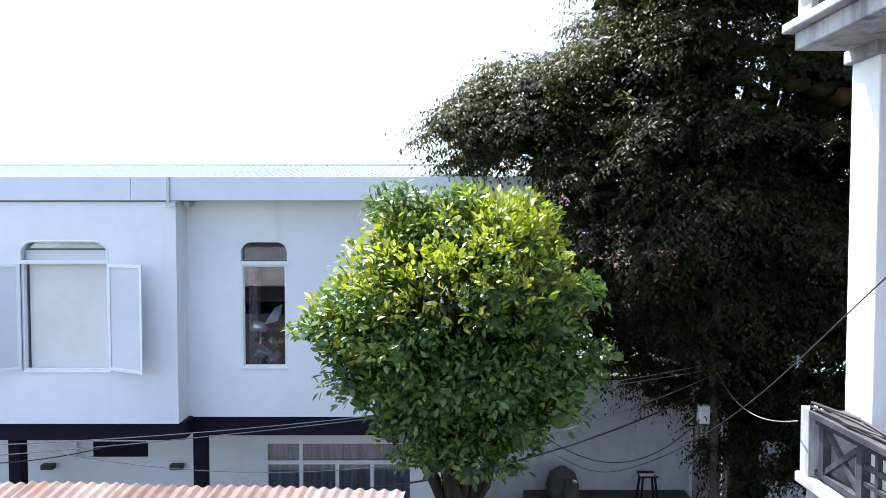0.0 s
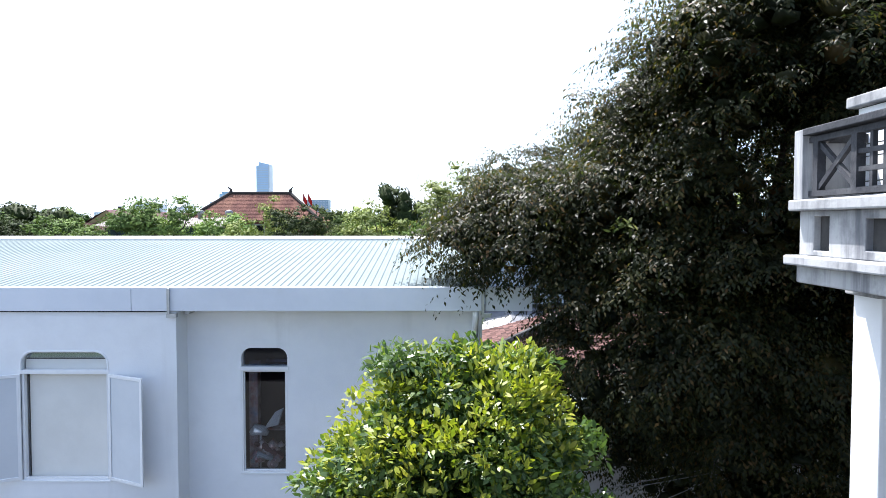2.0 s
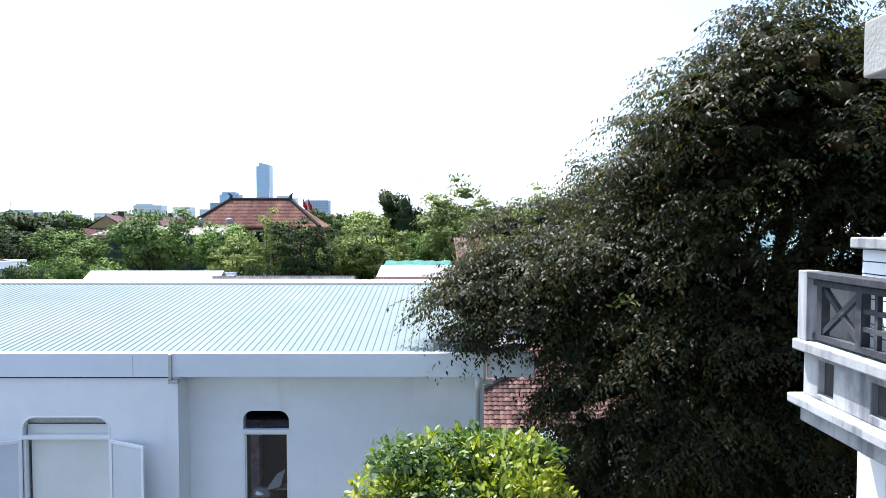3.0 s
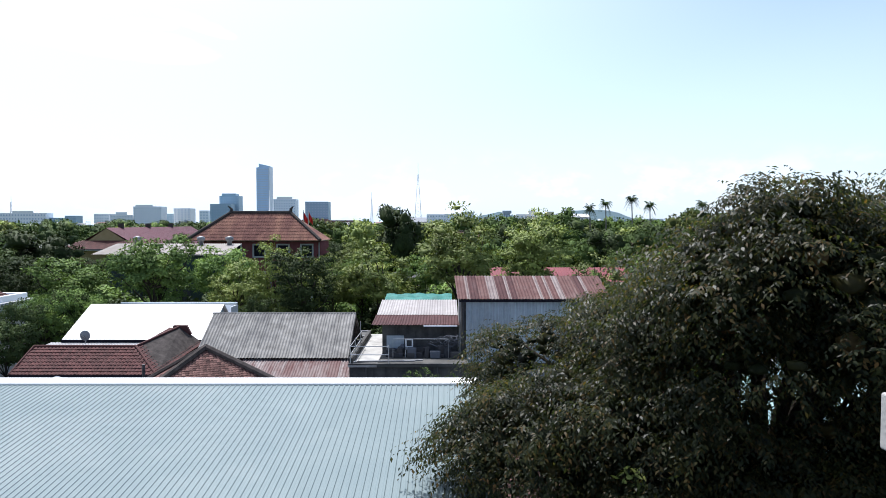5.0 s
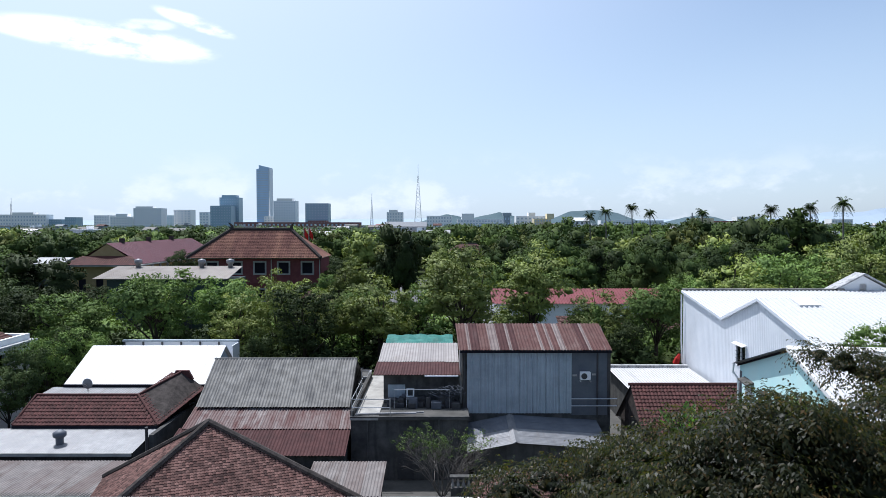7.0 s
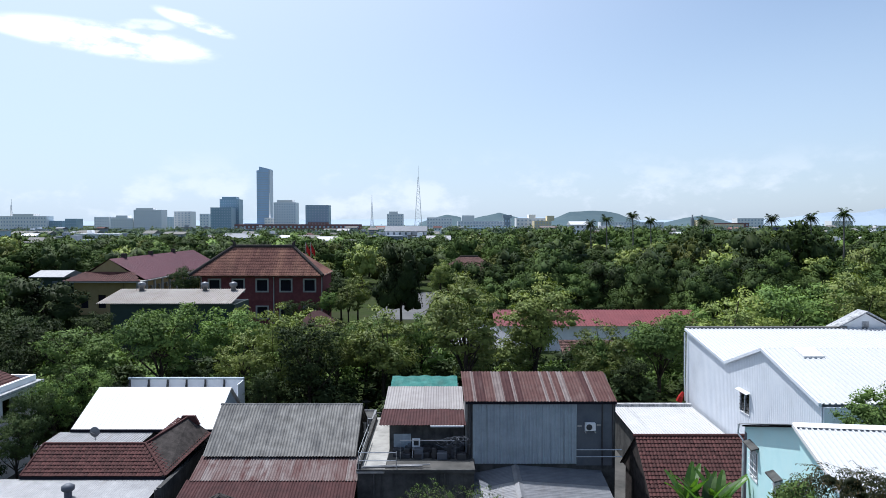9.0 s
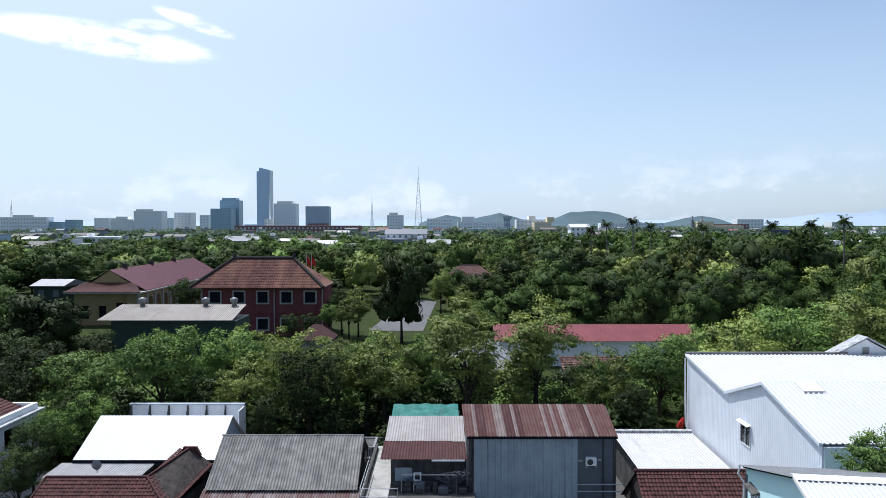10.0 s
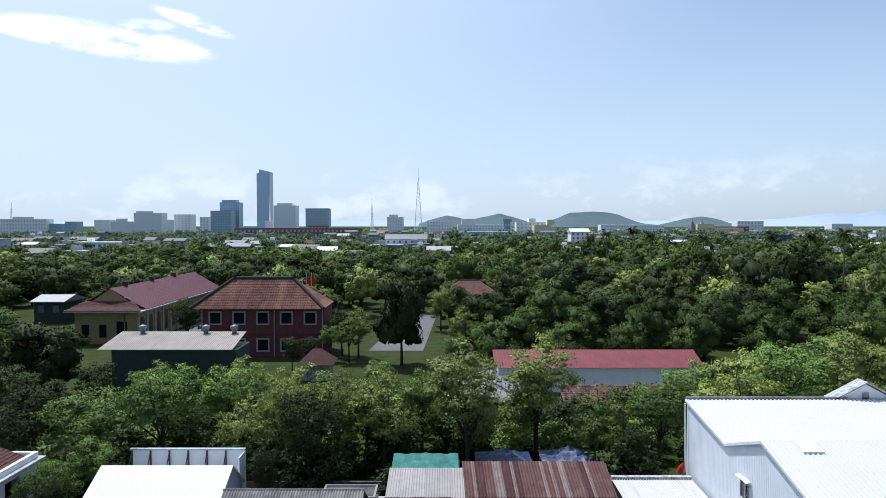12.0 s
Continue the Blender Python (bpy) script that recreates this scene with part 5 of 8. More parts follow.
def terrace_house():
    h = thing("terrace_house", (-2.2, 40, 0), "concrete house with a roof terrace and a rusty roof", "house")
    part("lower_block", Form().box(-5.1, 1.2, 36.4, 46.5, 0, 3.3), M_CONC, h, "dark stained concrete block")
    # front floor darker than the side strip: eave shade in its colour
    part("terrace_floor", Form().box(-3.62, 1.25, 36.3, 46.5, 3.3, 3.42), M_YARD, h, "terrace floor coloured darker for the eave's shade", bevel=0.01)
    part("terrace_floor", Form().box(-5.15, -3.64, 36.3, 46.5, 3.3, 3.42), M_CONCL, h, "pale concrete terrace floor", bevel=0.01)
    part("terrace_kerb", Form().box(-5.15, -4.95, 36.5, 46.0, 3.42, 3.75).box(-5.15, 1.25, 36.3, 36.5, 3.42, 3.5), M_CONC, h)
    part("room_wall", Form().box(-3.6, 0.75, 39.4, 39.6, 3.42, 5.15), M_CONC, h)
    part("room_wall", Form().box(-3.6, -3.4, 39.6, 45, 3.42, 5.14), M_CONC, h)
    part("room_wall", Form().box(0.55, 0.75, 39.6, 45, 3.42, 5.14), M_CONC, h)
    sheets(h, -4.1, 0.75, 41.3, 5.42, 45.0, 5.92, 0.85, 0.18, 0.035, M_PALEZINC, ragged=0.08)
    sheets(h, -4.15, 0.8, 38.7, 5.2, 41.4, 5.4, 0.85, 0.18, 0.045, M_RUST)
    part("eave_batten", Form().box(-1.2, 0.7, 38.64, 38.7, 5.12, 5.2), M_FRAME, h)
    part("blue_door", Form().box(-3.35, -2.35, 39.36, 39.4, 3.44, 4.5), M_CLAD, h, "pale blue-grey sheet door")
    rail = Form()
    for z in (3.95, 4.4):
        rail.tube([(-5.05, 36.45, z), (-5.05, 41.5, z)], 0.022, 6).tube([(-5.05, 36.45, z), (-3.0, 36.45, z)], 0.022, 6)
    part("steel_rail", rail, M_STEEL, h)
    for y in (36.45, 38.5, 41.0):
        part("rail_post", Form().tube([(-5.05, y, 3.5), (-5.05, y, 5.1 if y > 40 else 4.45)], 0.025, 6), M_STEEL, h)
    part("rail_post", Form().tube([(-3.0, 36.45, 3.4), (-3.0, 36.45, 4.45)], 0.025, 6), M_STEEL, h)
    for pa, pb, pr in (((-4.9, 36.6, 3.52), (-1.6, 36.8, 3.55), 0.05), ((-4.8, 36.8, 3.52), (-1.2, 37.0, 3.55), 0.04), ((-4.7, 36.5, 3.6), (-2.2, 36.55, 3.62), 0.03)):
        part("loose_pipe", Form().tube([pa, pb], pr, 7), M_GALVL, h, "grey pipe lying on the edge")
    for x in (-4.2, -0.4):
        part("drain_pipe", Form().tube([(x, 36.35, 0.2), (x, 36.35, 3.3)], 0.05, 8), M_CONC, h)
    # flat black panel paints the darkness of an open doorway
    part("doorway", Form().box(-2.6, -1.7, 36.35, 36.398, 0.1, 2.1), M_BLACK, h, "black panel for a shaded open doorway")


terrace_house()
tp = Form()
for i in range(18):
    for j in range(5):
        f = lambda a, b: (-4.0 + 4.5 * a / 18, 45.2 + 2.2 * b / 5, 5.72 + 0.38 * b / 5 + 0.03 * math.sin(a * 1.7 + b) + 0.03 * math.sin(a * 0.6 - b * 2))
        tp.poly([f(i, j), f(i + 1, j), f(i + 1, j + 1), f(i, j + 1)])
solid("green_tarpaulin", tp, M_TARP, "crumpled turquoise green net over a back roof", "tarpaulin", smooth=True)
solid("back_store", Form().box(-4.0, 0.6, 45.3, 47.4, 0, 5.6), M_CONC, "concrete store below the green net", "shed")
chair_l = "worn white plastic chair among terrace clutter"
ch = thing("plastic_chair", (-2.05, 38.6, 3.42), chair_l, "chair")
part("seat", Form().box(-2.25, -1.8, 38.4, 38.85, 3.85, 3.9), M_GALVL, ch, bevel=0.02)
part("backrest", bar_frame(Form(), -2.25, -1.8, 3.9, 4.4, 38.85, 38.9, 0.08), M_PLASTICW, ch, bevel=0.02)
for sx in (-2.22, -1.83):
    for sy in (38.43, 38.82):
        part("leg", Form().tube([(sx, sy, 3.43), (sx, sy, 3.86)], 0.025, 6), M_PLASTICW, ch)
rk = thing("clothes_rack", (-1.2, 38.5, 3.42), "steel rack with hanging hoses and dark things", "rack")
part("frame", Form().tube([(-2.9, 38.2, 3.44), (-2.9, 38.2, 4.5), (0.2, 38.2, 4.5), (0.2, 38.2, 3.44)], 0.02, 6), M_STEEL, rk)
hs = Form()
rh = random.Random(3)
for k in range(16):
    cx, cz, rr, ph = -1.1 + rh.random() * 2.0, 4.2 + rh.random() * 0.35, 0.1 + 0.16 * rh.random(), rh.random() * 6
    hs.tube([(cx + rr * 1.6 * math.cos(a), 38.3 + 0.1 * math.sin(3 * a + ph), cz + rr * math.sin(a) * (0.6 + 0.3 * math.sin(2 * a + ph))) for a in (ph + (1.4 + 0.5 * (k % 2)) * math.pi * i / 14 for i in range(15))], 0.012, 5)
part("hose_coils", hs, M_BLUEZINC, rk, "blue-grey coiled hoses", smooth=True)
rj = random.Random(8)
for k in range(26):
    x, y, s1, s2 = -3.2 + 3.8 * rj.random(), 38.2 + 0.9 * rj.random(), 0.12 + 0.2 * rj.random(), 0.2 + 0.45 * rj.random()
    solid("terrace_junk", Form().box(x - s1, x + s1, y - s1, y + s1 * 0.8, 3.42, 3.42 + s2), rj.choice((M_BLACK, M_RAIL, M_CONC, M_BLACK, M_BLUEZINC)), "dark boxes and buckets stored on a terrace", "junk", "terrace clutter", bevel=0.04)


def clad_house():
    h = thing("clad_house", (5.2, 40, 0), "tall narrow house clad in blue-grey sheet under a striped rusty roof", "house")
    part("wall", Form().box(0.95, 9.3, 38.42, 41.0, 0, 6.66), M_CONC, h, "dark bare concrete wall")
    part("gable", Form().extrude([(0.95, 38.42, 6.66), (0.95, 41.0, 7.68), (0.95, 41.0, 6.66)], (0.2, 0, 0)), M_CONC, h)
    part("gable", Form().extrude([(9.1, 38.42, 6.66), (9.1, 41.0, 7.68), (9.1, 41.0, 6.66)], (0.2, 0, 0)), M_CONC, h)
    x = 1.2
    while x < 6.9:
        q = Form().sheet((x, 38.34, 3.12), (x, 38.34, 6.56), (x + 0.78, 38.34, 3.12), 0.19, 0.05, "rib")
        part("cladding_sheet", q, M_CLAD, h)
        x += 0.73
    a, i, rs_ = 0.72, 0, random.Random(6)
    while a < 9.0:
        w = min(0.178 * rs_.choice((1, 2, 2, 3)), 9.26 - a)
        lift = 6.74 + 0.006 * (i % 2)
        part("roof_sheet", Form().sheet((a, 38.05, lift), (a - 0.14, 40.9, lift + 1.07), (a + w + 0.03, 38.05, lift), 0.178, 0.045), rs_.choice((M_RUSTSTRIPE, M_RUSTSTRIPE, M_RUST)) if i % 2 else rs_.choice((M_ZINCSTRIPE, M_RUSTSTRIPE)), h, "rust-striped zinc sheet")
        a, i = a + w, i + 1
    part("eave_board", Form().box(0.8, 9.3, 38.1, 38.16, 6.58, 6.7), M_DARK, h)
    part("white_flank", Form().box(0.8, 0.94, 39.3, 41.0, 3.0, 7.0), M_CONCL, h, "pale flank wall")
    for x in (1.05, 8.55, 9.15):
        part("conduit", Form().tube([(x, 38.36, 2.9), (x, 38.36, 6.56)], 0.05, 6), M_BLACK, h)
    part("pipe_ledge", Form().tube([(7.05, 38.1, 4.0), (9.6, 38.1, 4.0)], 0.03, 6).tube([(7.05, 38.1, 3.6), (9.6, 38.1, 3.6)], 0.03, 6), M_STEEL, h)
    part("painted_wall", Form().box(7.1, 9.12, 38.385, 38.42, 3.0, 6.56), M_BLUEZINC, h, "grey-blue painted wall strip")
    part("vent", Form().box(7.14, 7.4, 38.34, 38.38, 5.22, 5.32), M_CONCL, h)
    part("vent", Form().box(8.24, 8.45, 38.34, 38.38, 5.27, 5.37), M_CONCL, h)
    ac = thing("air_conditioner", (7.83, 38.2, 5.0), "white air conditioner unit on a wall", "air conditioner")
    part("casing", Form().box(7.54, 8.12, 38.08, 38.38, 5.06, 5.5), M_PLASTICW, ac, bevel=0.03)
    part("fan_grille", Form().tube([(7.75, 38.075, 5.28), (7.75, 38.06, 5.28)], 0.17, 18), M_BLACK, ac)
    for x in (7.53, 8.08):
        part("bracket", Form().box(x, x + 0.05, 38.05, 38.42, 4.95, 5.02), M_STEEL, ac)


clad_house()

lo = thing("low_zinc_roof_shed", (4.5, 36, 0), "low shed with a shallow light zinc gable roof", "shed")
part("wall", Form().extrude([(1.5, 35.2, 0), (1.5, 35.2, 2.0), (3.6, 35.2, 2.42), (8.2, 35.2, 2.12), (8.2, 35.2, 0)], (0, 3.1, 0)), M_CONC, lo)
for i in range(4):
    ya, yb = 34.9 + i * 0.88, 34.9 + (i + 1) * 0.88 + 0.03
    rise = lambda y: 0.14 * (y - 34.9)
    for xe, ze in ((1.1, 2.02), (8.5, 2.2)):
        # rear sheets in dull blue: the tall house's shadow put into colour
        part("roof_sheet", Form().sheet((3.6, ya, 2.52 + rise(ya)), (xe, ya, ze + rise(ya)), (3.6, yb, 2.52 + rise(yb) + 0.006), 0.15, 0.035), M_GALVL if i < 2 else M_BLUEZINC, lo, "weathered zinc sheet, rear ones tinted as shadowed")
part("ridge_cap", Form().extrude([(3.38, 34.86, 2.5), (3.6, 34.86, 2.61), (3.82, 34.86, 2.52), (3.6, 34.86, 2.57)], (0, 3.5, 0.49)), M_GALVL, lo, "bent zinc ridge strip")
ba = thing("balustrade", (1.5, 31.5, 0), "grey concrete balustrade with turned balusters", "balustrade")
part("base_wall", Form().box(0.2, 3.4, 31.5, 31.75, 0, 1.5), M_CONC, ba)
part("coping", Form().box(0.15, 3.45, 31.45, 31.8, 1.98, 2.06), M_CONC, ba, bevel=0.01)
for i in range(13):
    x = 0.3 + i * 0.25
    part("baluster", Form().tube([(x, 31.62, 1.5), (x, 31.62, 1.6), (x, 31.62, 1.78), (x, 31.62, 1.98)], [0.05, 0.085, 0.045, 0.06], 7), M_CONCL, ba)

rg = thing("side_tile_house", (5, 22, 0), "low house with an old red tile hip roof", "house")
part("wall", Form().box(-0.6, 10.6, 19.3, 24.8, 0, 3.1), M_WHITE2, rg)
sq = [(-1.13, 18.8, 3.0), (11.2, 18.8, 3.0), (11.2, 25.2, 3.0), (-1.13, 25.2, 3.0), (5.07, 22.0, 5.2), (8.0, 22.0, 5.2)]
part("roof_deck", Form().poly([sq[0], sq[1], sq[5], sq[4]]).poly([sq[1], sq[2], sq[5]]).poly([sq[2], sq[3], sq[4], sq[5]]).poly([sq[3], sq[0], sq[4]]), M_TILEB, rg)
for a, b, ta, tb in ((sq[0], sq[1], sq[4], sq[5]), (sq[3], sq[0], sq[4], sq[4])):
    tagged(part("roof_tiles", tile_face(Form(), a, b, ta, tb, 0.17, 0.16, 0.028, 0.028), M_TILE, rg, "weathered red clay tiles"), kind="stuff")
for a, b in ((sq[0], sq[4]), (sq[1], sq[5]), (sq[4], sq[5])):
    part("hip_ridge", ridge_line(Form(), (a[0], a[1], a[2] + 0.07), (b[0], b[1], b[2] + 0.07), 0.1), M_CONC, rg, "grey mortared hip")
part("lean_to_roof", Form().sheet((2.2, 17.0, 2.55), (2.2, 18.95, 2.98), (5.4, 17.0, 2.55), 0.18, 0.04), M_ROOFBLUE, rg, "pale blue corrugated lean-to sheet")
part("lean_to_wall", Form().box(2.3, 5.3, 17.3, 19.28, 0, 2.55), M_CONC, rg)
gd = thing("garden_shed", (3.6, 30, 0), "small shed with a red tile roof", "shed")
part("wall", Form().box(1.7, 6.4, 28.7, 31.0, 0, 1.9), M_CONC, gd)
gq_ = [(1.2, 28.4, 1.85), (6.8, 28.4, 1.85), (6.8, 31.3, 1.85), (1.2, 31.3, 1.85), (3.0, 29.9, 2.95), (5.6, 29.9, 2.95)]
part("roof_deck", Form().poly([gq_[0], gq_[1], gq_[5], gq_[4]]).poly([gq_[1], gq_[2], gq_[5]]).poly([gq_[2], gq_[3], gq_[4], gq_[5]]).poly([gq_[3], gq_[0], gq_[4]]), M_TILEB, gd)
for a, b, ta, tb in ((gq_[0], gq_[1], gq_[4], gq_[5]), (gq_[3], gq_[0], gq_[4], gq_[4])):
    tagged(part("roof_tiles", tile_face(Form(), a, b, ta, tb, 0.17, 0.16, 0.028, 0.028), M_TILE, gd, "weathered red clay tiles"), kind="stuff")
for a, b in ((gq_[0], gq_[4]), (gq_[4], gq_[5])):
    part("hip_ridge", ridge_line(Form(), a, b, 0.1), M_RIDGE, gd)


# ---- houses to the west ----
zf = thing("zinc_roof_annex", (-21, 36.5, 0), "flat zinc-roofed annex with a roof vent", "shed")
part("wall", Form().box(-27.8, -16.3, 35.3, 37.9, 0, 1.95), M_CONC, zf)
sheets(zf, -28.5, -16.2, 34.9, 2.0, 38.0, 2.34, 0.9, 0.13, 0.01, M_GALVL)
part("front_edge", Form().box(-28.5, -16.2, 34.82, 34.9, 1.85, 2.02), M_CONCL, zf)
tv = thing("roof_vent", (-20.5, 36.0, 2.1), "round galvanised turbine vent on a zinc roof", "roof vent")
part("collar", Form().tube([(-20.5, 36.0, 2.1), (-20.5, 36.0, 2.45)], 0.2, 12), M_BLUEZINC, tv)
part("turbine", Form().tube([(-20.5, 36.0, 2.45), (-20.5, 36.0, 2.55), (-20.5, 36.0, 2.75), (-20.5, 36.0, 2.88)], [0.2, 0.33, 0.33, 0.12], 14), M_BLUEZINC, tv, smooth=True)
ol = thing("old_sheet_roof_shed", (-20, 32, 0), "shed with streaked old zinc roofing", "shed")
part("wall", Form().box(-26, -15.2, 30.2, 33.6, 0, 1.6), M_CONC, ol)
sheets(ol, -27.0, -14.9, 29.6, 1.5, 34.2, 1.85, 0.95, 0.16, 0.035, M_OLDZINC, skew=0.9)
solid("iron_post", Form().tube([(-13.6, 30.8, 1.5), (-13.6, 30.8, 4.6)], 0.07, 7), M_BLACK, "dark iron post among roofs", "post")
fr = thing("front_zinc_shed", (-3.8, 31.5, 0), "small shed with a zinc and rust roof", "shed")
part("wall", Form().box(-6.4, -3.2, 30.8, 33.6, 0, 1.5), M_CONC, fr)
sheets(fr, -6.6, -3.0, 30.4, 1.55, 33.8, 1.95, 0.85, 0.16, 0.04, M_OLDZINC)

wr = thing("white_roof_house", (-20, 46, 0), "house with a bright white steel roof", "house")
part("wall", Form().box(-23.9, -15.3, 44.2, 49.6, 0, 3.0), M_WHITE2, wr)
part("gable", Form().extrude([(-15.5, 43.9, 3.0), (-15.5, 46.9, 5.3), (-15.5, 49.8, 3.0)], (0.2, 0, 0)), M_CLAD, wr)
part("gable", Form().extrude([(-23.9, 43.9, 3.0), (-23.9, 46.9, 5.3), (-23.9, 49.8, 3.0)], (0.2, 0, 0)), M_CLAD, wr)
part("roof", Form().sheet((-24.25, 43.2, 3.6), (-24.25, 46.9, 5.42), (-15.1, 43.2, 3.6), 0.25, 0.012, "rib"), M_WHITEROOF, wr, "bright white ribbed sheet")
part("roof", Form().sheet((-24.25, 50.0, 3.05), (-24.25, 46.9, 5.42), (-15.1, 50.0, 3.05), 0.2, 0.02, "rib"), M_WHITEROOF, wr)
part("gutter", Form().box(-24.25, -15.1, 43.1, 43.2, 3.45, 3.61), M_DARK, wr)
part("low_roof", Form().sheet((-25.3, 41.6, 3.05), (-24.9, 43.15, 3.42), (-19.3, 41.6, 3.05), 0.18, 0.04), M_GALVL, wr)

sc = thing("board_screen", (-20, 52, 0), "long white panel screen on dark steel posts", "screen")
for i in range(6):
    a = -24.4 + i * 1.44
    part("panel", Form().box(a + 0.03, a + 1.41, 51.9, 51.96, 2.0, 4.8), M_FASCIA, sc)
    part("post", Form().box(a - 0.04, a + 0.04, 51.72, 51.9, 0, 4.85), M_BLACK, sc)
    part("brace", Form().extrude([(a - 0.03, 51.7, 4.6), (a - 0.03, 51.7, 4.45), (a - 0.03, 50.9, 3.0), (a - 0.03, 50.9, 3.15)], (0.06, 0, 0)), M_BLACK, sc)
part("top_rail", Form().box(-24.5, -15.7, 51.7, 52.0, 4.85, 4.97), M_CLAD, sc)
part("end_panel", Form().box(-15.75, -15.68, 50.2, 51.9, 1.5, 4.8), M_FASCIA, sc)

lh = thing("west_white_house", (-34, 43, 0), "white house with a tiled roof behind a parapet", "house")
w = Form()
wall_x(w, 37.5, 47.7, 0, 6.15, -29.35, -29.1, [(40.5, 42.0, 3.9, 5.2), (44.0, 45.6, 3.9, 5.2), (44.0, 45.6, 1.0, 2.4)])
part("wall", w, M_WHITE, lh)
part("wall", Form().box(-40, -29.35, 47.45, 47.7, 0, 6.15), M_WHITE, lh)
part("wall", Form().box(-40, -29.35, 37.5, 37.75, 0, 6.15), M_WHITE, lh)
part("cornice", Form().box(-40, -28.7, 37.2, 48.0, 5.55, 5.75), M_WHITE2, lh, bevel=0.02)
part("string_ledge", Form().box(-29.1, -28.95, 37.5, 47.7, 2.9, 3.15), M_WHITE2, lh, bevel=0.02)
for y in (41.3, 44.9):
    part("window", Form().box(-29.3, -29.2, y - 0.75, y + 0.75, 3.9, 5.2), M_GLASSD, lh)
tagged(part("roof_tiles", tile_face(Form(), (-29.3, 37.6, 5.6), (-29.3, 47.5, 5.6), (-33, 37.6, 7.0), (-33, 47.5, 7.0), 0.24, 0.3, 0.05, 0.05), M_TILEB, lh, "brown clay tiles"), kind="stuff")
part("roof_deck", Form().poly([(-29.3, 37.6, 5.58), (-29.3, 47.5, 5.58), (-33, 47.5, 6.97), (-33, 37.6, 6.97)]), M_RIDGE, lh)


# ---- white warehouse and houses to the east ----
def warehouse():
    h = thing("white_warehouse", (26, 43, 0), "white steel warehouse with a valley roof", "warehouse")
    prof = [(52.1, 8.64), (44.7, 7.6), (39.6, 9.42), (33.4, 7.82)]
    for (ya, za), (yb, zb) in zip(prof, prof[1:]):
        m = round((ya - yb) / 0.22)
        w = Form()
        pts = []
        for i in range(m):
            for k, dx in ((0, 0), (0.4, 0), (0.6, -0.009), (0.8, -0.009)):
                u = (i + k) / m
                pts.append((18.2 + dx, ya + (yb - ya) * u, za + (zb - za) * u))
        pts.append((18.2, yb, zb))
        for p0, p1 in zip(pts, pts[1:]):
            if ya == 44.7 and 41.2 < p0[1] < 42.6:
                w.poly([(p0[0], p0[1], 0), (p1[0], p1[1], 0), (p1[0], p1[1], 5.0), (p0[0], p0[1], 5.0)]).poly([(p0[0], p0[1], 6.35), (p1[0], p1[1], 6.35), p1, p0])
            else:
                w.poly([(p0[0], p0[1], 0), (p1[0], p1[1], 0), p1, p0])
        part("side_cladding", w, M_FASCIA, h, "white ribbed sheet wall")
        a, b = ((ya, za), (yb, zb))
        part("roof", Form().sheet((18.06, a[0], a[1] + 0.02), (18.06, b[0], b[1] + 0.02), (40, a[0], a[1] + 0.02), 0.3, 0.06, "rib"), M_WHITEROOF, h, "bright white ribbed sheet")
        part("verge_trim", Form().extrude([(18.02, a[0], a[1] + 0.08), (18.02, b[0], b[1] + 0.08), (18.02, b[0], b[1] - 0.1), (18.02, a[0], a[1] - 0.1)], (0.14, 0, 0)), M_FASCIA, h)
    part("front_wall", Form().box(18.25, 40, 33.3, 33.5, 0, 7.7), M_FASCIA, h)
    part("back_wall", Form().box(18.25, 40, 51.9, 52.1, 0, 8.4), M_FASCIA, h)
    part("back_gutter", Form().box(18.15, 30.5, 52.1, 52.35, 8.45, 8.84), M_GALV, h)
    hat = [(19.9, 39.6, 9.42), (21.1, 39.6, 9.42), (21.1, 38.4, 9.13), (19.9, 38.4, 9.13)]
    part("roof_hatch", Form().extrude(hat, (0, -0.03, 0.12)), M_CAP, h, "raised white hatch sheet")
    win = part("side_window", Form().box(18.15, 18.21, 41.2, 42.6, 5.0, 5.05).box(18.15, 18.21, 41.2, 42.6, 6.3, 6.35).box(18.15, 18.21, 41.2, 41.25, 5.05, 6.3).box(18.15, 18.21, 42.55, 42.6, 5.05, 6.3).box(18.15, 18.21, 41.88, 41.93, 5.05, 6.3), M_FRAME, h)
    part("pane", Form().box(18.22, 18.23, 41.25, 42.55, 5.05, 6.3), M_GLASSD, win)
    for k in range(5):
        part("bar", Form().box(18.13, 18.15, 41.2, 42.6, 5.2 + 0.23 * k, 5.22 + 0.23 * k), M_BLACK, win)
    part("awning", Form().extrude([(18.15, 41.1, 6.42), (17.9, 41.1, 6.33), (17.9, 41.1, 6.36), (18.15, 41.1, 6.46)], (0, 1.6, 0)), M_CAP, h)
    part("side_pipe", Form().tube([(18.0, 52.0, 8.4), (18.0, 51.9, 5.0), (18.0, 51.7, 3.2)], 0.06, 7), M_FRAME, h)


warehouse()
solid("red_cloth", Form().tube([(17.5, 51.6, 3.2), (17.6, 51.5, 3.6), (17.75, 51.5, 3.95)], [0.25, 0.2, 0.08], 7), M_RED, "red cloth hung at a roof edge", "cloth")

wl_ = thing("white_low_roof_house", (15, 46, 0), "low house with a wide white sheet roof", "house")
part("wall", Form().box(12.3, 17.9, 42.0, 50.6, 0, 2.9), M_CONC, wl_)
part("roof", Form().sheet((12.0, 41.4, 2.9), (12.0, 50.2, 3.15), (17.95, 41.4, 2.9), 0.2, 0.045, "rib"), M_DULLWHITE, wl_, "white ribbed sheet")
part("back_kerb", Form().box(12.0, 17.95, 50.2, 50.6, 3.0, 3.35), M_WHITE2, wl_)

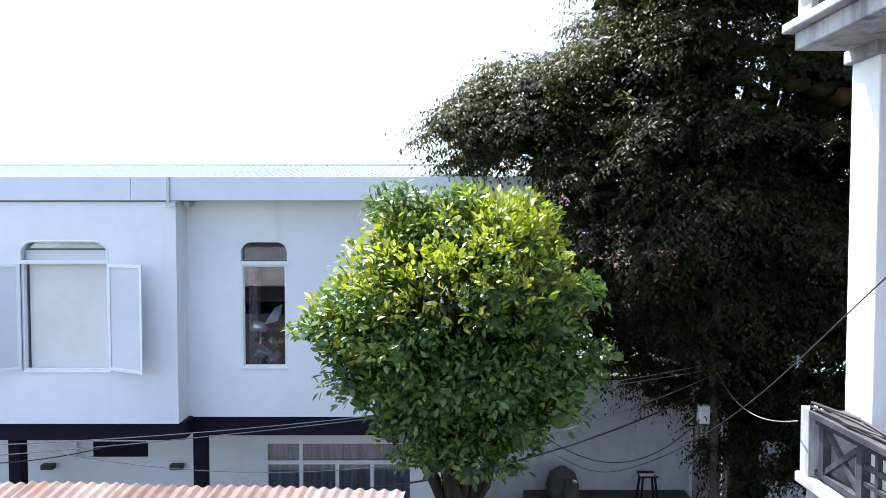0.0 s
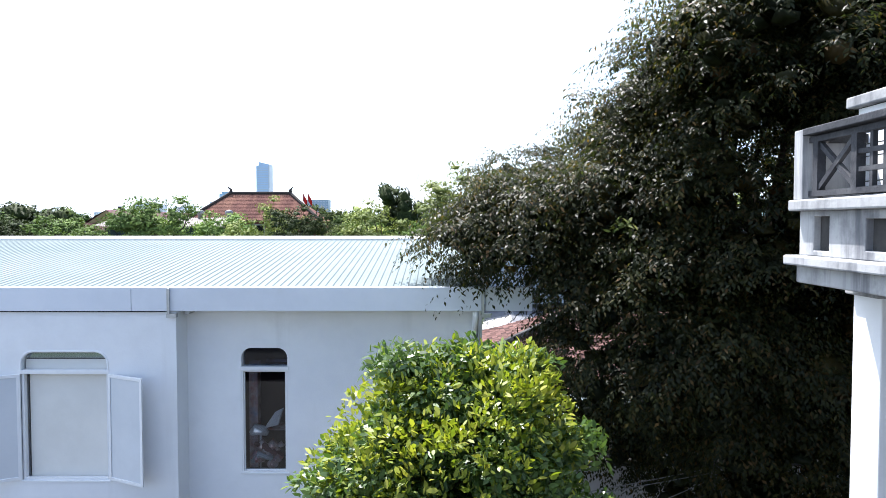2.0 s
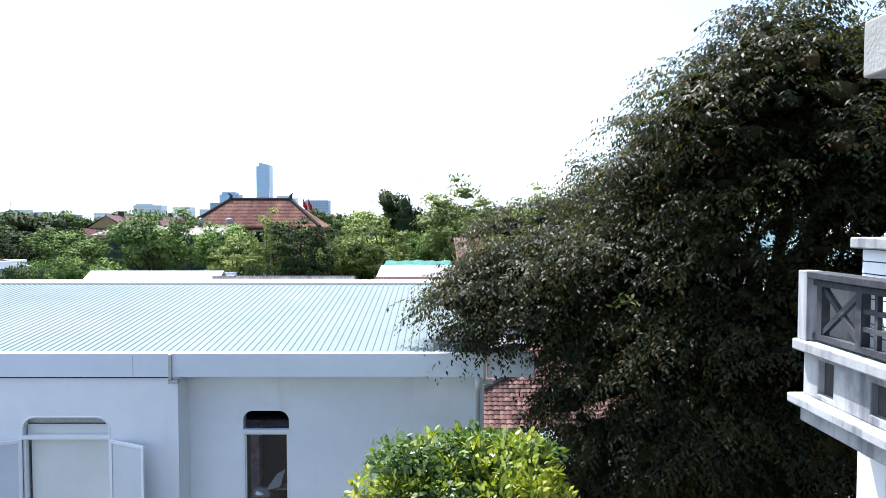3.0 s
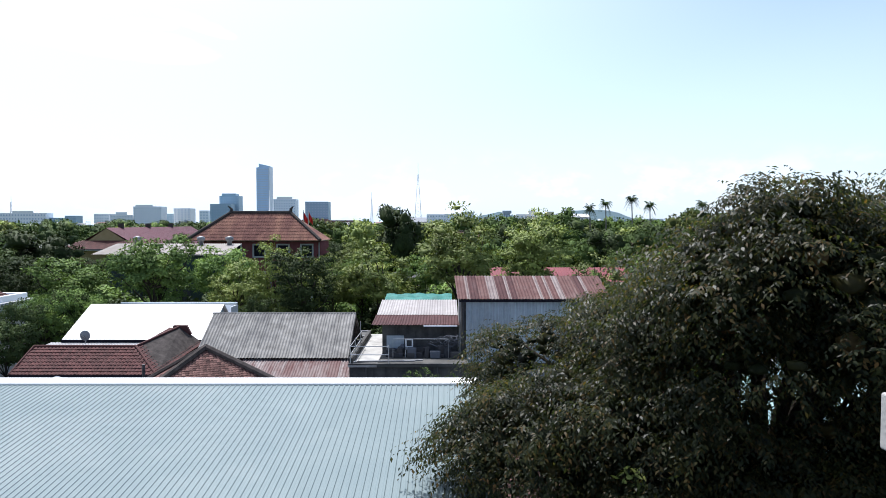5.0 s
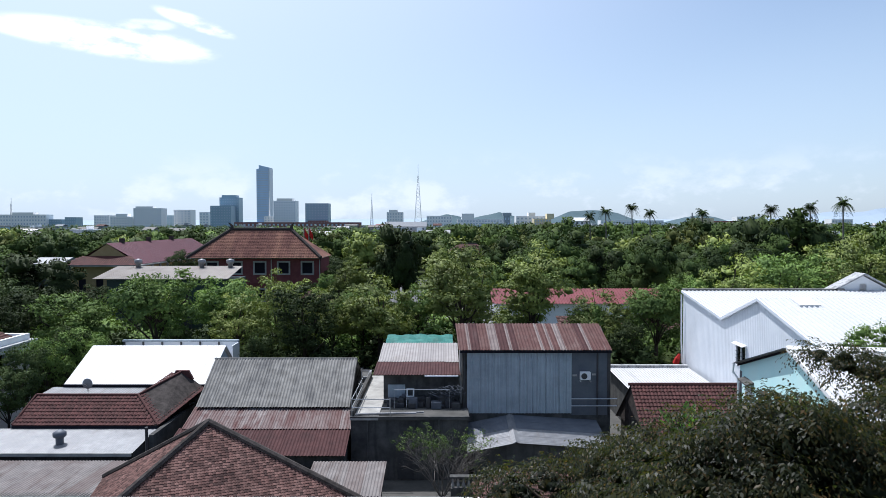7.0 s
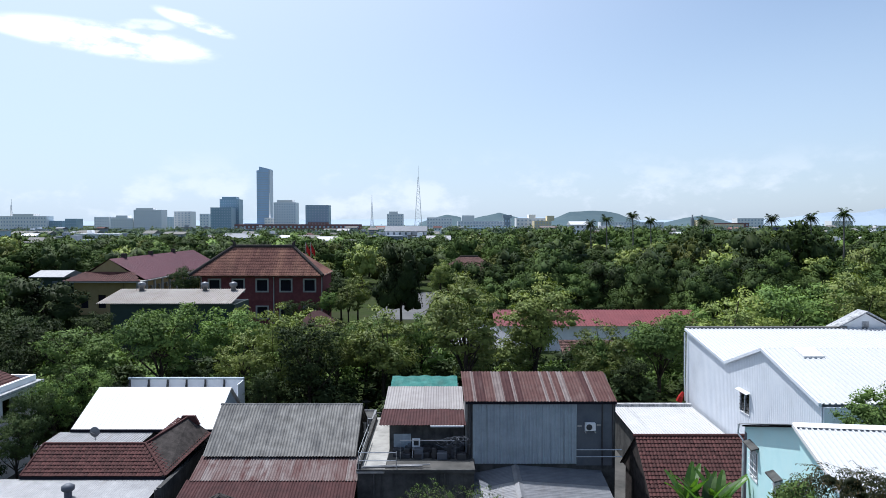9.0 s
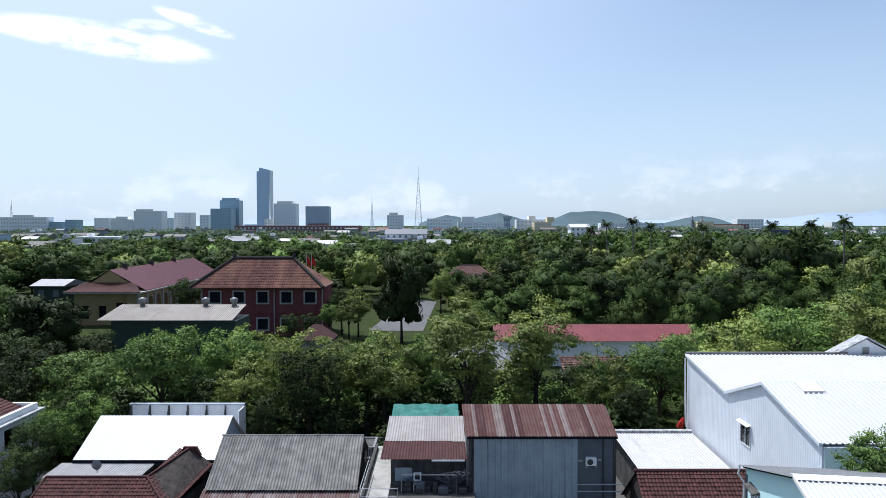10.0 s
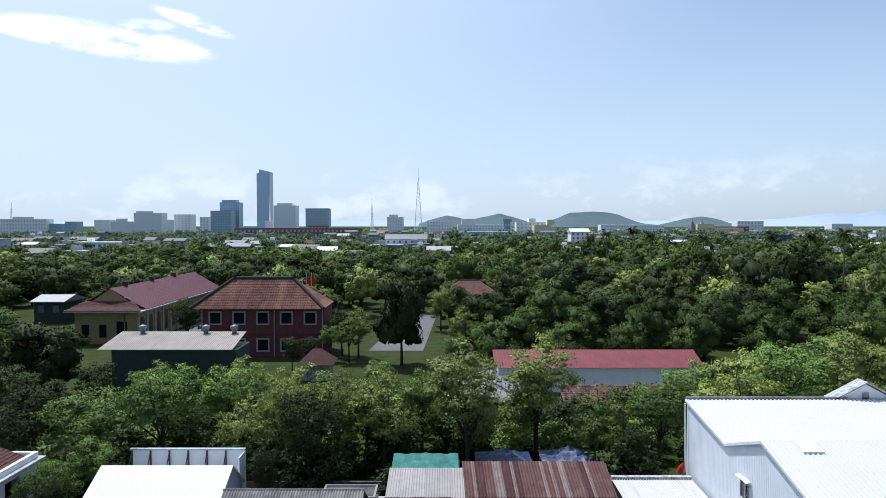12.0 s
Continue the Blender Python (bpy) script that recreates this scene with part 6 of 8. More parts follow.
te = thing("east_tile_house", (14, 37, 0), "low house with a steep brown tile roof", "house")
# wall and gable take the dark ridge tone
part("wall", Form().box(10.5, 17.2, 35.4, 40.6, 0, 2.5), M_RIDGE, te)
part("gable", Form().extrude([(10.4, 35.0, 2.3), (10.4, 38.0, 4.75), (10.4, 41.0, 2.3)], (0.18, 0, 0)), M_RIDGE, te, "dark grey gable")
part("roof_deck", Form().poly([(10.3, 34.8, 2.15), (17.5, 34.8, 2.15), (17.5, 38, 4.78), (10.3, 38, 4.78)]).poly([(10.3, 41.2, 2.15), (10.3, 38, 4.78), (17.5, 38, 4.78), (17.5, 41.2, 2.15)]), M_RIDGE, te)
tagged(part("roof_tiles", tile_face(Form(), (10.3, 34.8, 2.18), (17.5, 34.8, 2.18), (10.3, 38, 4.81), (17.5, 38, 4.81), 0.2, 0.24, 0.045, 0.045), M_TILEB, te, "brown clay tiles"), kind="stuff")
part("ridge", ridge_line(Form(), (10.2, 38, 4.85), (17.5, 38, 4.85), 0.09), M_TILEB, te)


def turquoise_house():
    h = thing("turquoise_house", (12.85, 25.5, 0), "pale turquoise house with a white sheet roof", "house")
    x, yf, yb = 12.85, 18.6, 31.86
    pitch_f, pitch_b, top = 0.23, 0.29, 9.18
    wins = ((27.0, 27.9, 5.0, 6.3), (29.9, 31.0, 5.2, 6.6))
    w = Form()
    wall_x(w, yf, yb, 0, 7.2, x, x + 0.22, [(a, b, c, d) for a, b, c, d in wins])
    w.extrude([(x, yf, 7.2), (x, yf, top - pitch_f * (25.5 - yf) - 0.1), (x, 25.5, top - 0.1), (x, yb, top - pitch_b * (yb - 25.5) - 0.1), (x, yb, 7.2)], (0.22, 0, 0))
    part("wall", w, M_TEAL, h)
    part("wall", Form().box(x + 0.22, 27, yb - 0.22, yb, 0, 7.2), M_TEAL, h)
    part("wall", Form().box(x + 0.22, 27, yf, yf + 0.2, 0, 7.2), M_TEAL, h)
    lo_f, lo_b = yf - 0.5, yb + 0.3
    zf, zb = top - pitch_f * (25.5 - lo_f), top - pitch_b * (lo_b - 25.5)
    part("roof", Form().sheet((x - 0.14, lo_f, zf), (x - 0.14, 25.5, top), (27, lo_f, zf), 0.2, 0.05, "rib"), M_WHITEROOF, h, "white ribbed sheet")
    part("back_roof", Form().sheet((x - 0.3, lo_b, zb), (x - 0.3, 25.5, top), (27, lo_b, zb), 0.2, 0.03, "rib"), M_GALVL, h, "grey zinc sheet with a worn edge")
    part("ridge_cap", Form().extrude([(x - 0.16, 25.2, top + 0.0), (x - 0.16, 25.5, top + 0.1), (x - 0.16, 25.85, top + 0.0), (x - 0.16, 25.5, top + 0.05)], (14.6, 0, 0)), M_CAP, h)
    # near-black strip gives the shade below the back roof's edge
    part("dark_trim", Form().extrude([(x - 0.04, lo_b, zb - 0.04), (x - 0.04, 25.9, top - 0.15), (x - 0.04, 25.9, top - 0.22), (x - 0.04, lo_b, zb - 0.12)], (0.06, 0, 0)), M_DARK, h, "dark strip painted for the shaded gap under the sheet")
    part("verge_trim", Form().extrude([(x - 0.2, lo_f, zf + 0.07), (x - 0.2, 25.5, top + 0.07), (x - 0.2, 25.5, top - 0.08), (x - 0.2, lo_f, zf - 0.08)], (0.06, 0, 0)), M_CAP, h)
    part("wall_stain", Form().box(x - 0.012, x - 0.002, yb - 0.34, yb, 0.2, 7.0), M_BLUEZINC, h, "dark grey-green corner strip")
    for y0, y1, z0, z1 in wins:
        win = part("window", wall_x(Form(), y0, y1, z0, z1, x - 0.03, x + 0.08, [(y0 + 0.06, (y0 + y1) / 2 - 0.03, z0 + 0.06, z1 - 0.06), ((y0 + y1) / 2 + 0.03, y1 - 0.06, z0 + 0.06, z1 - 0.06)]), M_FRAME, h, "white window behind steel bars")
        part("pane", Form().box(x + 0.12, x + 0.13, y0, y1, z0, z1), M_GLASSD, win)
        for k in range(1, 5):
            part("bar", Form().box(x - 0.1, x - 0.08, y0, y1, z0 + k * (z1 - z0) / 5, z0 + k * (z1 - z0) / 5 + 0.02), M_FRAME, win)
        part("canopy", Form().extrude([(x, y0 - 0.1, z1 + 0.2), (x - 0.32, y0 - 0.1, z1 + 0.1), (x - 0.32, y0 - 0.1, z1 + 0.16), (x, y0 - 0.1, z1 + 0.27)], (0, y1 - y0 + 0.2, 0)), M_CONC, h, "small stained concrete canopy")
    part("corner_pipe", Form().tube([(x - 0.25, yb + 0.1, 7.3), (x - 0.3, yb + 0.1, 6.9), (x - 0.1, yb - 0.1, 6.6), (x - 0.1, yb - 0.1, 0.2)], 0.05, 7), M_FRAME, h)
    h.rotation_euler = (0, 0, radians(-7.7))


turquoise_house()
gb = thing("white_gable_house", (32, 53, 0), "white house with a small gable window", "house")
part("wall", Form().extrude([(29.8, 52.4, 0), (29.8, 52.4, 8.6), (32.05, 52.4, 9.8), (34.3, 52.4, 8.6), (34.3, 52.4, 0)], (0, 1.0, 0)), M_WHITE, gb)
part("roof_slope", Form().extrude([(29.4, 52.1, 8.5), (29.4, 52.1, 8.62), (32.05, 52.1, 10.02), (32.05, 52.1, 9.9)], (0, 1.3, 0)), M_WHITE2, gb)
part("roof_slope", Form().extrude([(32.05, 52.1, 9.9), (32.05, 52.1, 10.02), (34.7, 52.1, 8.62), (34.7, 52.1, 8.5)], (0, 1.3, 0)), M_WHITE2, gb)
part("window", Form().box(31.8, 32.3, 52.35, 52.4, 8.5, 9.2), M_GLASSD, gb)
part("front_roof", Form().sheet((29.0, 50.2, 7.9), (29.0, 52.4, 8.45), (36, 50.2, 7.9), 0.2, 0.03), M_GALV, gb)
for cx, cy in ((4.4, 55.5), (9.8, 56.0)):
    t = thing("market_tent", (cx, cy, 0), "blue and pale tarpaulin tent roof", "tent", "tents behind the houses")
    cv, n_ = Form(), 8
    for i in range(n_):
        for j in range(n_):
            q = lambda a_, b_: (cx - 2.3 + 4.6 * a_ / n_, cy - 1.8 + 3.6 * b_ / n_, 2.85 + 0.95 * (1 - max(abs(2 * a_ / n_ - 1), abs(2 * b_ / n_ - 1))) ** 1.4 + 0.03 * math.sin(2.1 * a_ + 1.3 * b_))
            cv.poly([q(i, j), q(i + 1, j), q(i + 1, j + 1), q(i, j + 1)])
    part("canopy", cv, M_BLUET, t, "sagging navy canopy with pale creases")
    for sx in (-2.1, 2.1):
        for sy in (-1.7, 1.7):
            part("pole", Form().tube([(cx + sx, cy + sy, 0), (cx + sx, cy + sy, 2.95)], 0.04, 6), M_STEEL, t)


# ---- the brick house and the school behind the trees ----
def brick_house():
    h = thing("brick_house", (-30.7, 120, 0), "two-storey dark red brick house with a hip roof", "house")
    x0, x1, y0, y1 = -40.8, -20.4, 113.2, 121
    wins = [(-39.4 + i * 3.95, -37.5 + i * 3.95) for i in range(5)]
    holes = [(a, b, 5.4, 7.4) for a, b in wins] + [(a, b, 0.9, 2.9) for a, b in wins]
    w = Form()
    wall_y(w, x0, x1, 0, 7.9, y0, y0 + 0.4, holes)
    part("wall", w, M_BRICK, h)
    part("wall", Form().box(x0, x0 + 0.4, y0 + 0.4, y1, 0, 7.9).box(x1 - 0.4, x1, y0 + 0.4, y1, 0, 7.9).box(x0, x1, y1, y1 + 0.4, 0, 7.9), M_BRICK, h)
    part("string_course", Form().box(x0 - 0.1, x1 + 0.1, y0 - 0.12, y0, 3.7, 3.95), M_BRICK, h)
    part("cornice", Form().box(x0 - 0.9, x1 + 0.1, y0 - 0.9, y1 + 1, 8.0, 8.2), M_CONCL, h)
    for a, b, za, zb in holes:
        win = part("window", bar_frame(Form(), a - 0.15, b + 0.15, za - 0.15, zb + 0.15, y0 - 0.1, y0 + 0.05, 0.25), M_CONCL, h, "pale surround with dark shutters")
        part("pane", Form().box(a, b, y0 + 0.2, y0 + 0.25, za, zb), M_DARK, win)
    for x in (x0 + 0.2, -28.6, x1 - 0.2):
        part("drain_pipe", Form().tube([(x, y0 - 0.15, 0), (x, y0 - 0.15, 7.8)], 0.1, 6), M_CONCL, h)
    e = [(-42.2, 111.9, 8.1), (-20.2, 111.9, 8.1), (-20.2, 122.6, 8.1), (-42.2, 122.6, 8.1)]
    rl, rr = (-36.4, 117.2, 12.7), (-26.2, 117.2, 12.7)
    part("roof", Form().poly([e[0], e[1], rr, rl]).poly([e[1], e[2], rr]).poly([e[2], e[3], rl, rr]).poly([e[3], e[0], rl]), M_BTILE, h, "weathered brown-red tiles")
    tagged(part("roof_tiles", tile_face(Form(), e[0], e[1], rl, rr, 0.4, 0.36, 0.05, 0.05), M_BTILE, h), kind="stuff")
    for a, b in ((rl, rr), (e[0], rl), (e[1], rr)):
        part("ridge", ridge_line(Form(), (a[0], a[1], a[2] + 0.1), (b[0], b[1], b[2] + 0.1), 0.28), M_RIDGE, h, "dark mortared ridge")
    for q in (rl, rr):
        part("ridge_finial", Form().tube([(q[0], q[1], q[2]), (q[0] + 0.1, q[1], q[2] + 0.7), (q[0] + (0.5 if q is rr else -0.5), q[1], q[2] + 1.2)], [0.4, 0.25, 0.1], 6), M_RIDGE, h)
    part("side_porch", Form().box(x1, x1 + 1.4, 115, 121, 3.6, 3.9), M_CONCL, h)


brick_house()
for k_, fx in enumerate((-25.4, -24.5)):
    fl = thing("red_flag", (fx, 124, 0), "red flag on a pole behind the roof ridge", "flag", "flags by the brick house")
    part("pole", Form().tube([(fx, 124, 0), (fx, 124, 13.3)], 0.07, 6), M_STEEL, fl)
    fg = Form()
    for i in range(8):
        f = lambda k: (fx + 0.1 * k, 124 + 0.12 * math.sin(k * 1.3))
        (xa, ya), (xb, yb) = f(i), f(i + 1)
        fg.poly([(xa, ya, 11.7 - 0.14 * i), (xb, yb, 11.7 - 0.14 * (i + 1)), (xb, yb, 13.2 - 0.2 * (i + 1)), (xa, ya, 13.2 - 0.2 * i)])
    part("cloth", fg, M_RED, fl)

gs = thing("green_shed", (-33, 83, 0), "long dark green shed with a warm grey sheet roof", "shed")
part("wall", Form().box(-40.0, -25.2, 80.8, 86.6, 0, 7.1), M_GREENWALL, gs)
part("door", Form().box(-34, -30, 80.74, 80.8, 0, 5.2), M_BLACK, gs)
for i in range(15):
    a = -41.3 + i * 1.06
    part("roof_sheet", Form().sheet((a, 80.0, 7.3), (a - 0.3, 87.0, 8.35), (a + 1.08, 80.0, 7.3), 0.28, 0.05, "rib"), M_GREYROOF, gs)
for x in (-38.6, -30.6, -27.0):
    vt = part("roof_vent", Form().tube([(x, 86.2, 8.2), (x, 86.2, 8.7), (x, 86.2, 8.8), (x, 86.2, 9.2), (x, 86.2, 9.35)], [0.3, 0.3, 0.48, 0.48, 0.1], 12), M_GALVL, gs, smooth=True)


def school():
    h = thing("school_building", (-62, 140, 0), "long yellow school with arches and a dark red sheet roof", "school")
    xa, xb, y0, y1 = -68.0, -56.4, 124.5, 168
    n = 12
    step = (y1 - y0) / n
    holes = [(y0 + i * step + 0.7, y0 + (i + 1) * step - 0.7, 0.9, 4.9) for i in range(n)]
    w = Form()
    wall_x(w, y0, y1, 0, 6.4, xb - 0.3, xb, holes)
    part("arcade_wall", w, M_YELLOW, h)
    part("inner_wall", Form().box(xb - 2.6, xb - 2.4, y0, y1, 0, 6.4), M_YELLOW, h)
    for i in range(n + 1):
        part("pilaster", Form().box(xb - 0.05, xb + 0.25, y0 + i * step - 0.3, y0 + i * step + 0.3, 0, 6.4), M_CONCL, h)
    for a, b, za, zb in holes:
        part("arch", arch_fill_x(Form(), a, b, zb, 0.9, xb - 0.32, xb + 0.03), M_CONCL, h)
    w = Form()
    fh = [(-66.8, -65.4, 1.2, 3.6), (-63.6, -62.2, 1.2, 3.6), (-60.4, -58.4, 0.3, 4.2)]
    wall_y(w, xa, xb - 0.3, 0, 6.4, y0, y0 + 0.3, fh)
    part("front_wall", w, M_YELLOW, h)
    for a, b, za, zb in fh:
        part("window", Form().box(a, b, y0 + 0.2, y0 + 0.25, za, zb), M_DARK, h)
    part("back_wall", Form().box(xa, xb, y1, y1 + 0.3, 0, 6.4).box(xa, xa + 0.3, y0 + 0.3, y1, 0, 6.4), M_YELLOW, h)
    part("roof", Form().sheet((xb + 0.9, y0 + 1.5, 6.3), (-62.2, y0 + 1.5, 10.1), (xb + 0.9, y1 + 0.6, 6.3), 0.5, 0.05, "rib"), M_PURPLE, h, "dark red ribbed sheet")
    part("roof", Form().sheet((xa - 0.9, y0 + 1.5, 6.3), (-62.2, y0 + 1.5, 10.1), (xa - 0.9, y1 + 0.6, 6.3), 0.5, 0.05, "rib"), M_PURPLE, h)
    part("gable", Form().extrude([(-66.0, y0 + 1.6, 7.5), (-62.2, y0 + 1.6, 10.0), (-58.4, y0 + 1.6, 7.5)], (0, 0.3, 0)), M_YELLOW, h)
    part("front_skirt_roof", Form().poly([(xa - 1.2, y0 - 1.6, 6.2), (xb + 1.2, y0 - 1.6, 6.2), (-57.6, y0 + 1.55, 7.7), (-66.8, y0 + 1.55, 7.7)]), M_RIDGE, h)
    tagged(part("skirt_tiles", tile_face(Form(), (xa - 1.2, y0 - 1.6, 6.22), (xb + 1.2, y0 - 1.6, 6.22), (-66.8, y0 + 1.55, 7.72), (-57.6, y0 + 1.55, 7.72), 0.4, 0.4, 0.06, 0.06), M_TILEB, h, "brown tile skirt roof"), kind="stuff")
    part("eave", Form().box(xa - 1.2, xb + 1.2, y0 - 1.6, y1 + 0.6, 6.0, 6.2), M_CONCL, h)
    for y in (132, 144, 156):
        part("ridge_vent", Form().box(-62.6, -61.8, y - 0.4, y + 0.4, 10.0, 10.9), M_RIDGE, h)


def arch_fill_x(form, y0, y1, z, r, x0, x1):
    n = len(form.v)
    arch_fill(form, y0, y1, z, r, x0, x1)
    form.v[n:] = [(y, x, zz) for x, y, zz in form.v[n:]]
    return form


school()

rr_ = thing("red_roof_hall", (21, 92, 0), "long white hall with a faded red sheet roof", "hall")
part("wall", Form().box(6.8, 33.0, 89.0, 96.6, 0, 3.5), M_WHITE, rr_, "pale rendered wall")
part("roof", Form().sheet((6.2, 88.2, 3.4), (6.2, 92.7, 4.95), (33.6, 88.2, 3.4), 0.4, 0.05, "rib"), M_REDROOF, rr_, "faded red ribbed sheet")
part("roof", Form().sheet((6.2, 97.2, 3.4), (6.2, 92.7, 4.95), (33.6, 97.2, 3.4), 0.4, 0.05, "rib"), M_REDROOF, rr_)
part("porch_deck", Form().poly([(13.4, 78, 1.4), (33, 78, 1.4), (33, 82, 2.6), (13.4, 82, 2.6)]), M_RIDGE, rr_)
tagged(part("porch_tiles", tile_face(Form(), (13.4, 78, 1.45), (33, 78, 1.45), (13.4, 82, 2.65), (33, 82, 2.65), 0.35, 0.4, 0.06, 0.06), M_TILE, rr_, "old red tiles"), kind="stuff")
part("porch_wall", Form().box(13.7, 32.7, 78.8, 79.0, 0, 1.6), M_WHITE2, rr_)
part("porch_wall", Form().box(13.7, 32.7, 81.8, 82.0, 0, 2.5), M_WHITE2, rr_)

gg = thing("grey_hip_hall", (4.4, 79, 0), "hall with a pale grey hipped sheet roof", "hall")
part("wall", Form().box(0.4, 8.2, 76.5, 84, 0, 2.4), M_CONC, gg)
gq = [(-0.4, 75.8, 2.2), (9.0, 75.8, 2.2), (9.0, 84.8, 2.2), (-0.4, 84.8, 2.2), (3.6, 79.0, 4.7), (5.0, 81.6, 4.7)]
part("roof", Form().poly([gq[0], gq[1], gq[4]]).poly([gq[1], gq[2], gq[5], gq[4]]).poly([gq[2], gq[3], gq[5]]).poly([gq[3], gq[0], gq[4], gq[5]]), M_GALVL, gg, "pale grey sheet")
for a, b in ((gq[0], gq[4]), (gq[1], gq[4]), (gq[4], gq[5])):
    part("hip_cap", ridge_line(Form(), a, b, 0.1), M_GALVL, gg)
pk = thing("kiosk", (-18.5, 97, 0), "small kiosk with a rusty hip roof", "kiosk")
part("wall", Form().box(-20.5, -16.5, 95.6, 98.4, 0, 2.7), M_WHITE2, pk)
kq = [(-21.1, 94.6, 2.4), (-15.9, 94.6, 2.4), (-15.9, 99.4, 2.4), (-21.1, 99.4, 2.4), (-19.1, 97, 4.3), (-17.9, 97, 4.3)]
part("roof", Form().poly([kq[0], kq[1], kq[5], kq[4]]).poly([kq[1], kq[2], kq[5]]).poly([kq[3], kq[0], kq[4]]).poly([kq[2], kq[3], kq[4], kq[5]]), M_RUST, pk, "rusty red sheet")

rt2 = thing("round_table", (-7.3, 60, 0), "dark round table in a back yard", "table")
part("tabletop", Form().tube([(-7.3, 60, 0.98), (-7.3, 60, 1.04)], 0.6, 18), M_BLACK, rt2)
part("leg", Form().tube([(-7.3, 60, 0), (-7.3, 60, 0.98)], [0.2, 0.08], 8), M_BLACK, rt2)
bc = thing("back_canopy", (-7.2, 47.6, 0), "low canopy with a white frame behind a roof", "canopy")
part("sheet", Form().box(-8.95, -5.35, 46.75, 48.75, 3.18, 3.22), M_CONC, bc)
for x0, x1, y0, y1 in ((-9.05, -8.9, 46.6, 48.9), (-5.4, -5.25, 46.6, 48.9), (-8.9, -5.4, 46.6, 46.75), (-8.9, -5.4, 48.75, 48.9)):
    part("frame_bar", Form().box(x0, x1, y0, y1, 3.16, 3.3), M_GALVL, bc)
for x in (-9.0, -5.3):
    for y in (46.68, 48.82):
        part("post", Form().tube([(x, y, 0), (x, y, 3.16)], 0.05, 6), M_STEEL, bc)

yh = thing("yellow_house", (5.5, 157, 0), "yellow house with a brown tile roof among trees", "house")
part("wall", Form().box(0.5, 10.5, 153.2, 161, 0, 6.4), M_YELLOW, yh)
# solid dark box stands for the shade inside an open porch
part("verandah", Form().box(0.5, 10.5, 152.6, 153.2, 0, 2.6), M_DARK, yh)
yq = [(-0.6, 151.8, 6.2), (11.6, 151.8, 6.2), (11.6, 162, 6.2), (-0.6, 162, 6.2), (3.4, 157, 9.1), (7.6, 157, 9.1)]
part("roof", Form().poly([yq[0], yq[1], yq[5], yq[4]]).poly([yq[1], yq[2], yq[5]]).poly([yq[2], yq[3], yq[4], yq[5]]).poly([yq[3], yq[0], yq[4]]), M_TILE, yh, "brown-red tiles")
part("ridge", ridge_line(Form(), yq[4], yq[5], 0.2), M_RIDGE, yh)
for x in (2.0, 5.0, 8.2):
    part("window", Form().box(x, x + 1.3, 153.1, 153.2, 3.6, 5.4), M_DARK, yh)
bh = thing("blue_roof_house", (62, 166, 0), "small house with a pale blue sheet roof among trees", "house")
part("wall", Form().box(59.8, 64.2, 164.5, 169, 0, 3.6), M_CONCL, bh)
part("roof", Form().sheet((59.4, 163.6, 3.4), (59.4, 167, 4.9), (64.6, 163.6, 3.4), 0.4, 0.05, "rib"), M_ROOFBLUE, bh)
part("roof", Form().sheet((59.4, 170, 3.4), (59.4, 167, 4.9), (64.6, 170, 3.4), 0.4, 0.05, "rib"), M_RUST, bh)

solid("yard_road", Form().extrude([(-13.5, 118, 0.0), (-4.0, 118, 0.0), (-2.0, 165, 0.0), (-9.5, 165, 0.0)], (0, 0, 0.05)), M_ROAD, "grey paved school yard road", "road", kind="structure")
solid("yard_road_west", Form().extrude([(-55.0, 121, 0.0), (-43.5, 121, 0.0), (-43.5, 165, 0.0), (-55.0, 165, 0.0)], (0, 0, 0.05)), M_ROAD, "grey paved yard beside the school", "road", kind="structure")
solid("boundary_wall", Form().box(-29, 18, 53.0, 53.25, 0, 1.9), M_CONC, "dark stained boundary wall behind the houses", "wall", kind="structure")
fe = thing("spike_fence", (-10, 50.5, 0), "pale picket fence along a yard", "fence")
for i in range(26):
    x = -15 + i * 0.36
    part("picket", Form().extrude([(x, 50.5, 0.9), (x + 0.12, 50.5, 0.9), (x + 0.12, 50.5, 2.1), (x + 0.06, 50.5, 2.3), (x, 50.5, 2.1)], (0, 0.05, 0)), M_CONCL, fe)
part("rail", Form().box(-15.1, -5.8, 50.56, 50.62, 1.1, 1.2).box(-15.1, -5.8, 50.56, 50.62, 1.8, 1.9), M_CONCL, fe)
part("base_wall", Form().box(-15.1, -5.8, 50.4, 50.7, 0, 0.9), M_CONC, fe)

# ---- trees close by ----
rng = np.random.default_rng(11)
crown_blobs = [(0.12, 7.6, 5.0, 1.16, 1.2, 1.0), (-0.72, 7.5, 4.85, 0.55, 0.8, 0.45), (0.92, 7.5, 4.75, 0.5, 0.8, 0.7), (0.4, 7.6, 4.15, 1.05, 1.05, 0.7), (0.12, 7.5, 3.65, 0.75, 0.8, 0.45), (-0.26, 7.6, 5.62, 0.36, 0.65, 0.4), (0.6, 7.5, 5.66, 0.5, 0.6, 0.42), (1.0, 7.5, 4.2, 0.5, 0.7, 0.45), (-0.3, 7.5, 4.3, 0.7, 0.8, 0.5), (-0.42, 7.5, 6.12, 0.18, 0.3, 0.14), (0.1, 7.5, 6.16, 0.16, 0.3, 0.12), (0.95, 7.5, 6.02, 0.2, 0.3, 0.16), (-1.3, 7.45, 4.75, 0.18, 0.3, 0.12), (1.55, 7.45, 4.35, 0.2, 0.3, 0.16), (-0.9, 7.45, 5.45, 0.18, 0.3, 0.16), (1.4, 7.45, 5.25, 0.2, 0.3, 0.16)]
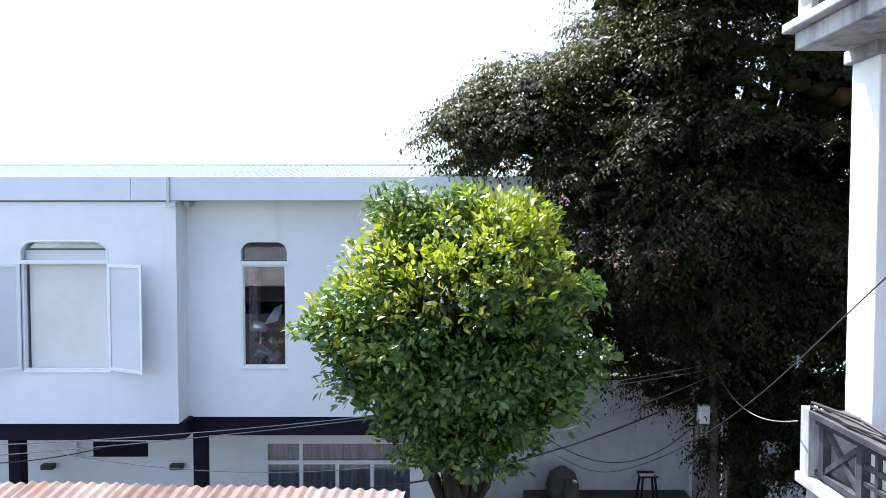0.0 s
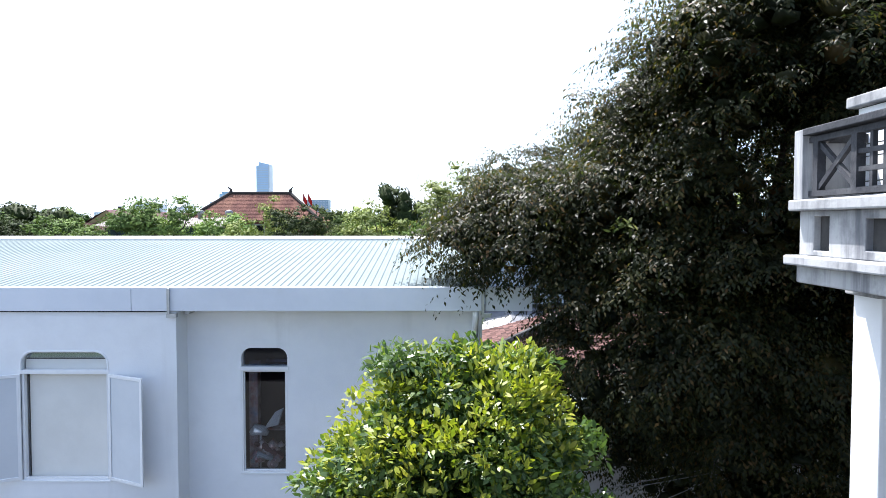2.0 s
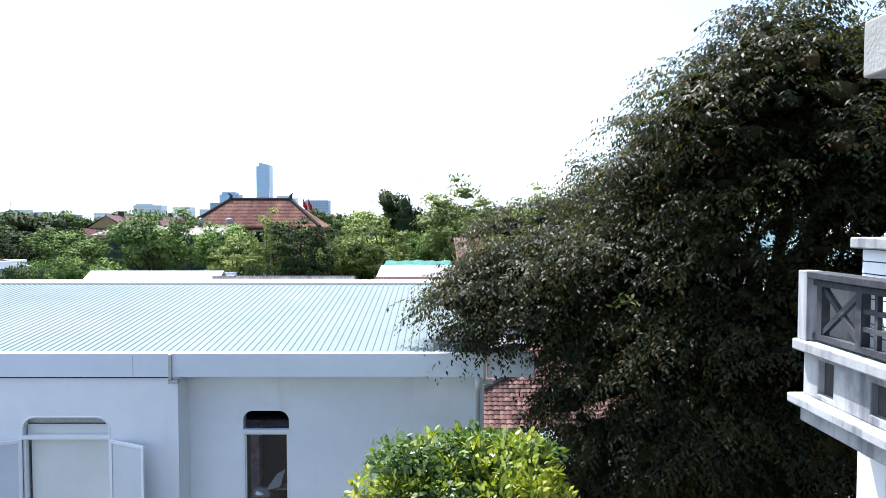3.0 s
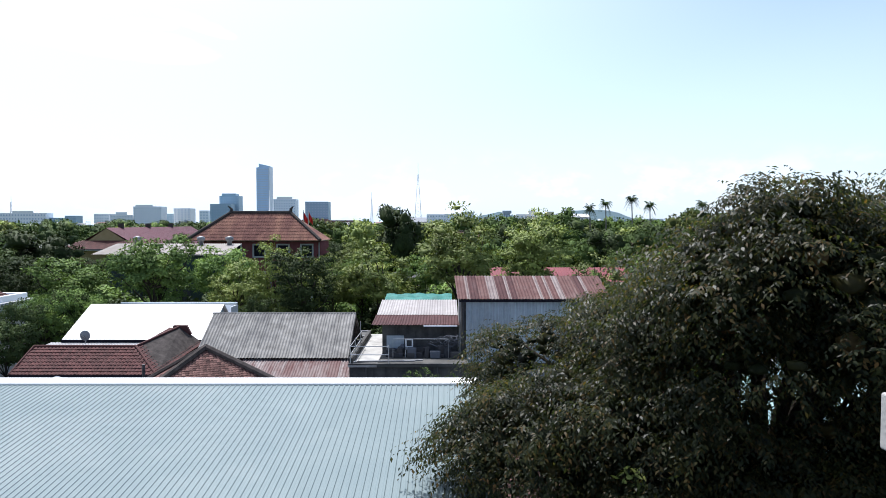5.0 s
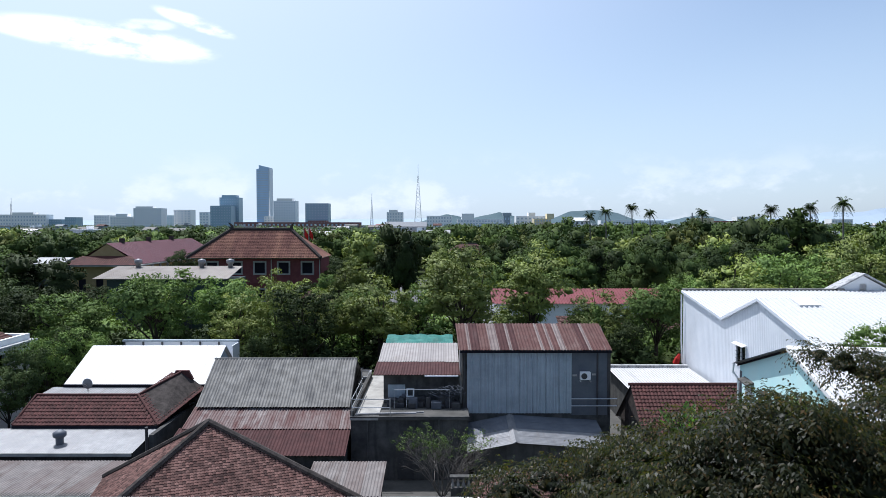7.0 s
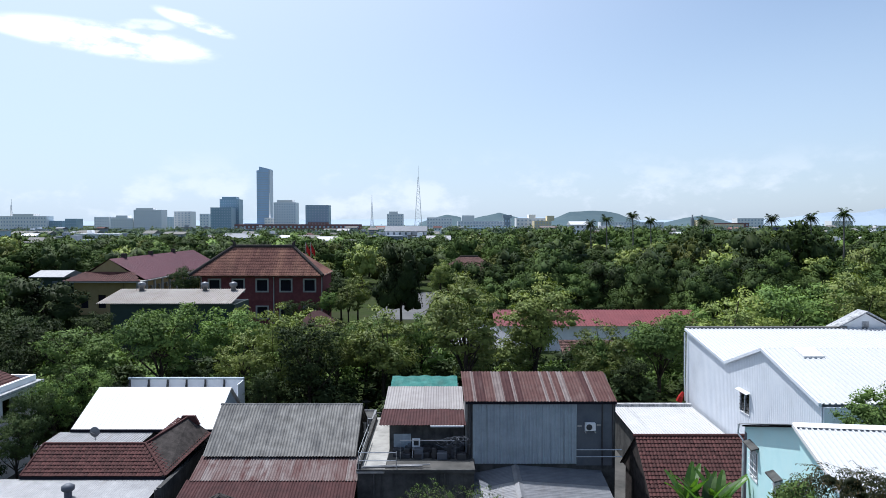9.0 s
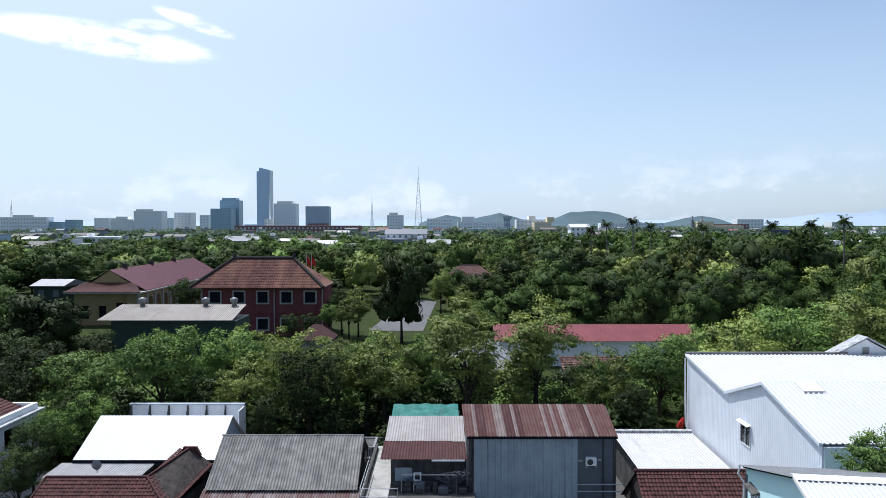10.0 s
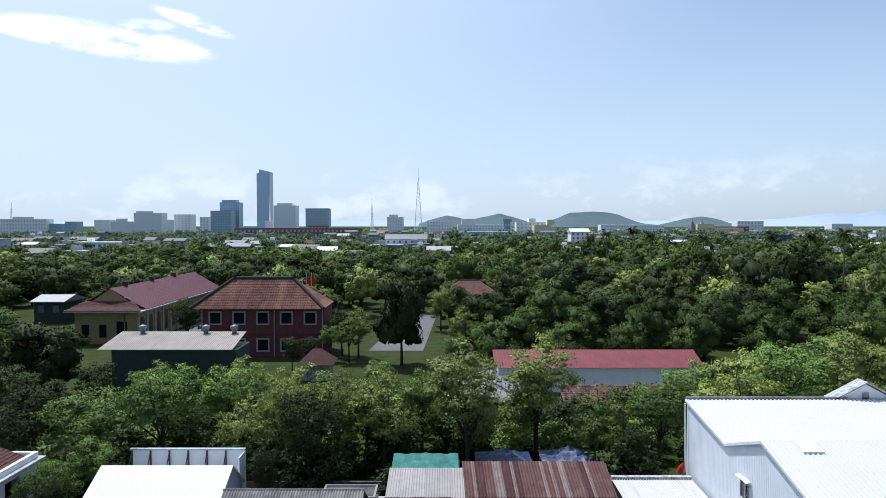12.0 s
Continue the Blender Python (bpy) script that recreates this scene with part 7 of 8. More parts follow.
rt_ = tree("round_tree", 21, (0.15, 7.7, 0), crown_blobs, 400, 104, 0.25, 0.093, 0.043, L_CITRUS, 0.2, "round-crowned tree with bright yellow-green glossy leaves", limbs=30, inner=0.66, top=(0.1, 7.6, 5.0), droop=0.1, spread=0.7, inner_size=0.42, soft=0.3, oval=True)
# shoot-yellow leaves put sunlight into colour at the crown's top and western rim
rs = np.random.default_rng(77)
sp, sw, sf, sl, sd, _, se, _ = foliage(rs, [(0.12, 7.55, 5.1, 1.26, 1.3, 1.08), (-0.28, 7.55, 5.68, 0.44, 0.7, 0.46), (0.6, 7.5, 5.7, 0.58, 0.65, 0.5), (-0.8, 7.5, 4.85, 0.58, 0.8, 0.45)], 720, 16, 0.13, 0.09, 0.041, -0.1, 0.95, 0.5, 0.9)
keep = (sp[:, 2] > 4.65 + 0.75 * rs.random(len(sp)) - 0.4 * (sp[:, 0] < -0.5))
so = new("young_growth", leaf_mesh("young_growth", sp[keep] - np.array([0.15, 7.7, 0]), sw[keep], sf[keep], sl[keep], sd[keep], se[keep], None, 0.4, True))
so.data.materials.append(L_SUNTOP)
so.parent = rt_
big = [(0.88, 10.9, 7.35, 1.15, 0.9, 0.5), (1.9, 13.4, 8.1, 1.5, 1.4, 1.0), (3.7, 13.2, 8.7, 1.4, 1.4, 0.9), (5.0, 11.0, 7.3, 3.6, 3.0, 3.6), (2.2, 11.0, 7.4, 2.1, 1.5, 1.1), (3.3, 10.2, 6.0, 1.8, 1.7, 2.1), (5.0, 10.4, 5.0, 1.9, 1.5, 1.7), (4.45, 9.1, 9.75, 1.5, 1.6, 1.6), (3.45, 9.3, 10.1, 0.75, 0.8, 0.75), (4.3, 9.2, 11.0, 0.7, 0.7, 0.5), (6.2, 9.6, 9.6, 2.0, 1.8, 1.6), (3.6, 10.3, 9.0, 0.9, 1.3, 1.1),
       (6.6, 10.4, 5.4, 2.2, 1.6, 2.6), (7.6, 12, 4, 2.4, 2, 3.0), (1.5, 10.7, 7.8, 1.1, 1.0, 0.6), (3.0, 9.9, 8.0, 1.3, 1.0, 0.7), (4.9, 8.8, 7.3, 1.5, 0.9, 0.9), (3.7, 9.2, 6.0, 1.2, 0.8, 0.8), (7.4, 10.4, 8, 1.8, 1.6, 2.0), (3.2, 11.9, 4.5, 1.0, 0.7, 0.9), (2.6, 12.3, 4.0, 0.7, 0.5, 0.8), (6.4, 9.4, 10.0, 1.3, 1.2, 0.9), (5.4, 9.4, 10.1, 1.4, 1.0, 1.0), (6.6, 8.8, 9.6, 1.3, 0.8, 1.2), (5.6, 11.4, 1.8, 1.0, 0.5, 1.3), (6.5, 9.4, 10.9, 0.6, 0.4, 0.6), (6.1, 9.3, 11.3, 0.3, 0.3, 0.35), (4.4, 11.9, 4.0, 1.1, 0.7, 1.2), (5.9, 11.3, 3.0, 1.3, 0.8, 1.7), (7.4, 10.9, 2.4, 1.3, 0.8, 1.8), (8.9, 15.6, 10.7, 0.5, 0.4, 0.16), (8.4, 15.6, 10.9, 0.3, 0.3, 0.1), (9.5, 15.4, 10.45, 0.7, 0.5, 0.3), (10.2, 15.2, 9.95, 0.9, 0.6, 0.6), (3.6, 12.2, 3.6, 0.8, 0.5, 0.7), (4.3, 12.0, 2.9, 0.9, 0.5, 0.8), (5.9, 9.9, 2.2, 0.9, 0.5, 1.2), (6.6, 9.6, 3.6, 1.0, 0.6, 1.2), (3.9, 12.3, 3.9, 1.2, 0.5, 0.7), (4.8, 12.3, 3.5, 1.2, 0.5, 0.8)]
bt_ = thing("broad_dark_tree", (5.6, 12.4, 0), "large dense tree with dark glossy drooping leaves", "tree")
rb_ = np.random.default_rng(33)
bp, bw, bf, bl, bd_, bc_, be, br_ = sprays(rb_, big, 2500, 23, 9, 0.46, 0.077, 0.033, 0.4)
part("trunk", trunk_form(rb_, (5.6, 12.4, 0), (5.4, 12.2, 8.5), 0.26, bc_, 60), M_BARK, bt_, smooth=True)
bo = np.array([5.6, 12.4, 0])
bcr = new("crown", leaf_mesh("crown", bp - bo, bw, bf, bl, bd_, be, (bc_ - bo, br_, 1, np.zeros((len(bc_), 3))), 0.28))
bcr.data.materials.append(L_BIG)
bcr.parent = bt_
for i, (x, y, z) in enumerate(((2.42, 9.2, 7.6), (2.6, 9.2, 7.3), (2.85, 9.15, 7.12))):
    ys, yw, yf, yl, yd, _, ye, _ = foliage(np.random.default_rng(5 + i), [(x, y, z, 0.03, 0.03, 0.04)], 1, 70, 0.2, 0.1, 0.045, 0.5)
    yo = new("young_sprig", leaf_mesh("young_sprig", ys - np.array([5.6, 12.4, 0]), yw, yf, yl, yd, ye, None, 0.5, True))
    yo.data.materials.append(L_LIME)
    yo.parent = bt_


def twigs(f, rb, p, way, length, r, depth, ends):
    """A crooked stem that forks again and again into thin twigs."""
    mid = p + way * length * 0.5 + Vector((rb.uniform(-1, 1), rb.uniform(-1, 1), rb.uniform(-0.4, 0.6))) * length * 0.09
    end = p + way * length + Vector((rb.uniform(-1, 1), rb.uniform(-1, 1), 0)) * length * 0.08
    f.tube([p, mid, end], [r, r * 0.8, r * 0.6], 4, cap=False)
    ends.append(end)
    if depth:
        for k in range(3 if depth > 1 else 4):
            turn = Vector((rb.gauss(0, 0.55), rb.gauss(0, 0.45), rb.gauss(0.12, 0.35)))
            twigs(f, rb, mid.lerp(end, rb.random()), (way + turn).normalized(), length * rb.uniform(0.55, 0.8), r * 0.55, depth - 1, ends)


def bare_bush(base):
    e = thing("bare_bush", base, "half-bare grey bush by a concrete wall", "bush")
    rb, f, ends = random.Random(8), Form(), []
    for k in range(13):
        a = 2 * math.pi * k / 13 + rb.random()
        way = Vector((0.6 * math.cos(a), 0.3 * math.sin(a), 1.0)).normalized()
        twigs(f, rb, Vector(base), way, rb.uniform(1.3, 1.9), 0.034, 4, ends)
    part("branchwork", f, M_TWIG, e)
    tips = [v for v in ends if v.z > 2.2 + 0.8 * rb.random()]
    rl = np.random.default_rng(9)
    pick = [tips[i] for i in rl.choice(len(tips), size=300, replace=False)]
    lp, lw, lf, ll, ld, _, le, _ = foliage(rl, [(v.x, v.y, v.z, 0.05, 0.05, 0.05) for v in pick], 420, 9, 0.13, 0.075, 0.034, 0.3)
    ob = new("leaves", leaf_mesh("leaves", lp - np.array(base), lw, lf, ll, ld, le, None, 0.5, True))
    ob.data.materials.append(L_MID)
    ob.parent = e


bare_bush((-0.2, 33.9, 0))


def banana(base, seed):
    e = thing("banana_plant", base, "banana plant with broad upright leaves", "banana plant", "banana plants by the tile roof")
    rb = random.Random(seed)
    x, y, z = base
    part("stem", Form().tube([(x, y, z), (x + 0.05, y, z + 3.5)], [0.13, 0.08], 8), M_BARK, e)
    for i in range(8):
        a, f = 2 * math.pi * i / 8 + rb.random(), Form()
        L, W, lean = 1.7 + rb.random() * 0.6, 0.24, 0.25 + 0.5 * rb.random()
        prev = None
        for k in range(9):
            u = k / 8
            r, h = L * lean * u * (0.6 + 0.6 * u), L * u * (1 - 0.35 * lean * u)
            c = Vector((x + r * math.cos(a), y + r * math.sin(a), z + 3.4 + h))
            s = Vector((-math.sin(a), math.cos(a), 0)) * W * math.sin(math.pi * (0.08 + 0.9 * u)) ** 0.6
            row = (c - s + Vector((0, 0, 0.06)), c, c + s + Vector((0, 0, 0.06)))
            if prev:
                f.poly([prev[0], prev[1], row[1], row[0]]).poly([prev[1], prev[2], row[2], row[1]])
            prev = row
        part("frond", f, L_BANANA, e, smooth=True)


for i, bpt in enumerate(((11.4, 30.5, 0.0), (12.2, 31.0, 0.0), (10.9, 31.4, 0.0))):
    banana(bpt, i)
tree("mango_tree", 44, (19.6, 31.0, 0), [(19.6, 31.0, 7.9, 1.9, 1.2, 1.3), (18.8, 30.8, 7.0, 1.4, 1.1, 1.2), (21.2, 31.0, 7.8, 1.6, 1.2, 1.4)], 170, 70, 0.4, 0.14, 0.055, L_MID, 0.15, "leafy green tree between roofs")
tree("papaya_tree", 45, (12.2, 23.9, 0), [(12.2, 23.9, 6.9, 0.7, 0.6, 0.55)], 34, 50, 0.3, 0.19, 0.06, L_MID, 0.09, "slim tree with broad green leaves")

# ---- trees of the park: six kinds, built once, then copied ----
KINDS = []
specs = [("park_tree", L_MID, 3.4, 3.0, 2.7, 0.38, 0.16, "leafy mid-green park tree"), ("park_tree", L_LIME, 2.9, 2.8, 3.4, 0.36, 0.13, "feathery yellow-green park tree"), ("park_tree", L_DARK, 3.3, 3.2, 3.2, 0.36, 0.17, "dense dark green park tree"),
         ("park_tree", L_MID, 4.2, 3.8, 2.3, 0.4, 0.15, "spreading green park tree"), ("park_tree", L_LIME, 3.6, 3.4, 2.6, 0.36, 0.16, "bright green park tree"), ("park_tree", L_DARK, 4.0, 3.8, 2.8, 0.4, 0.17, "broad dark green park tree")]
for i, (nm, mt, rx, ry, rz, ln, wd, lb) in enumerate(specs):
    rg_ = np.random.default_rng(100 + i)
    cz = 7.0
    blobs = [(0, 0, cz, rx * 0.75, ry * 0.75, rz * 0.9)]
    for k in range(8):
        a = 2 * math.pi * k / 8 + rg_.random()
        blobs.append((rx * 0.6 * math.cos(a), ry * 0.6 * math.sin(a), cz - 1.0 + rg_.normal() * 1.1, rx * 0.4, ry * 0.4, rz * 0.45))
    t = tree(nm, 200 + i, (0, 0, 0), blobs, 115, 62, 0.72, ln * 0.66, wd * 0.82, mt, 0.2, lb, "park trees", limbs=16, inner=0.62, droop=0.35, flat=0.5, inner_size=0.5, shell=0.5, soft=0.5, level=1, dome=0.5)
    KINDS.append(t)


def dome_blobs(rng, rx, rz, mid, lobes):
    """A rounded crown: one dome and uneven lobes around its flank."""
    out = [(0, 0, mid, rx * 0.78, rx * 0.78, rz * 0.95)]
    for k in range(lobes):
        a = 2 * math.pi * (k + rng.random() * 0.7) / lobes
        far, r = rx * rng.uniform(0.48, 0.72), rx * rng.uniform(0.3, 0.44)
        out.append((far * math.cos(a), far * math.sin(a), mid + rng.uniform(-0.75, 0.25) * rz, r, r, r * rng.uniform(0.7, 1.0)))
    return out


for i, (mt, rx, rz, lb) in enumerate(((L_DARK, 4.2, 2.8, "broad dark green grove tree"), (L_WOOD, 4.4, 2.6, "broad green grove tree"), (L_WOOD, 3.6, 3.3, "tall green grove tree"))):
    KINDS.append(tree("grove_tree", 250 + i, (0, 0, 0), dome_blobs(np.random.default_rng(150 + i), rx, rz * 1.3, 5.6, 8), 64, 84, 0.98, 0.36, 0.22, mt, 0.22, lb, "grove trees", limbs=8, inner=0.86, droop=0.15, flat=0.82, inner_size=0.96, shell=0.85, soft=0.95, dome=0.7, level=1))


for i, (mt, lb) in enumerate(((L_DARK, "dense dark shrub under the trees"), (L_MID, "dense green shrub under the trees"))):
    KINDS.append(tree("shrub", 270 + i, (0, 0, 0), [(0, 0, 4.6, 3.8, 3.8, 4.2), (2.2, 0.8, 5.4, 2.4, 2.4, 3.0), (-2.2, -0.6, 4.8, 2.4, 2.4, 3.4)], 60, 30, 1.5, 0.75, 0.38, mt, 0.2, lb, "shrubs", limbs=5, inner=0.7, droop=0.25, flat=0.7, inner_size=0.6, shell=0.55, soft=0.6, level=1, dome=0.5, category="shrub"))


def plant(kind, x, y, height, wide=1.0, turn=0.0, first={}):
    """Sets a park tree: the crown's top is near 9.8 m in the kind's own size."""
    s = height / 9.7
    m = Matrix.LocRotScale((x, y, 0), Euler((0, 0, turn)), (s * wide, s * wide, s))
    if kind not in first:
        first[kind] = True
        KINDS[kind].matrix_basis = m
        return KINDS[kind]
    k = KINDS[kind]
    sc_, k.scale = k.scale.copy(), (1, 1, 1)
    c = copy_thing(k, m)
    k.scale = sc_
    return c


# kind, x, y, height, width
ROW = [(0, -27.2, 46.4, 6.6, 0.75), (2, -26.9, 43.4, 6.0, 0.7), (2, -26.4, 41.0, 5.0, 0.8), (2, -28.0, 50.5, 6.0, 0.8), (1, 1.5, 56.5, 12.2, 1.0), (1, 7.9, 61.5, 11.8, 1.0), (2, -11.0, 53.5, 8.8, 0.85), (4, -17.0, 56.0, 8.2, 0.9), (1, -14.2, 57.5, 9.6, 0.7), (0, -24.2, 57.0, 10.4, 1.0), (0, -20.5, 63.0, 9.2, 0.9), (4, -5.6, 58.5, 9.8, 1.0),
       (0, -7.8, 64.5, 8.2, 1.0), (4, 13.0, 58.0, 8.6, 0.95), (0, 18.2, 58.5, 9.4, 1.0), (4, 25.5, 60.0, 11.2, 1.0), (0, 31.5, 63.0, 11.6, 1.0), (1, 38.0, 62.0, 12.6, 1.0), (0, -30.0, 55.0, 8.6, 1.1), (5, -36.0, 60.0, 8.4, 1.0),
       (0, -27.5, 66.0, 8.6, 1.0), (4, -14.0, 68.0, 8.4, 1.0), (2, -34.0, 51.5, 8.0, 0.8), (0, -26.8, 50.8, 6.4, 0.8), (4, -30.5, 49.0, 5.6, 0.9), (2, -13.8, 50.0, 5.6, 0.6), (6, -50.0, 84.0, 10.6, 1.05), (6, -61.0, 82.0, 10.0, 1.1),
       (0, -8.6, 84.0, 5.4, 1.0), (4, -12.0, 78.0, 5.6, 1.0), (6, -7.0, 106.0, 14.4, 0.62), (4, -15.5, 108.0, 7.5, 0.8), (2, -20.0, 100.0, 5.4, 0.8), (2, -23.0, 101.0, 5.2, 0.8), (1, 8.5, 68.0, 8.0, 0.8), (0, 23.5, 66.5, 9.0, 0.9),
       (4, 29.5, 68.0, 9.4, 0.9), (3, 40.0, 70.0, 11.0, 1.0), (2, -42.0, 66.0, 8.2, 1.0), (5, -48.0, 70.0, 8.0, 1.1), (2, -38.0, 73.0, 7.0, 0.9), (0, -31.5, 72.5, 7.6, 1.0), (4, -22.0, 74.0, 8.0, 0.9), (0, -2.6, 66.0, 8.2, 0.8),
       (2, 14.5, 53.8, 6.0, 0.8), (0, 12.4, 58.8, 7.2, 0.8), (3, 45.0, 60.0, 10.5, 1.0), (2, -41.0, 56.0, 7.6, 1.0), (5, -46.0, 60.0, 8.4, 1.0), (5, -17.5, 114.0, 8.2, 0.9), (4, -14.5, 112.0, 8.8, 0.8), (0, -18.8, 109.0, 6.0, 0.8), (4, 3.0, 110.0, 9.0, 0.9), (0, 1.5, 98.0, 6.5, 0.9), (5, 5.5, 118.0, 10.5, 0.9), (7, 1.0, 147.0, 9.5, 0.85), (5, -45.0, 118.0, 9.5, 0.75), (4, -7.0, 74.0, 6.4, 1.0),
       (2, -22.6, 78.0, 4.4, 0.8), (2, -52.0, 64.0, 8.0, 1.0), (1, -1.0, 140.0, 9.0, 0.8), (4, 6.4, 61.0, 4.2, 0.8), (0, 22.0, 54.5, 8.4, 0.85), (4, -10.0, 60.5, 8.4, 0.9), (0, 36.5, 56.5, 9.6, 0.9)]
rt = random.Random(4)
for kd, x, y, hh, ww in ROW:
    plant(kd, x, y, hh, ww, rt.random() * 6.28)
# low growth under the trees
for yy, step in ((55.0, 4.2), (58.5, 4.6), (62.5, 4.6), (67.0, 5.0), (72.0, 5.4)):
    x = -46.0
    while x < 46:
        px, py = x + rt.uniform(-1.2, 1.2), yy + rt.uniform(-1.5, 1.5)
        if not (px > 16.5 and yy < 60) and not (-1 < px < 13 and yy < 60) and not (-9.5 < px < -5 and yy < 62) and not (-43 < px < -22 and yy > 72):
            plant(9 if rt.random() < 0.7 else 10, px, py, rt.uniform(3.0, 5.0), rt.uniform(1.0, 1.3), rt.random() * 6.28)
        x += step
# the grove beyond the red hall, denser and darker
for row, (yy, x0, x1) in enumerate(((101, 8, 66), (110, 12, 72), (120, 6, 80), (131, 10, 88))):
    x = x0
    while x < x1:
        plant(rt.choice((6, 8, 8, 7, 7)), x + rt.uniform(-1.5, 1.5), yy + rt.uniform(-3, 3), rt.uniform(8.0, 12.5), rt.uniform(0.85, 1.1), rt.random() * 6.28)
        x += rt.uniform(9.0, 12.5)
for yy, x0, x1 in ((96, -86, -57), (106, -90, -70), (118, -100, -78)):
    x = x0
    while x < x1:
        plant(rt.choice((6, 8, 7)), x, yy + rt.uniform(-3, 3), rt.uniform(8.5, 11.5), 1.05, rt.random() * 6.28)
        x += rt.uniform(6.5, 9.0)


# the woods behind: lighter trees of seven kinds, each its own
WOODS = len(KINDS)
for i, (mt, rx, rz, low, lb) in enumerate(((L_DARK, 4.6, 3.0, 5.6, "broad dark green tree in the woods"), (L_WOOD, 4.8, 2.6, 6.0, "spreading green tree in the woods"), (L_DARK, 3.7, 3.6, 5.0, "tall dark tree in the woods"), (L_MID, 4.2, 3.0, 5.6, "round mid-green tree in the woods"),
                                           (L_WOOD, 4.0, 3.2, 5.4, "dense green tree in the woods"), (L_LIME, 4.4, 2.4, 6.2, "flat-topped yellow-green tree in the woods"), (L_OLIVE, 4.6, 2.8, 5.8, "olive green tree in the woods"))):
    KINDS.append(tree("woodland_tree", 450 + i, (0, 0, 0), dome_blobs(np.random.default_rng(350 + i), rx, rz * 1.2, low + 0.5, 8), 38, 32, 1.2, 0.58, 0.38, mt, 0.24, lb, "woodland trees", limbs=6, inner=0.85, droop=0.15, flat=0.8, inner_size=0.98, shell=0.85, soft=0.95, level=1, dome=0.7))


def wood_clear(x, y):
    """The school, its yard, the brick house, the lanes and lone houses stand free of trees."""
    return (-76 < x < -44 and 100 < y < 174) or (-46 < x < -15 and 100 < y < 134) or (-14 < x < 0 and 112 < y < 168) or (-5 < x < 15 and 134 < y < 166) or (57 < x < 67 and 150 < y < 174) or (-98 < x < -80 and 138 < y < 166)


yy = 136.0
while yy < 300:
    x = -0.68 * yy - 6
    while x < 0.68 * yy + 8:
        gap = rt.uniform(9.0, 13.5) * (0.9 + yy / 900)
        px, py = x + rt.uniform(-2.5, 2.5), yy + rt.uniform(-4.5, 4.5)
        x += gap
        if wood_clear(px, py) or rt.random() < 0.06:
            continue
        hh = rt.choice((7.5, 8.5, 9.5, 10.5, 12.0, 13.5)) * (0.86 if px < 0 else 1.0) + (1.4 if px > 30 and py < 230 else 0.0)
        if 0.19 < px / py < 0.34 or 0.54 < px / py < 0.64:
            hh *= 0.76
        kd = rt.choice((0, 0, 1, 1, 2, 3, 4, 4, 6, 0, 5)) if px > -20 else rt.choice((0, 0, 1, 2, 3, 4, 4, 1, 5, 6))
        plant(WOODS + kd, px, py, hh, gap / 10.4 * rt.uniform(0.74, 1.0) * (9.7 / hh) ** 0.75, rt.random() * 6.28)
    yy += rt.uniform(8.5, 10.5)
for x, y, hh in ((78, 172, 15.5), (86, 168, 16.5), (94, 176, 13.0), (70, 190, 14.5), (64, 178, 13.2), (27, 168, 13.0)):
    plant(WOODS + rt.choice((0, 2, 4)), x, y, hh, 0.85, rt.random() * 6.28)


def palm(x, y, height, seed):
    rp = random.Random(seed)
    e = thing("coconut_palm", (x, y, 0), "tall coconut palm above the other trees", "palm", "palms over the woods")
    part("trunk", Form().tube([(x, y, 0), (x + 0.3, y, height * 0.5), (x, y, height)], [0.3, 0.22, 0.17], 7), M_TWIG, e)
    n, pos, way, ln = 34, [], [], []
    for i in range(n):
        a, up = 2 * math.pi * i / n * 7 + rp.uniform(-0.2, 0.2), rp.uniform(-0.9, 1.6)
        long = rp.uniform(2.2, 3.1)
        for k in range(13):
            u = (k + 1) / 13
            r, h = long * u * (0.95 - 0.18 * abs(up) * u), 2.5 * up * u - 2.2 * u * u
            for s in (-1, 1):
                pos.append((r * math.cos(a), r * math.sin(a), height + h))
                way.append((math.cos(a) * 0.6 - s * math.sin(a) * 0.8, math.sin(a) * 0.6 + s * math.cos(a) * 0.8, -0.8 + rp.uniform(-0.2, 0.2)))
                ln.append((0.95 - 0.4 * u) * rp.uniform(0.8, 1.15))
    ln = np.array(ln)
    ob = new("fronds", leaf_mesh("fronds", np.array(pos), np.array(way), np.tile((0.0, 0.3, 1.0), (len(pos), 1)), ln, ln * 0.2))
    ob.data.materials.append(L_WOOD)
    ob.parent = e


for i, (x, y, z) in enumerate(((67.5, 245, 20.5), (108.0, 185, 20.5), (100.5, 210, 19.0), (104.5, 195, 19.6), (77.0, 255, 18.6), (60.5, 255, 19.4), (53.5, 250, 17.6), (89.0, 235, 18.4))):
    palm(x, y, z - 1.0, i)


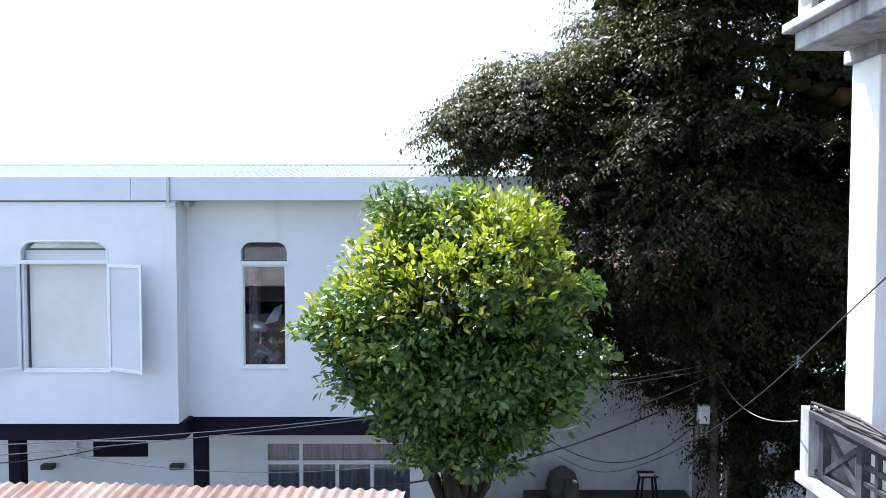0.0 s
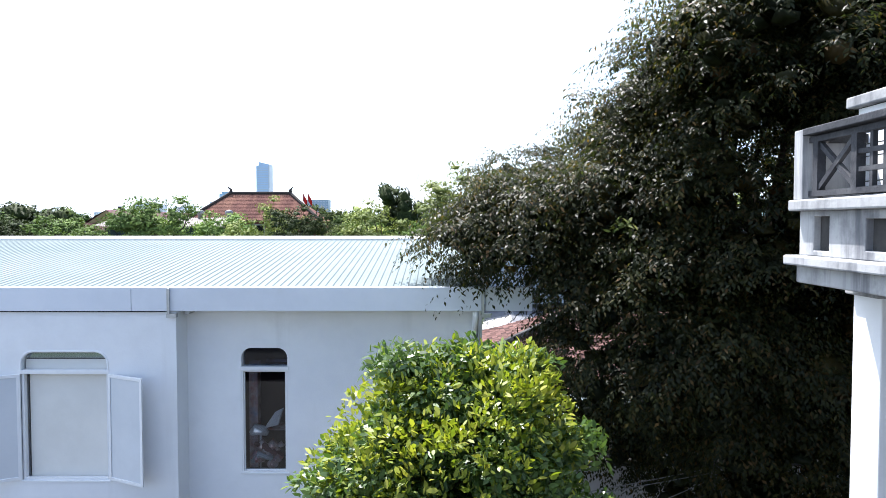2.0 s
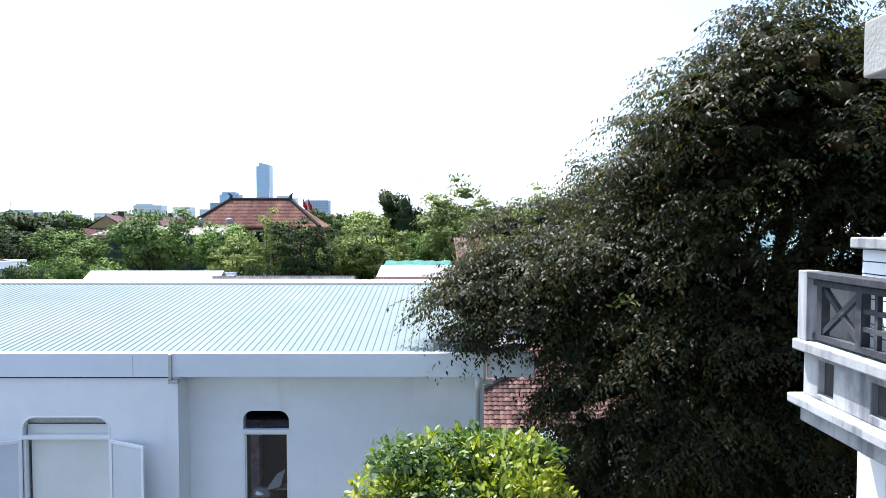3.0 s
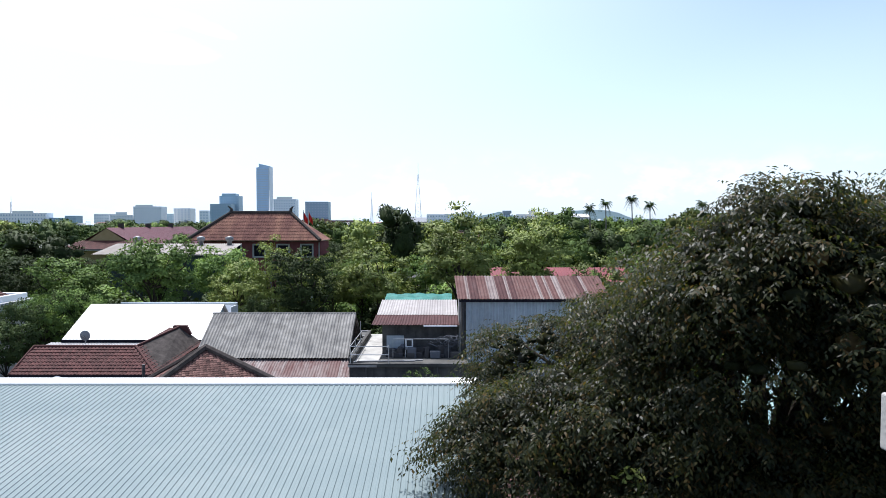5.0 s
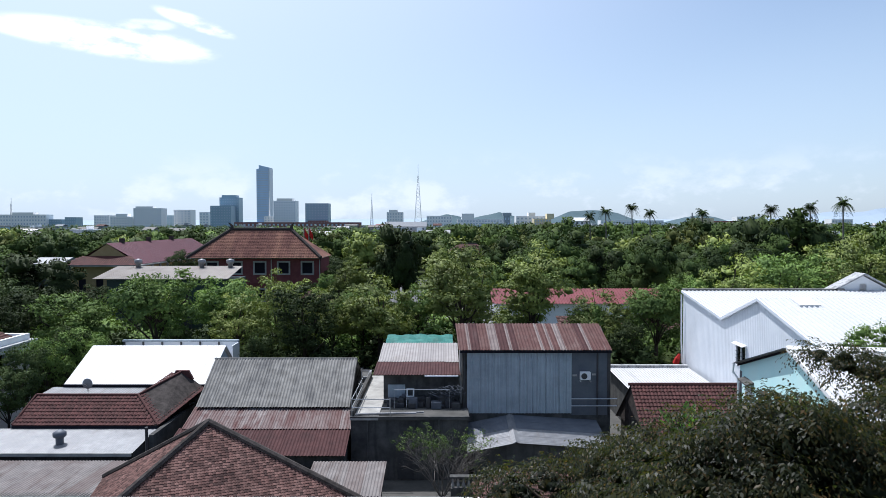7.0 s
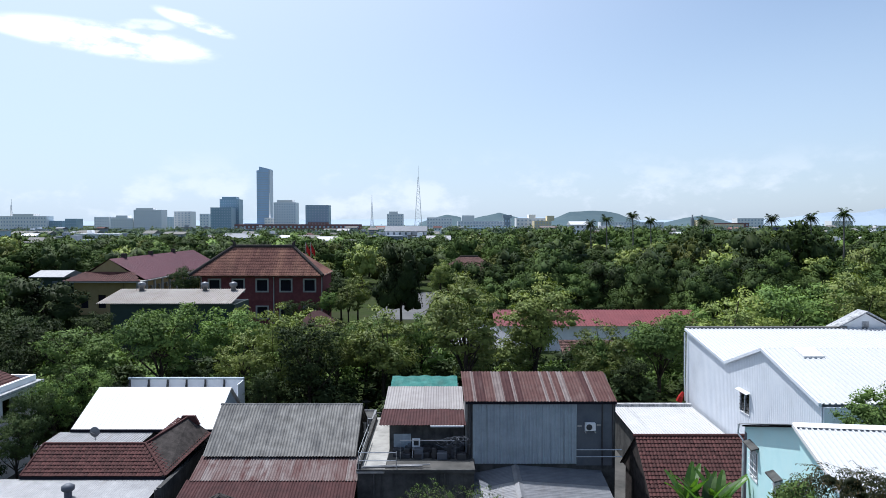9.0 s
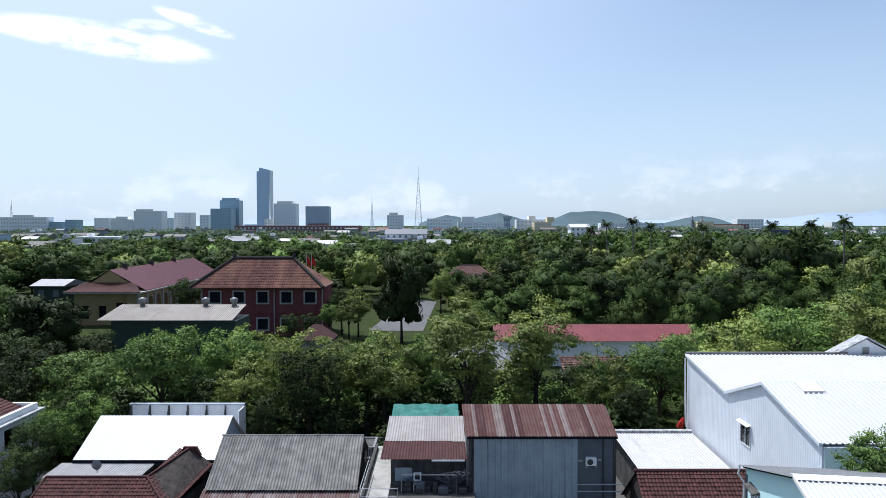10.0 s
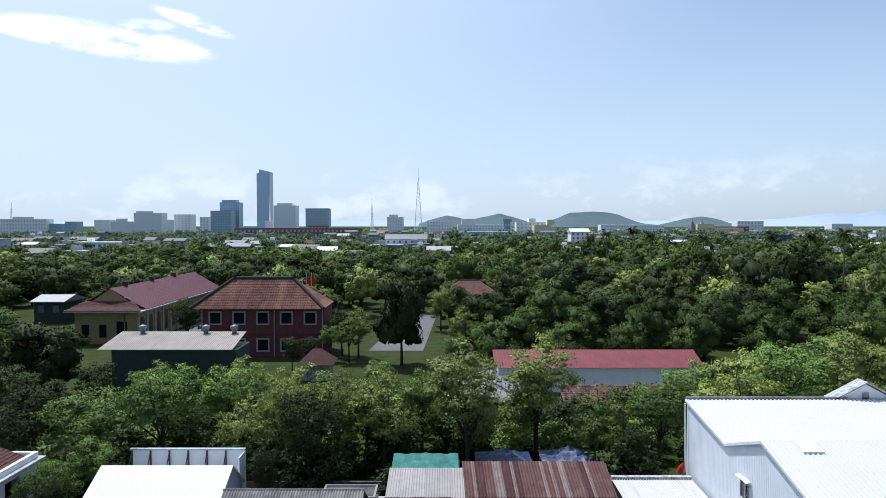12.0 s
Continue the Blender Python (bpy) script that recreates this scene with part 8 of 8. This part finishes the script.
# ---- far woods: one sheet of crowns ----
def far_woods(name, y, end, gap0, count, size, material, label, lobes=14):
    rw = np.random.default_rng(int(y))
    P, W, Fc, L, Dn, CC, CR, CO = [], [], [], [], [], [], [], []

    while y < end:
        x = -0.72 * y - 15
        while x < 0.72 * y + 15:
            gap = gap0 * rw.uniform(0.75, 1.3)
            cx, cy = x + rw.uniform(-0.3, 0.3) * gap, y + rw.uniform(-0.5, 0.5) * gap
            x += gap
            if rw.random() < (0.14 if y < 480 else 0.22):
                continue
            top = rw.uniform(5.5, 13.5) * (0.8 if cx < 0 else 1.0)
            top += 1.0
            rad = gap * rw.uniform(0.42, 0.6)
            lob = unit(rw, lobes)
            lob[:, 2] = np.abs(lob[:, 2]) * 1.1 - 0.15
            reach = rw.uniform(0.75, 1.15, (lobes, 1))
            own = rw.integers(0, lobes, count)
            d = unit(rw, count)
            d[:, 2] = np.abs(d[:, 2]) * 1.1 - 0.3
            mid = np.array([cx, cy, top - rad * 0.85]) + lob * reach * rad * np.array([0.72, 0.72, 0.62])
            size_l = rad * rw.uniform(0.24, 0.42, (lobes, 1)) * np.array([1, 1, 0.85])
            P.append(mid[own] + d * size_l[own] * rw.uniform(0.88, 1.12, count)[:, None])
            Dn.append(d * 0.55 + lob[own] * 0.95)
            CC.append(mid)
            CR.append(size_l * 0.68)
            CO.append(lob * 0.9)
            CO.append(np.array([[0.0, 0.0, 0.5]]))
            CC.append(np.array([[cx, cy, top - rad * 1.1]]))
            CR.append(rad * np.array([[0.7, 0.7, 0.75]]))
            W.append(np.cross(d, unit(rw, count)) + d * 0.2)
            Fc.append(d + np.array([0, 0, 0.3]) + rw.normal(size=(count, 3)) * 0.22)
            L.append(size * rw.uniform(0.7, 1.3, count))
        y += gap0 * 0.85
    L = np.concatenate(L)
    ob = new(name, leaf_mesh(name, np.concatenate(P), np.concatenate(W), np.concatenate(Fc), L, L * 0.6, np.concatenate(Dn), (np.concatenate(CC), np.concatenate(CR), 1, np.concatenate(CO)), 0.85))
    ob.data.materials.append(material)
    tagged(ob, label, "woods", kind="stuff")


far_woods("woods", 300.0, 480.0, 14.0, 150, 1.5, L_WOOD, "green woods between town houses", 8)
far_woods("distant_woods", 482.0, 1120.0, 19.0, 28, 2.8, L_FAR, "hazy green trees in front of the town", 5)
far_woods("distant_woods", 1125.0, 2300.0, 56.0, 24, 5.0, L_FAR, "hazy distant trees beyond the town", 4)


# ---- the town and the hills ----
def block(name, x0, x1, y, top, material, label, floors=0, bays=0, deep=25.0, crown=None, window=None):
    e = thing(name, ((x0 + x1) / 2, y, 0), label, "building", "town buildings")
    part("body", Form().box(x0, x1, y, y + deep, 0, top), material, e)
    if floors:
        fh, strip = (top - 3) / floors, Form()
        for i in range(floors):
            z = 2 + i * fh
            bw = (x1 - x0) / bays
            for k in range(bays):
                strip.box(x0 + (k + 0.28) * bw, x0 + (k + 0.72) * bw, y - 0.15, y, z + fh * 0.3, z + fh * 0.75)
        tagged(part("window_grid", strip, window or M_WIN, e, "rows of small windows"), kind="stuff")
    if crown:
        part("roof_block", Form().box(*crown), material, e)
    return e


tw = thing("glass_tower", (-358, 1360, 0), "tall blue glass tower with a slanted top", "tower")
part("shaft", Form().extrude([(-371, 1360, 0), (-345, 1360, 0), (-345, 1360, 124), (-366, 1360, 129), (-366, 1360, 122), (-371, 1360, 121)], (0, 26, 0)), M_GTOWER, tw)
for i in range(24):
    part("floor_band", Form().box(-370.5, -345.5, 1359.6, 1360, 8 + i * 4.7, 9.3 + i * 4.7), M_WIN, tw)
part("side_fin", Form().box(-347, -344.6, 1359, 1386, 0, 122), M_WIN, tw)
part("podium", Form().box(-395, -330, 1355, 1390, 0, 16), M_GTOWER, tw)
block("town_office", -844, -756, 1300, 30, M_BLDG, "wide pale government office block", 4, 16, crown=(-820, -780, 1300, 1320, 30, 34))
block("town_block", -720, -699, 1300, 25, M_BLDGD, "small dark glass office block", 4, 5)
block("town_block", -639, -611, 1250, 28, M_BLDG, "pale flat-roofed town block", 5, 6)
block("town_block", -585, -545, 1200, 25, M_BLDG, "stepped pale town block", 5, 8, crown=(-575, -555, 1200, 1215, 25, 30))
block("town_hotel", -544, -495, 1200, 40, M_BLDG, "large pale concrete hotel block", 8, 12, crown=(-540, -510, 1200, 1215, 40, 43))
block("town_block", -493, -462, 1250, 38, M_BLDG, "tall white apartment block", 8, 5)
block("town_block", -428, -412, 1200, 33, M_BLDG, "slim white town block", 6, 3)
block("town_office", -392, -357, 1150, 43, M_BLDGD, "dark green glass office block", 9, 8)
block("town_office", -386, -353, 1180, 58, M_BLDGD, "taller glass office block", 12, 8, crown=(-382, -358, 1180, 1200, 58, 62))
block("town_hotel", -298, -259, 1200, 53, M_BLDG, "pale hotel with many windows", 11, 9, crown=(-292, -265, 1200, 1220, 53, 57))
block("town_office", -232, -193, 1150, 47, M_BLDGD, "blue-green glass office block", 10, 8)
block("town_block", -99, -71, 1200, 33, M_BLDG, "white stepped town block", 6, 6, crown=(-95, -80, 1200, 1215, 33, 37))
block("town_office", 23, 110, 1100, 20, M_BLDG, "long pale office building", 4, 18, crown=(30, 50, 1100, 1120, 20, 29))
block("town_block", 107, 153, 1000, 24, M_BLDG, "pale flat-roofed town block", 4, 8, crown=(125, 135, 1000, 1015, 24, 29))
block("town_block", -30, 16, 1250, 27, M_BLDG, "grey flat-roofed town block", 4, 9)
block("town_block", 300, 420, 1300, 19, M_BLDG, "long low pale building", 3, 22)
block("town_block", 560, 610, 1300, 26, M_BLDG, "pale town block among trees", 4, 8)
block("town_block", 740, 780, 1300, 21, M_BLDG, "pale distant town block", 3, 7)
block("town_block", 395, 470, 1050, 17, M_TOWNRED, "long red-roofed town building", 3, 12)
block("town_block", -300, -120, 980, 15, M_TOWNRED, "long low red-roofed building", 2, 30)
def town_house(x, y, w_, d_, h_, wall, roof, rise=2.0, label="small town house between trees", flat=False):
    e = thing("town_house", (x, y, 0), label, "house", "town houses")
    part("wall", Form().box(x - w_ / 2, x + w_ / 2, y, y + d_, 0, h_), wall, e)
    if flat:
        part("parapet", Form().box(x - w_ / 2 - 0.4, x + w_ / 2 + 0.4, y - 0.5, y + d_ + 0.4, h_, h_ + 0.7), roof, e)
        part("stair_tower", Form().box(x - w_ * 0.3, x - w_ * 0.3 + 3.2, y + d_ * 0.4, y + d_ * 0.8, h_ + 0.7, h_ + 3.0), wall, e)
    else:
        part("roof", Form().extrude([(x - w_ / 2 - 0.6, y - 0.7, h_ - 0.15), (x - w_ / 2 - 0.6, y - 0.7, h_ + 0.05), (x - w_ / 2 - 0.6, y + d_ / 2, h_ + rise), (x - w_ / 2 - 0.6, y + d_ + 0.7, h_ + 0.05), (x - w_ / 2 - 0.6, y + d_ + 0.7, h_ - 0.15)], (w_ + 1.2, 0, 0)), roof, e)
    for st in range(int(h_ // 3.2)):
        n_ = max(2, int(w_ / 3.4))
        for k in range(n_):
            cx = x - w_ / 2 + w_ * (k + 0.5) / n_
            part("window", Form().box(cx - 0.65, cx + 0.65, y - 0.08, y, h_ - 2.4 - st * 3.2, h_ - 0.9 - st * 3.2), M_TOWNWIN, e)
    return e


rz = random.Random(12)
for i in range(120):
    y = 340 + 740 * rz.random() ** 1.25
    x = rz.uniform(-0.66, 0.66) * y
    flat = rz.random() < 0.35
    town_house(x, y, rz.uniform(7, 18), rz.uniform(8, 14), rz.uniform(5.5, 8.5) if y < 700 else rz.uniform(7.0, 11.5), rz.choice((M_HOUSE, M_HOUSE, M_HOUSE, M_HOUSE, M_BLDG)),
               rz.choice((M_GALV, M_HOUSE)) if flat else rz.choice((M_TOWNRED, M_GALV, M_GALV, M_OLDZINC, M_BLUEZINC, M_GALV, M_TILEB, M_GALVL, M_BLUEZINC)), rz.uniform(1.4, 2.6), flat=flat)
# houses that stand out between the trees
for args in ((-229, 450, 28, 10, 9.0, M_BLDG, M_BLDG, 3.0, "white two-storey villa with a wide terrace", True), (-212, 452, 10, 9, 7.0, M_HOUSE, M_CONCL, 2.0, "low pale annex of a villa", True),
             (-101, 300, 9, 10, 5.6, M_BLDG, M_TOWNRED, 2.4, "white house with a red roof between trees", False), (-121, 300, 11, 10, 4.6, M_HOUSE, M_TILEB, 3.0, "low house with a dark red roof", False),
             (-25, 450, 27, 14, 11.5, M_BLDG, M_BLUEZINC, 3.2, "long white hall with a blue-green roof", False), (-268, 440, 9, 9, 8.4, M_BLDG, M_WHITEROOF, 1.6, "narrow house with a white roof", False),
             (-303, 430, 40, 16, 11.5, M_BLDGD, M_CONCL, 1.0, "dark green glass hall with a pale roof edge", True), (-87.5, 150, 6.5, 8, 4.9, M_GREENWALL, M_GALVL, 1.2, "dark shed with a white sheet roof", False),
             (-78, 385, 13, 10, 7.6, M_HOUSE, M_GALV, 2.4, "house with a grey roof between trees", False), (-64, 372, 10, 9, 7.2, M_BLDG, M_GALVL, 2.2, "white house with a zinc roof", False), (-90, 400, 12, 9, 8.2, M_HOUSE, M_WHITEROOF, 1.4, "pale house with a white roof", False),
             (-47, 345, 12, 9, 5.4, M_HOUSE, M_GALV, 3.0, "low house with a grey gable roof", False), (160, 470, 24, 10, 9.4, M_HOUSE, M_WHITEROOF, 1.2, "low workshop with a white roof", False), (176, 455, 15, 10, 7.6, M_BLDG, M_WHITEROOF, 1.2, "low house with a white roof", False),
             (268, 445, 18, 11, 6.6, M_HOUSE, M_WHITEROOF, 1.6, "house with a white roof between palms", False), (290, 450, 13, 10, 8.4, M_HOUSE, M_WHITEROOF, 1.0, "grey house with a white roof", False), (104, 520, 14, 14, 15.5, M_BLDG, M_WHITEROOF, 2.6, "tall white building with a gabled roof", False),
             (112, 505, 10, 10, 9.0, M_HOUSE, M_TILEB, 1.6, "brown-roofed house beside a white building", False)):
    town_house(*args[:9], flat=args[9])
bd = thing("billboard", (247, 500, 0), "dark blue billboard on steel legs", "billboard")
part("panel", Form().box(240.5, 255, 500, 500.6, 7.6, 13.6), M_BOARD, bd)
for x in (243, 252.5):
    part("leg", Form().box(x - 0.3, x + 0.3, 500.6, 501.2, 0, 13.4), M_STEEL, bd)
block("town_block", 128, 152, 960, 20, M_CREAM, "cream-yellow flat-roofed town block", 4, 6, crown=(146, 156, 960, 975, 20, 27))
block("town_block", 28, 92, 900, 11, M_TOWNBLUE, "long pale blue building with a glazed front", 2, 20)
block("water_tower", 84, 92, 940, 24, M_HOUSE, "slim grey concrete water tower", 3, 2, deep=8, crown=(82, 94, 939, 949, 24, 28))
block("town_block", -760, -732, 1310, 21, M_BLDGD, "low blue glass town block", 3, 6)
block("town_block", -512, -494, 1255, 28, M_BLDGD, "narrow blue glass town block", 5, 3)
block("town_block", -222, -192, 1120, 18, M_TOWNRED, "low pinkish flat-roofed town block", 3, 6)
block("town_block", -322, -306, 1230, 26, M_BLDG, "small white town block beside a hotel", 5, 3)
block("town_hall", 372, 440, 1000, 15, M_CREAM, "long institution with red roofs", 3, 16, crown=(372, 396, 999, 1020, 15, 21))
for x in (369, 383):
    block("town_spire", x - 2, x + 2, 1010, 24, M_HOUSE, "slim dark grey church spire", deep=4, crown=(x - 0.8, x + 0.8, 1011, 1013, 24, 29))


def mast(x, y, top, wide, label):
    e = thing("radio_mast", (x, y, 0), label, "mast")
    for sx in (-1, 1):
        for sy in (0, 1):
            part("leg", Form().tube([(x + sx * wide, y + sy * 2 * wide, 0), (x + sx * wide * 0.1, y + wide, top * 0.82)], [0.55, 0.4], 5), M_BLDG, e)
    br = Form()
    for k in range(14):
        z0, z1 = top * 0.82 * k / 14, top * 0.82 * (k + 1) / 14
        w0, w1 = wide * (1 - 0.9 * k / 14), wide * (1 - 0.9 * (k + 1) / 14)
        br.tube([(x - w0, y, z0), (x + w1, y, z1)], 0.28, 4).tube([(x + w0, y, z0), (x - w1, y, z1)], 0.28, 4)
    part("lattice", br, M_BLDG, e)
    part("antenna", Form().tube([(x, y + wide, top * 0.82), (x, y + wide, top)], [0.5, 0.3], 5), M_BLDG, e)


mast(-51.4, 1400, 135, 8.0, "tall lattice radio mast")
mast(-136, 1300, 70, 3.0, "slim steel lattice mast")
mast(-823, 1300, 62, 2.5, "slim antenna mast on the town edge")
mast(-318, 1250, 72, 1.5, "thin antenna mast by a hotel")


def hill(name, xs, y, material, label):
    f = Form()
    n = 90
    x0, x1 = xs[0][0], xs[-1][0]
    pts = []
    for i in range(n + 1):
        x = x0 + (x1 - x0) * i / n
        z = float(np.interp(x, [a for a, _ in xs], [b for _, b in xs]))
        z += (0.04 * z + 0.6) * noise.noise((x * 0.012, y * 0.01, 3.3)) + 1.3 * noise.noise((x * 0.07, 1.0, y))
        pts.append((x, max(z, 1)))
    for (xa, za), (xb, zb) in zip(pts, pts[1:]):
        f.poly([(xa, y - 250, 0), (xb, y - 250, 0), (xb, y - 60, zb * 0.72), (xa, y - 60, za * 0.72)]).poly([(xa, y - 60, za * 0.72), (xb, y - 60, zb * 0.72), (xb, y, zb), (xa, y, za)])
    solid(name, f, material, label, "hill", kind="structure", smooth=True)


# backdrop ridges, bluish with painted-in haze
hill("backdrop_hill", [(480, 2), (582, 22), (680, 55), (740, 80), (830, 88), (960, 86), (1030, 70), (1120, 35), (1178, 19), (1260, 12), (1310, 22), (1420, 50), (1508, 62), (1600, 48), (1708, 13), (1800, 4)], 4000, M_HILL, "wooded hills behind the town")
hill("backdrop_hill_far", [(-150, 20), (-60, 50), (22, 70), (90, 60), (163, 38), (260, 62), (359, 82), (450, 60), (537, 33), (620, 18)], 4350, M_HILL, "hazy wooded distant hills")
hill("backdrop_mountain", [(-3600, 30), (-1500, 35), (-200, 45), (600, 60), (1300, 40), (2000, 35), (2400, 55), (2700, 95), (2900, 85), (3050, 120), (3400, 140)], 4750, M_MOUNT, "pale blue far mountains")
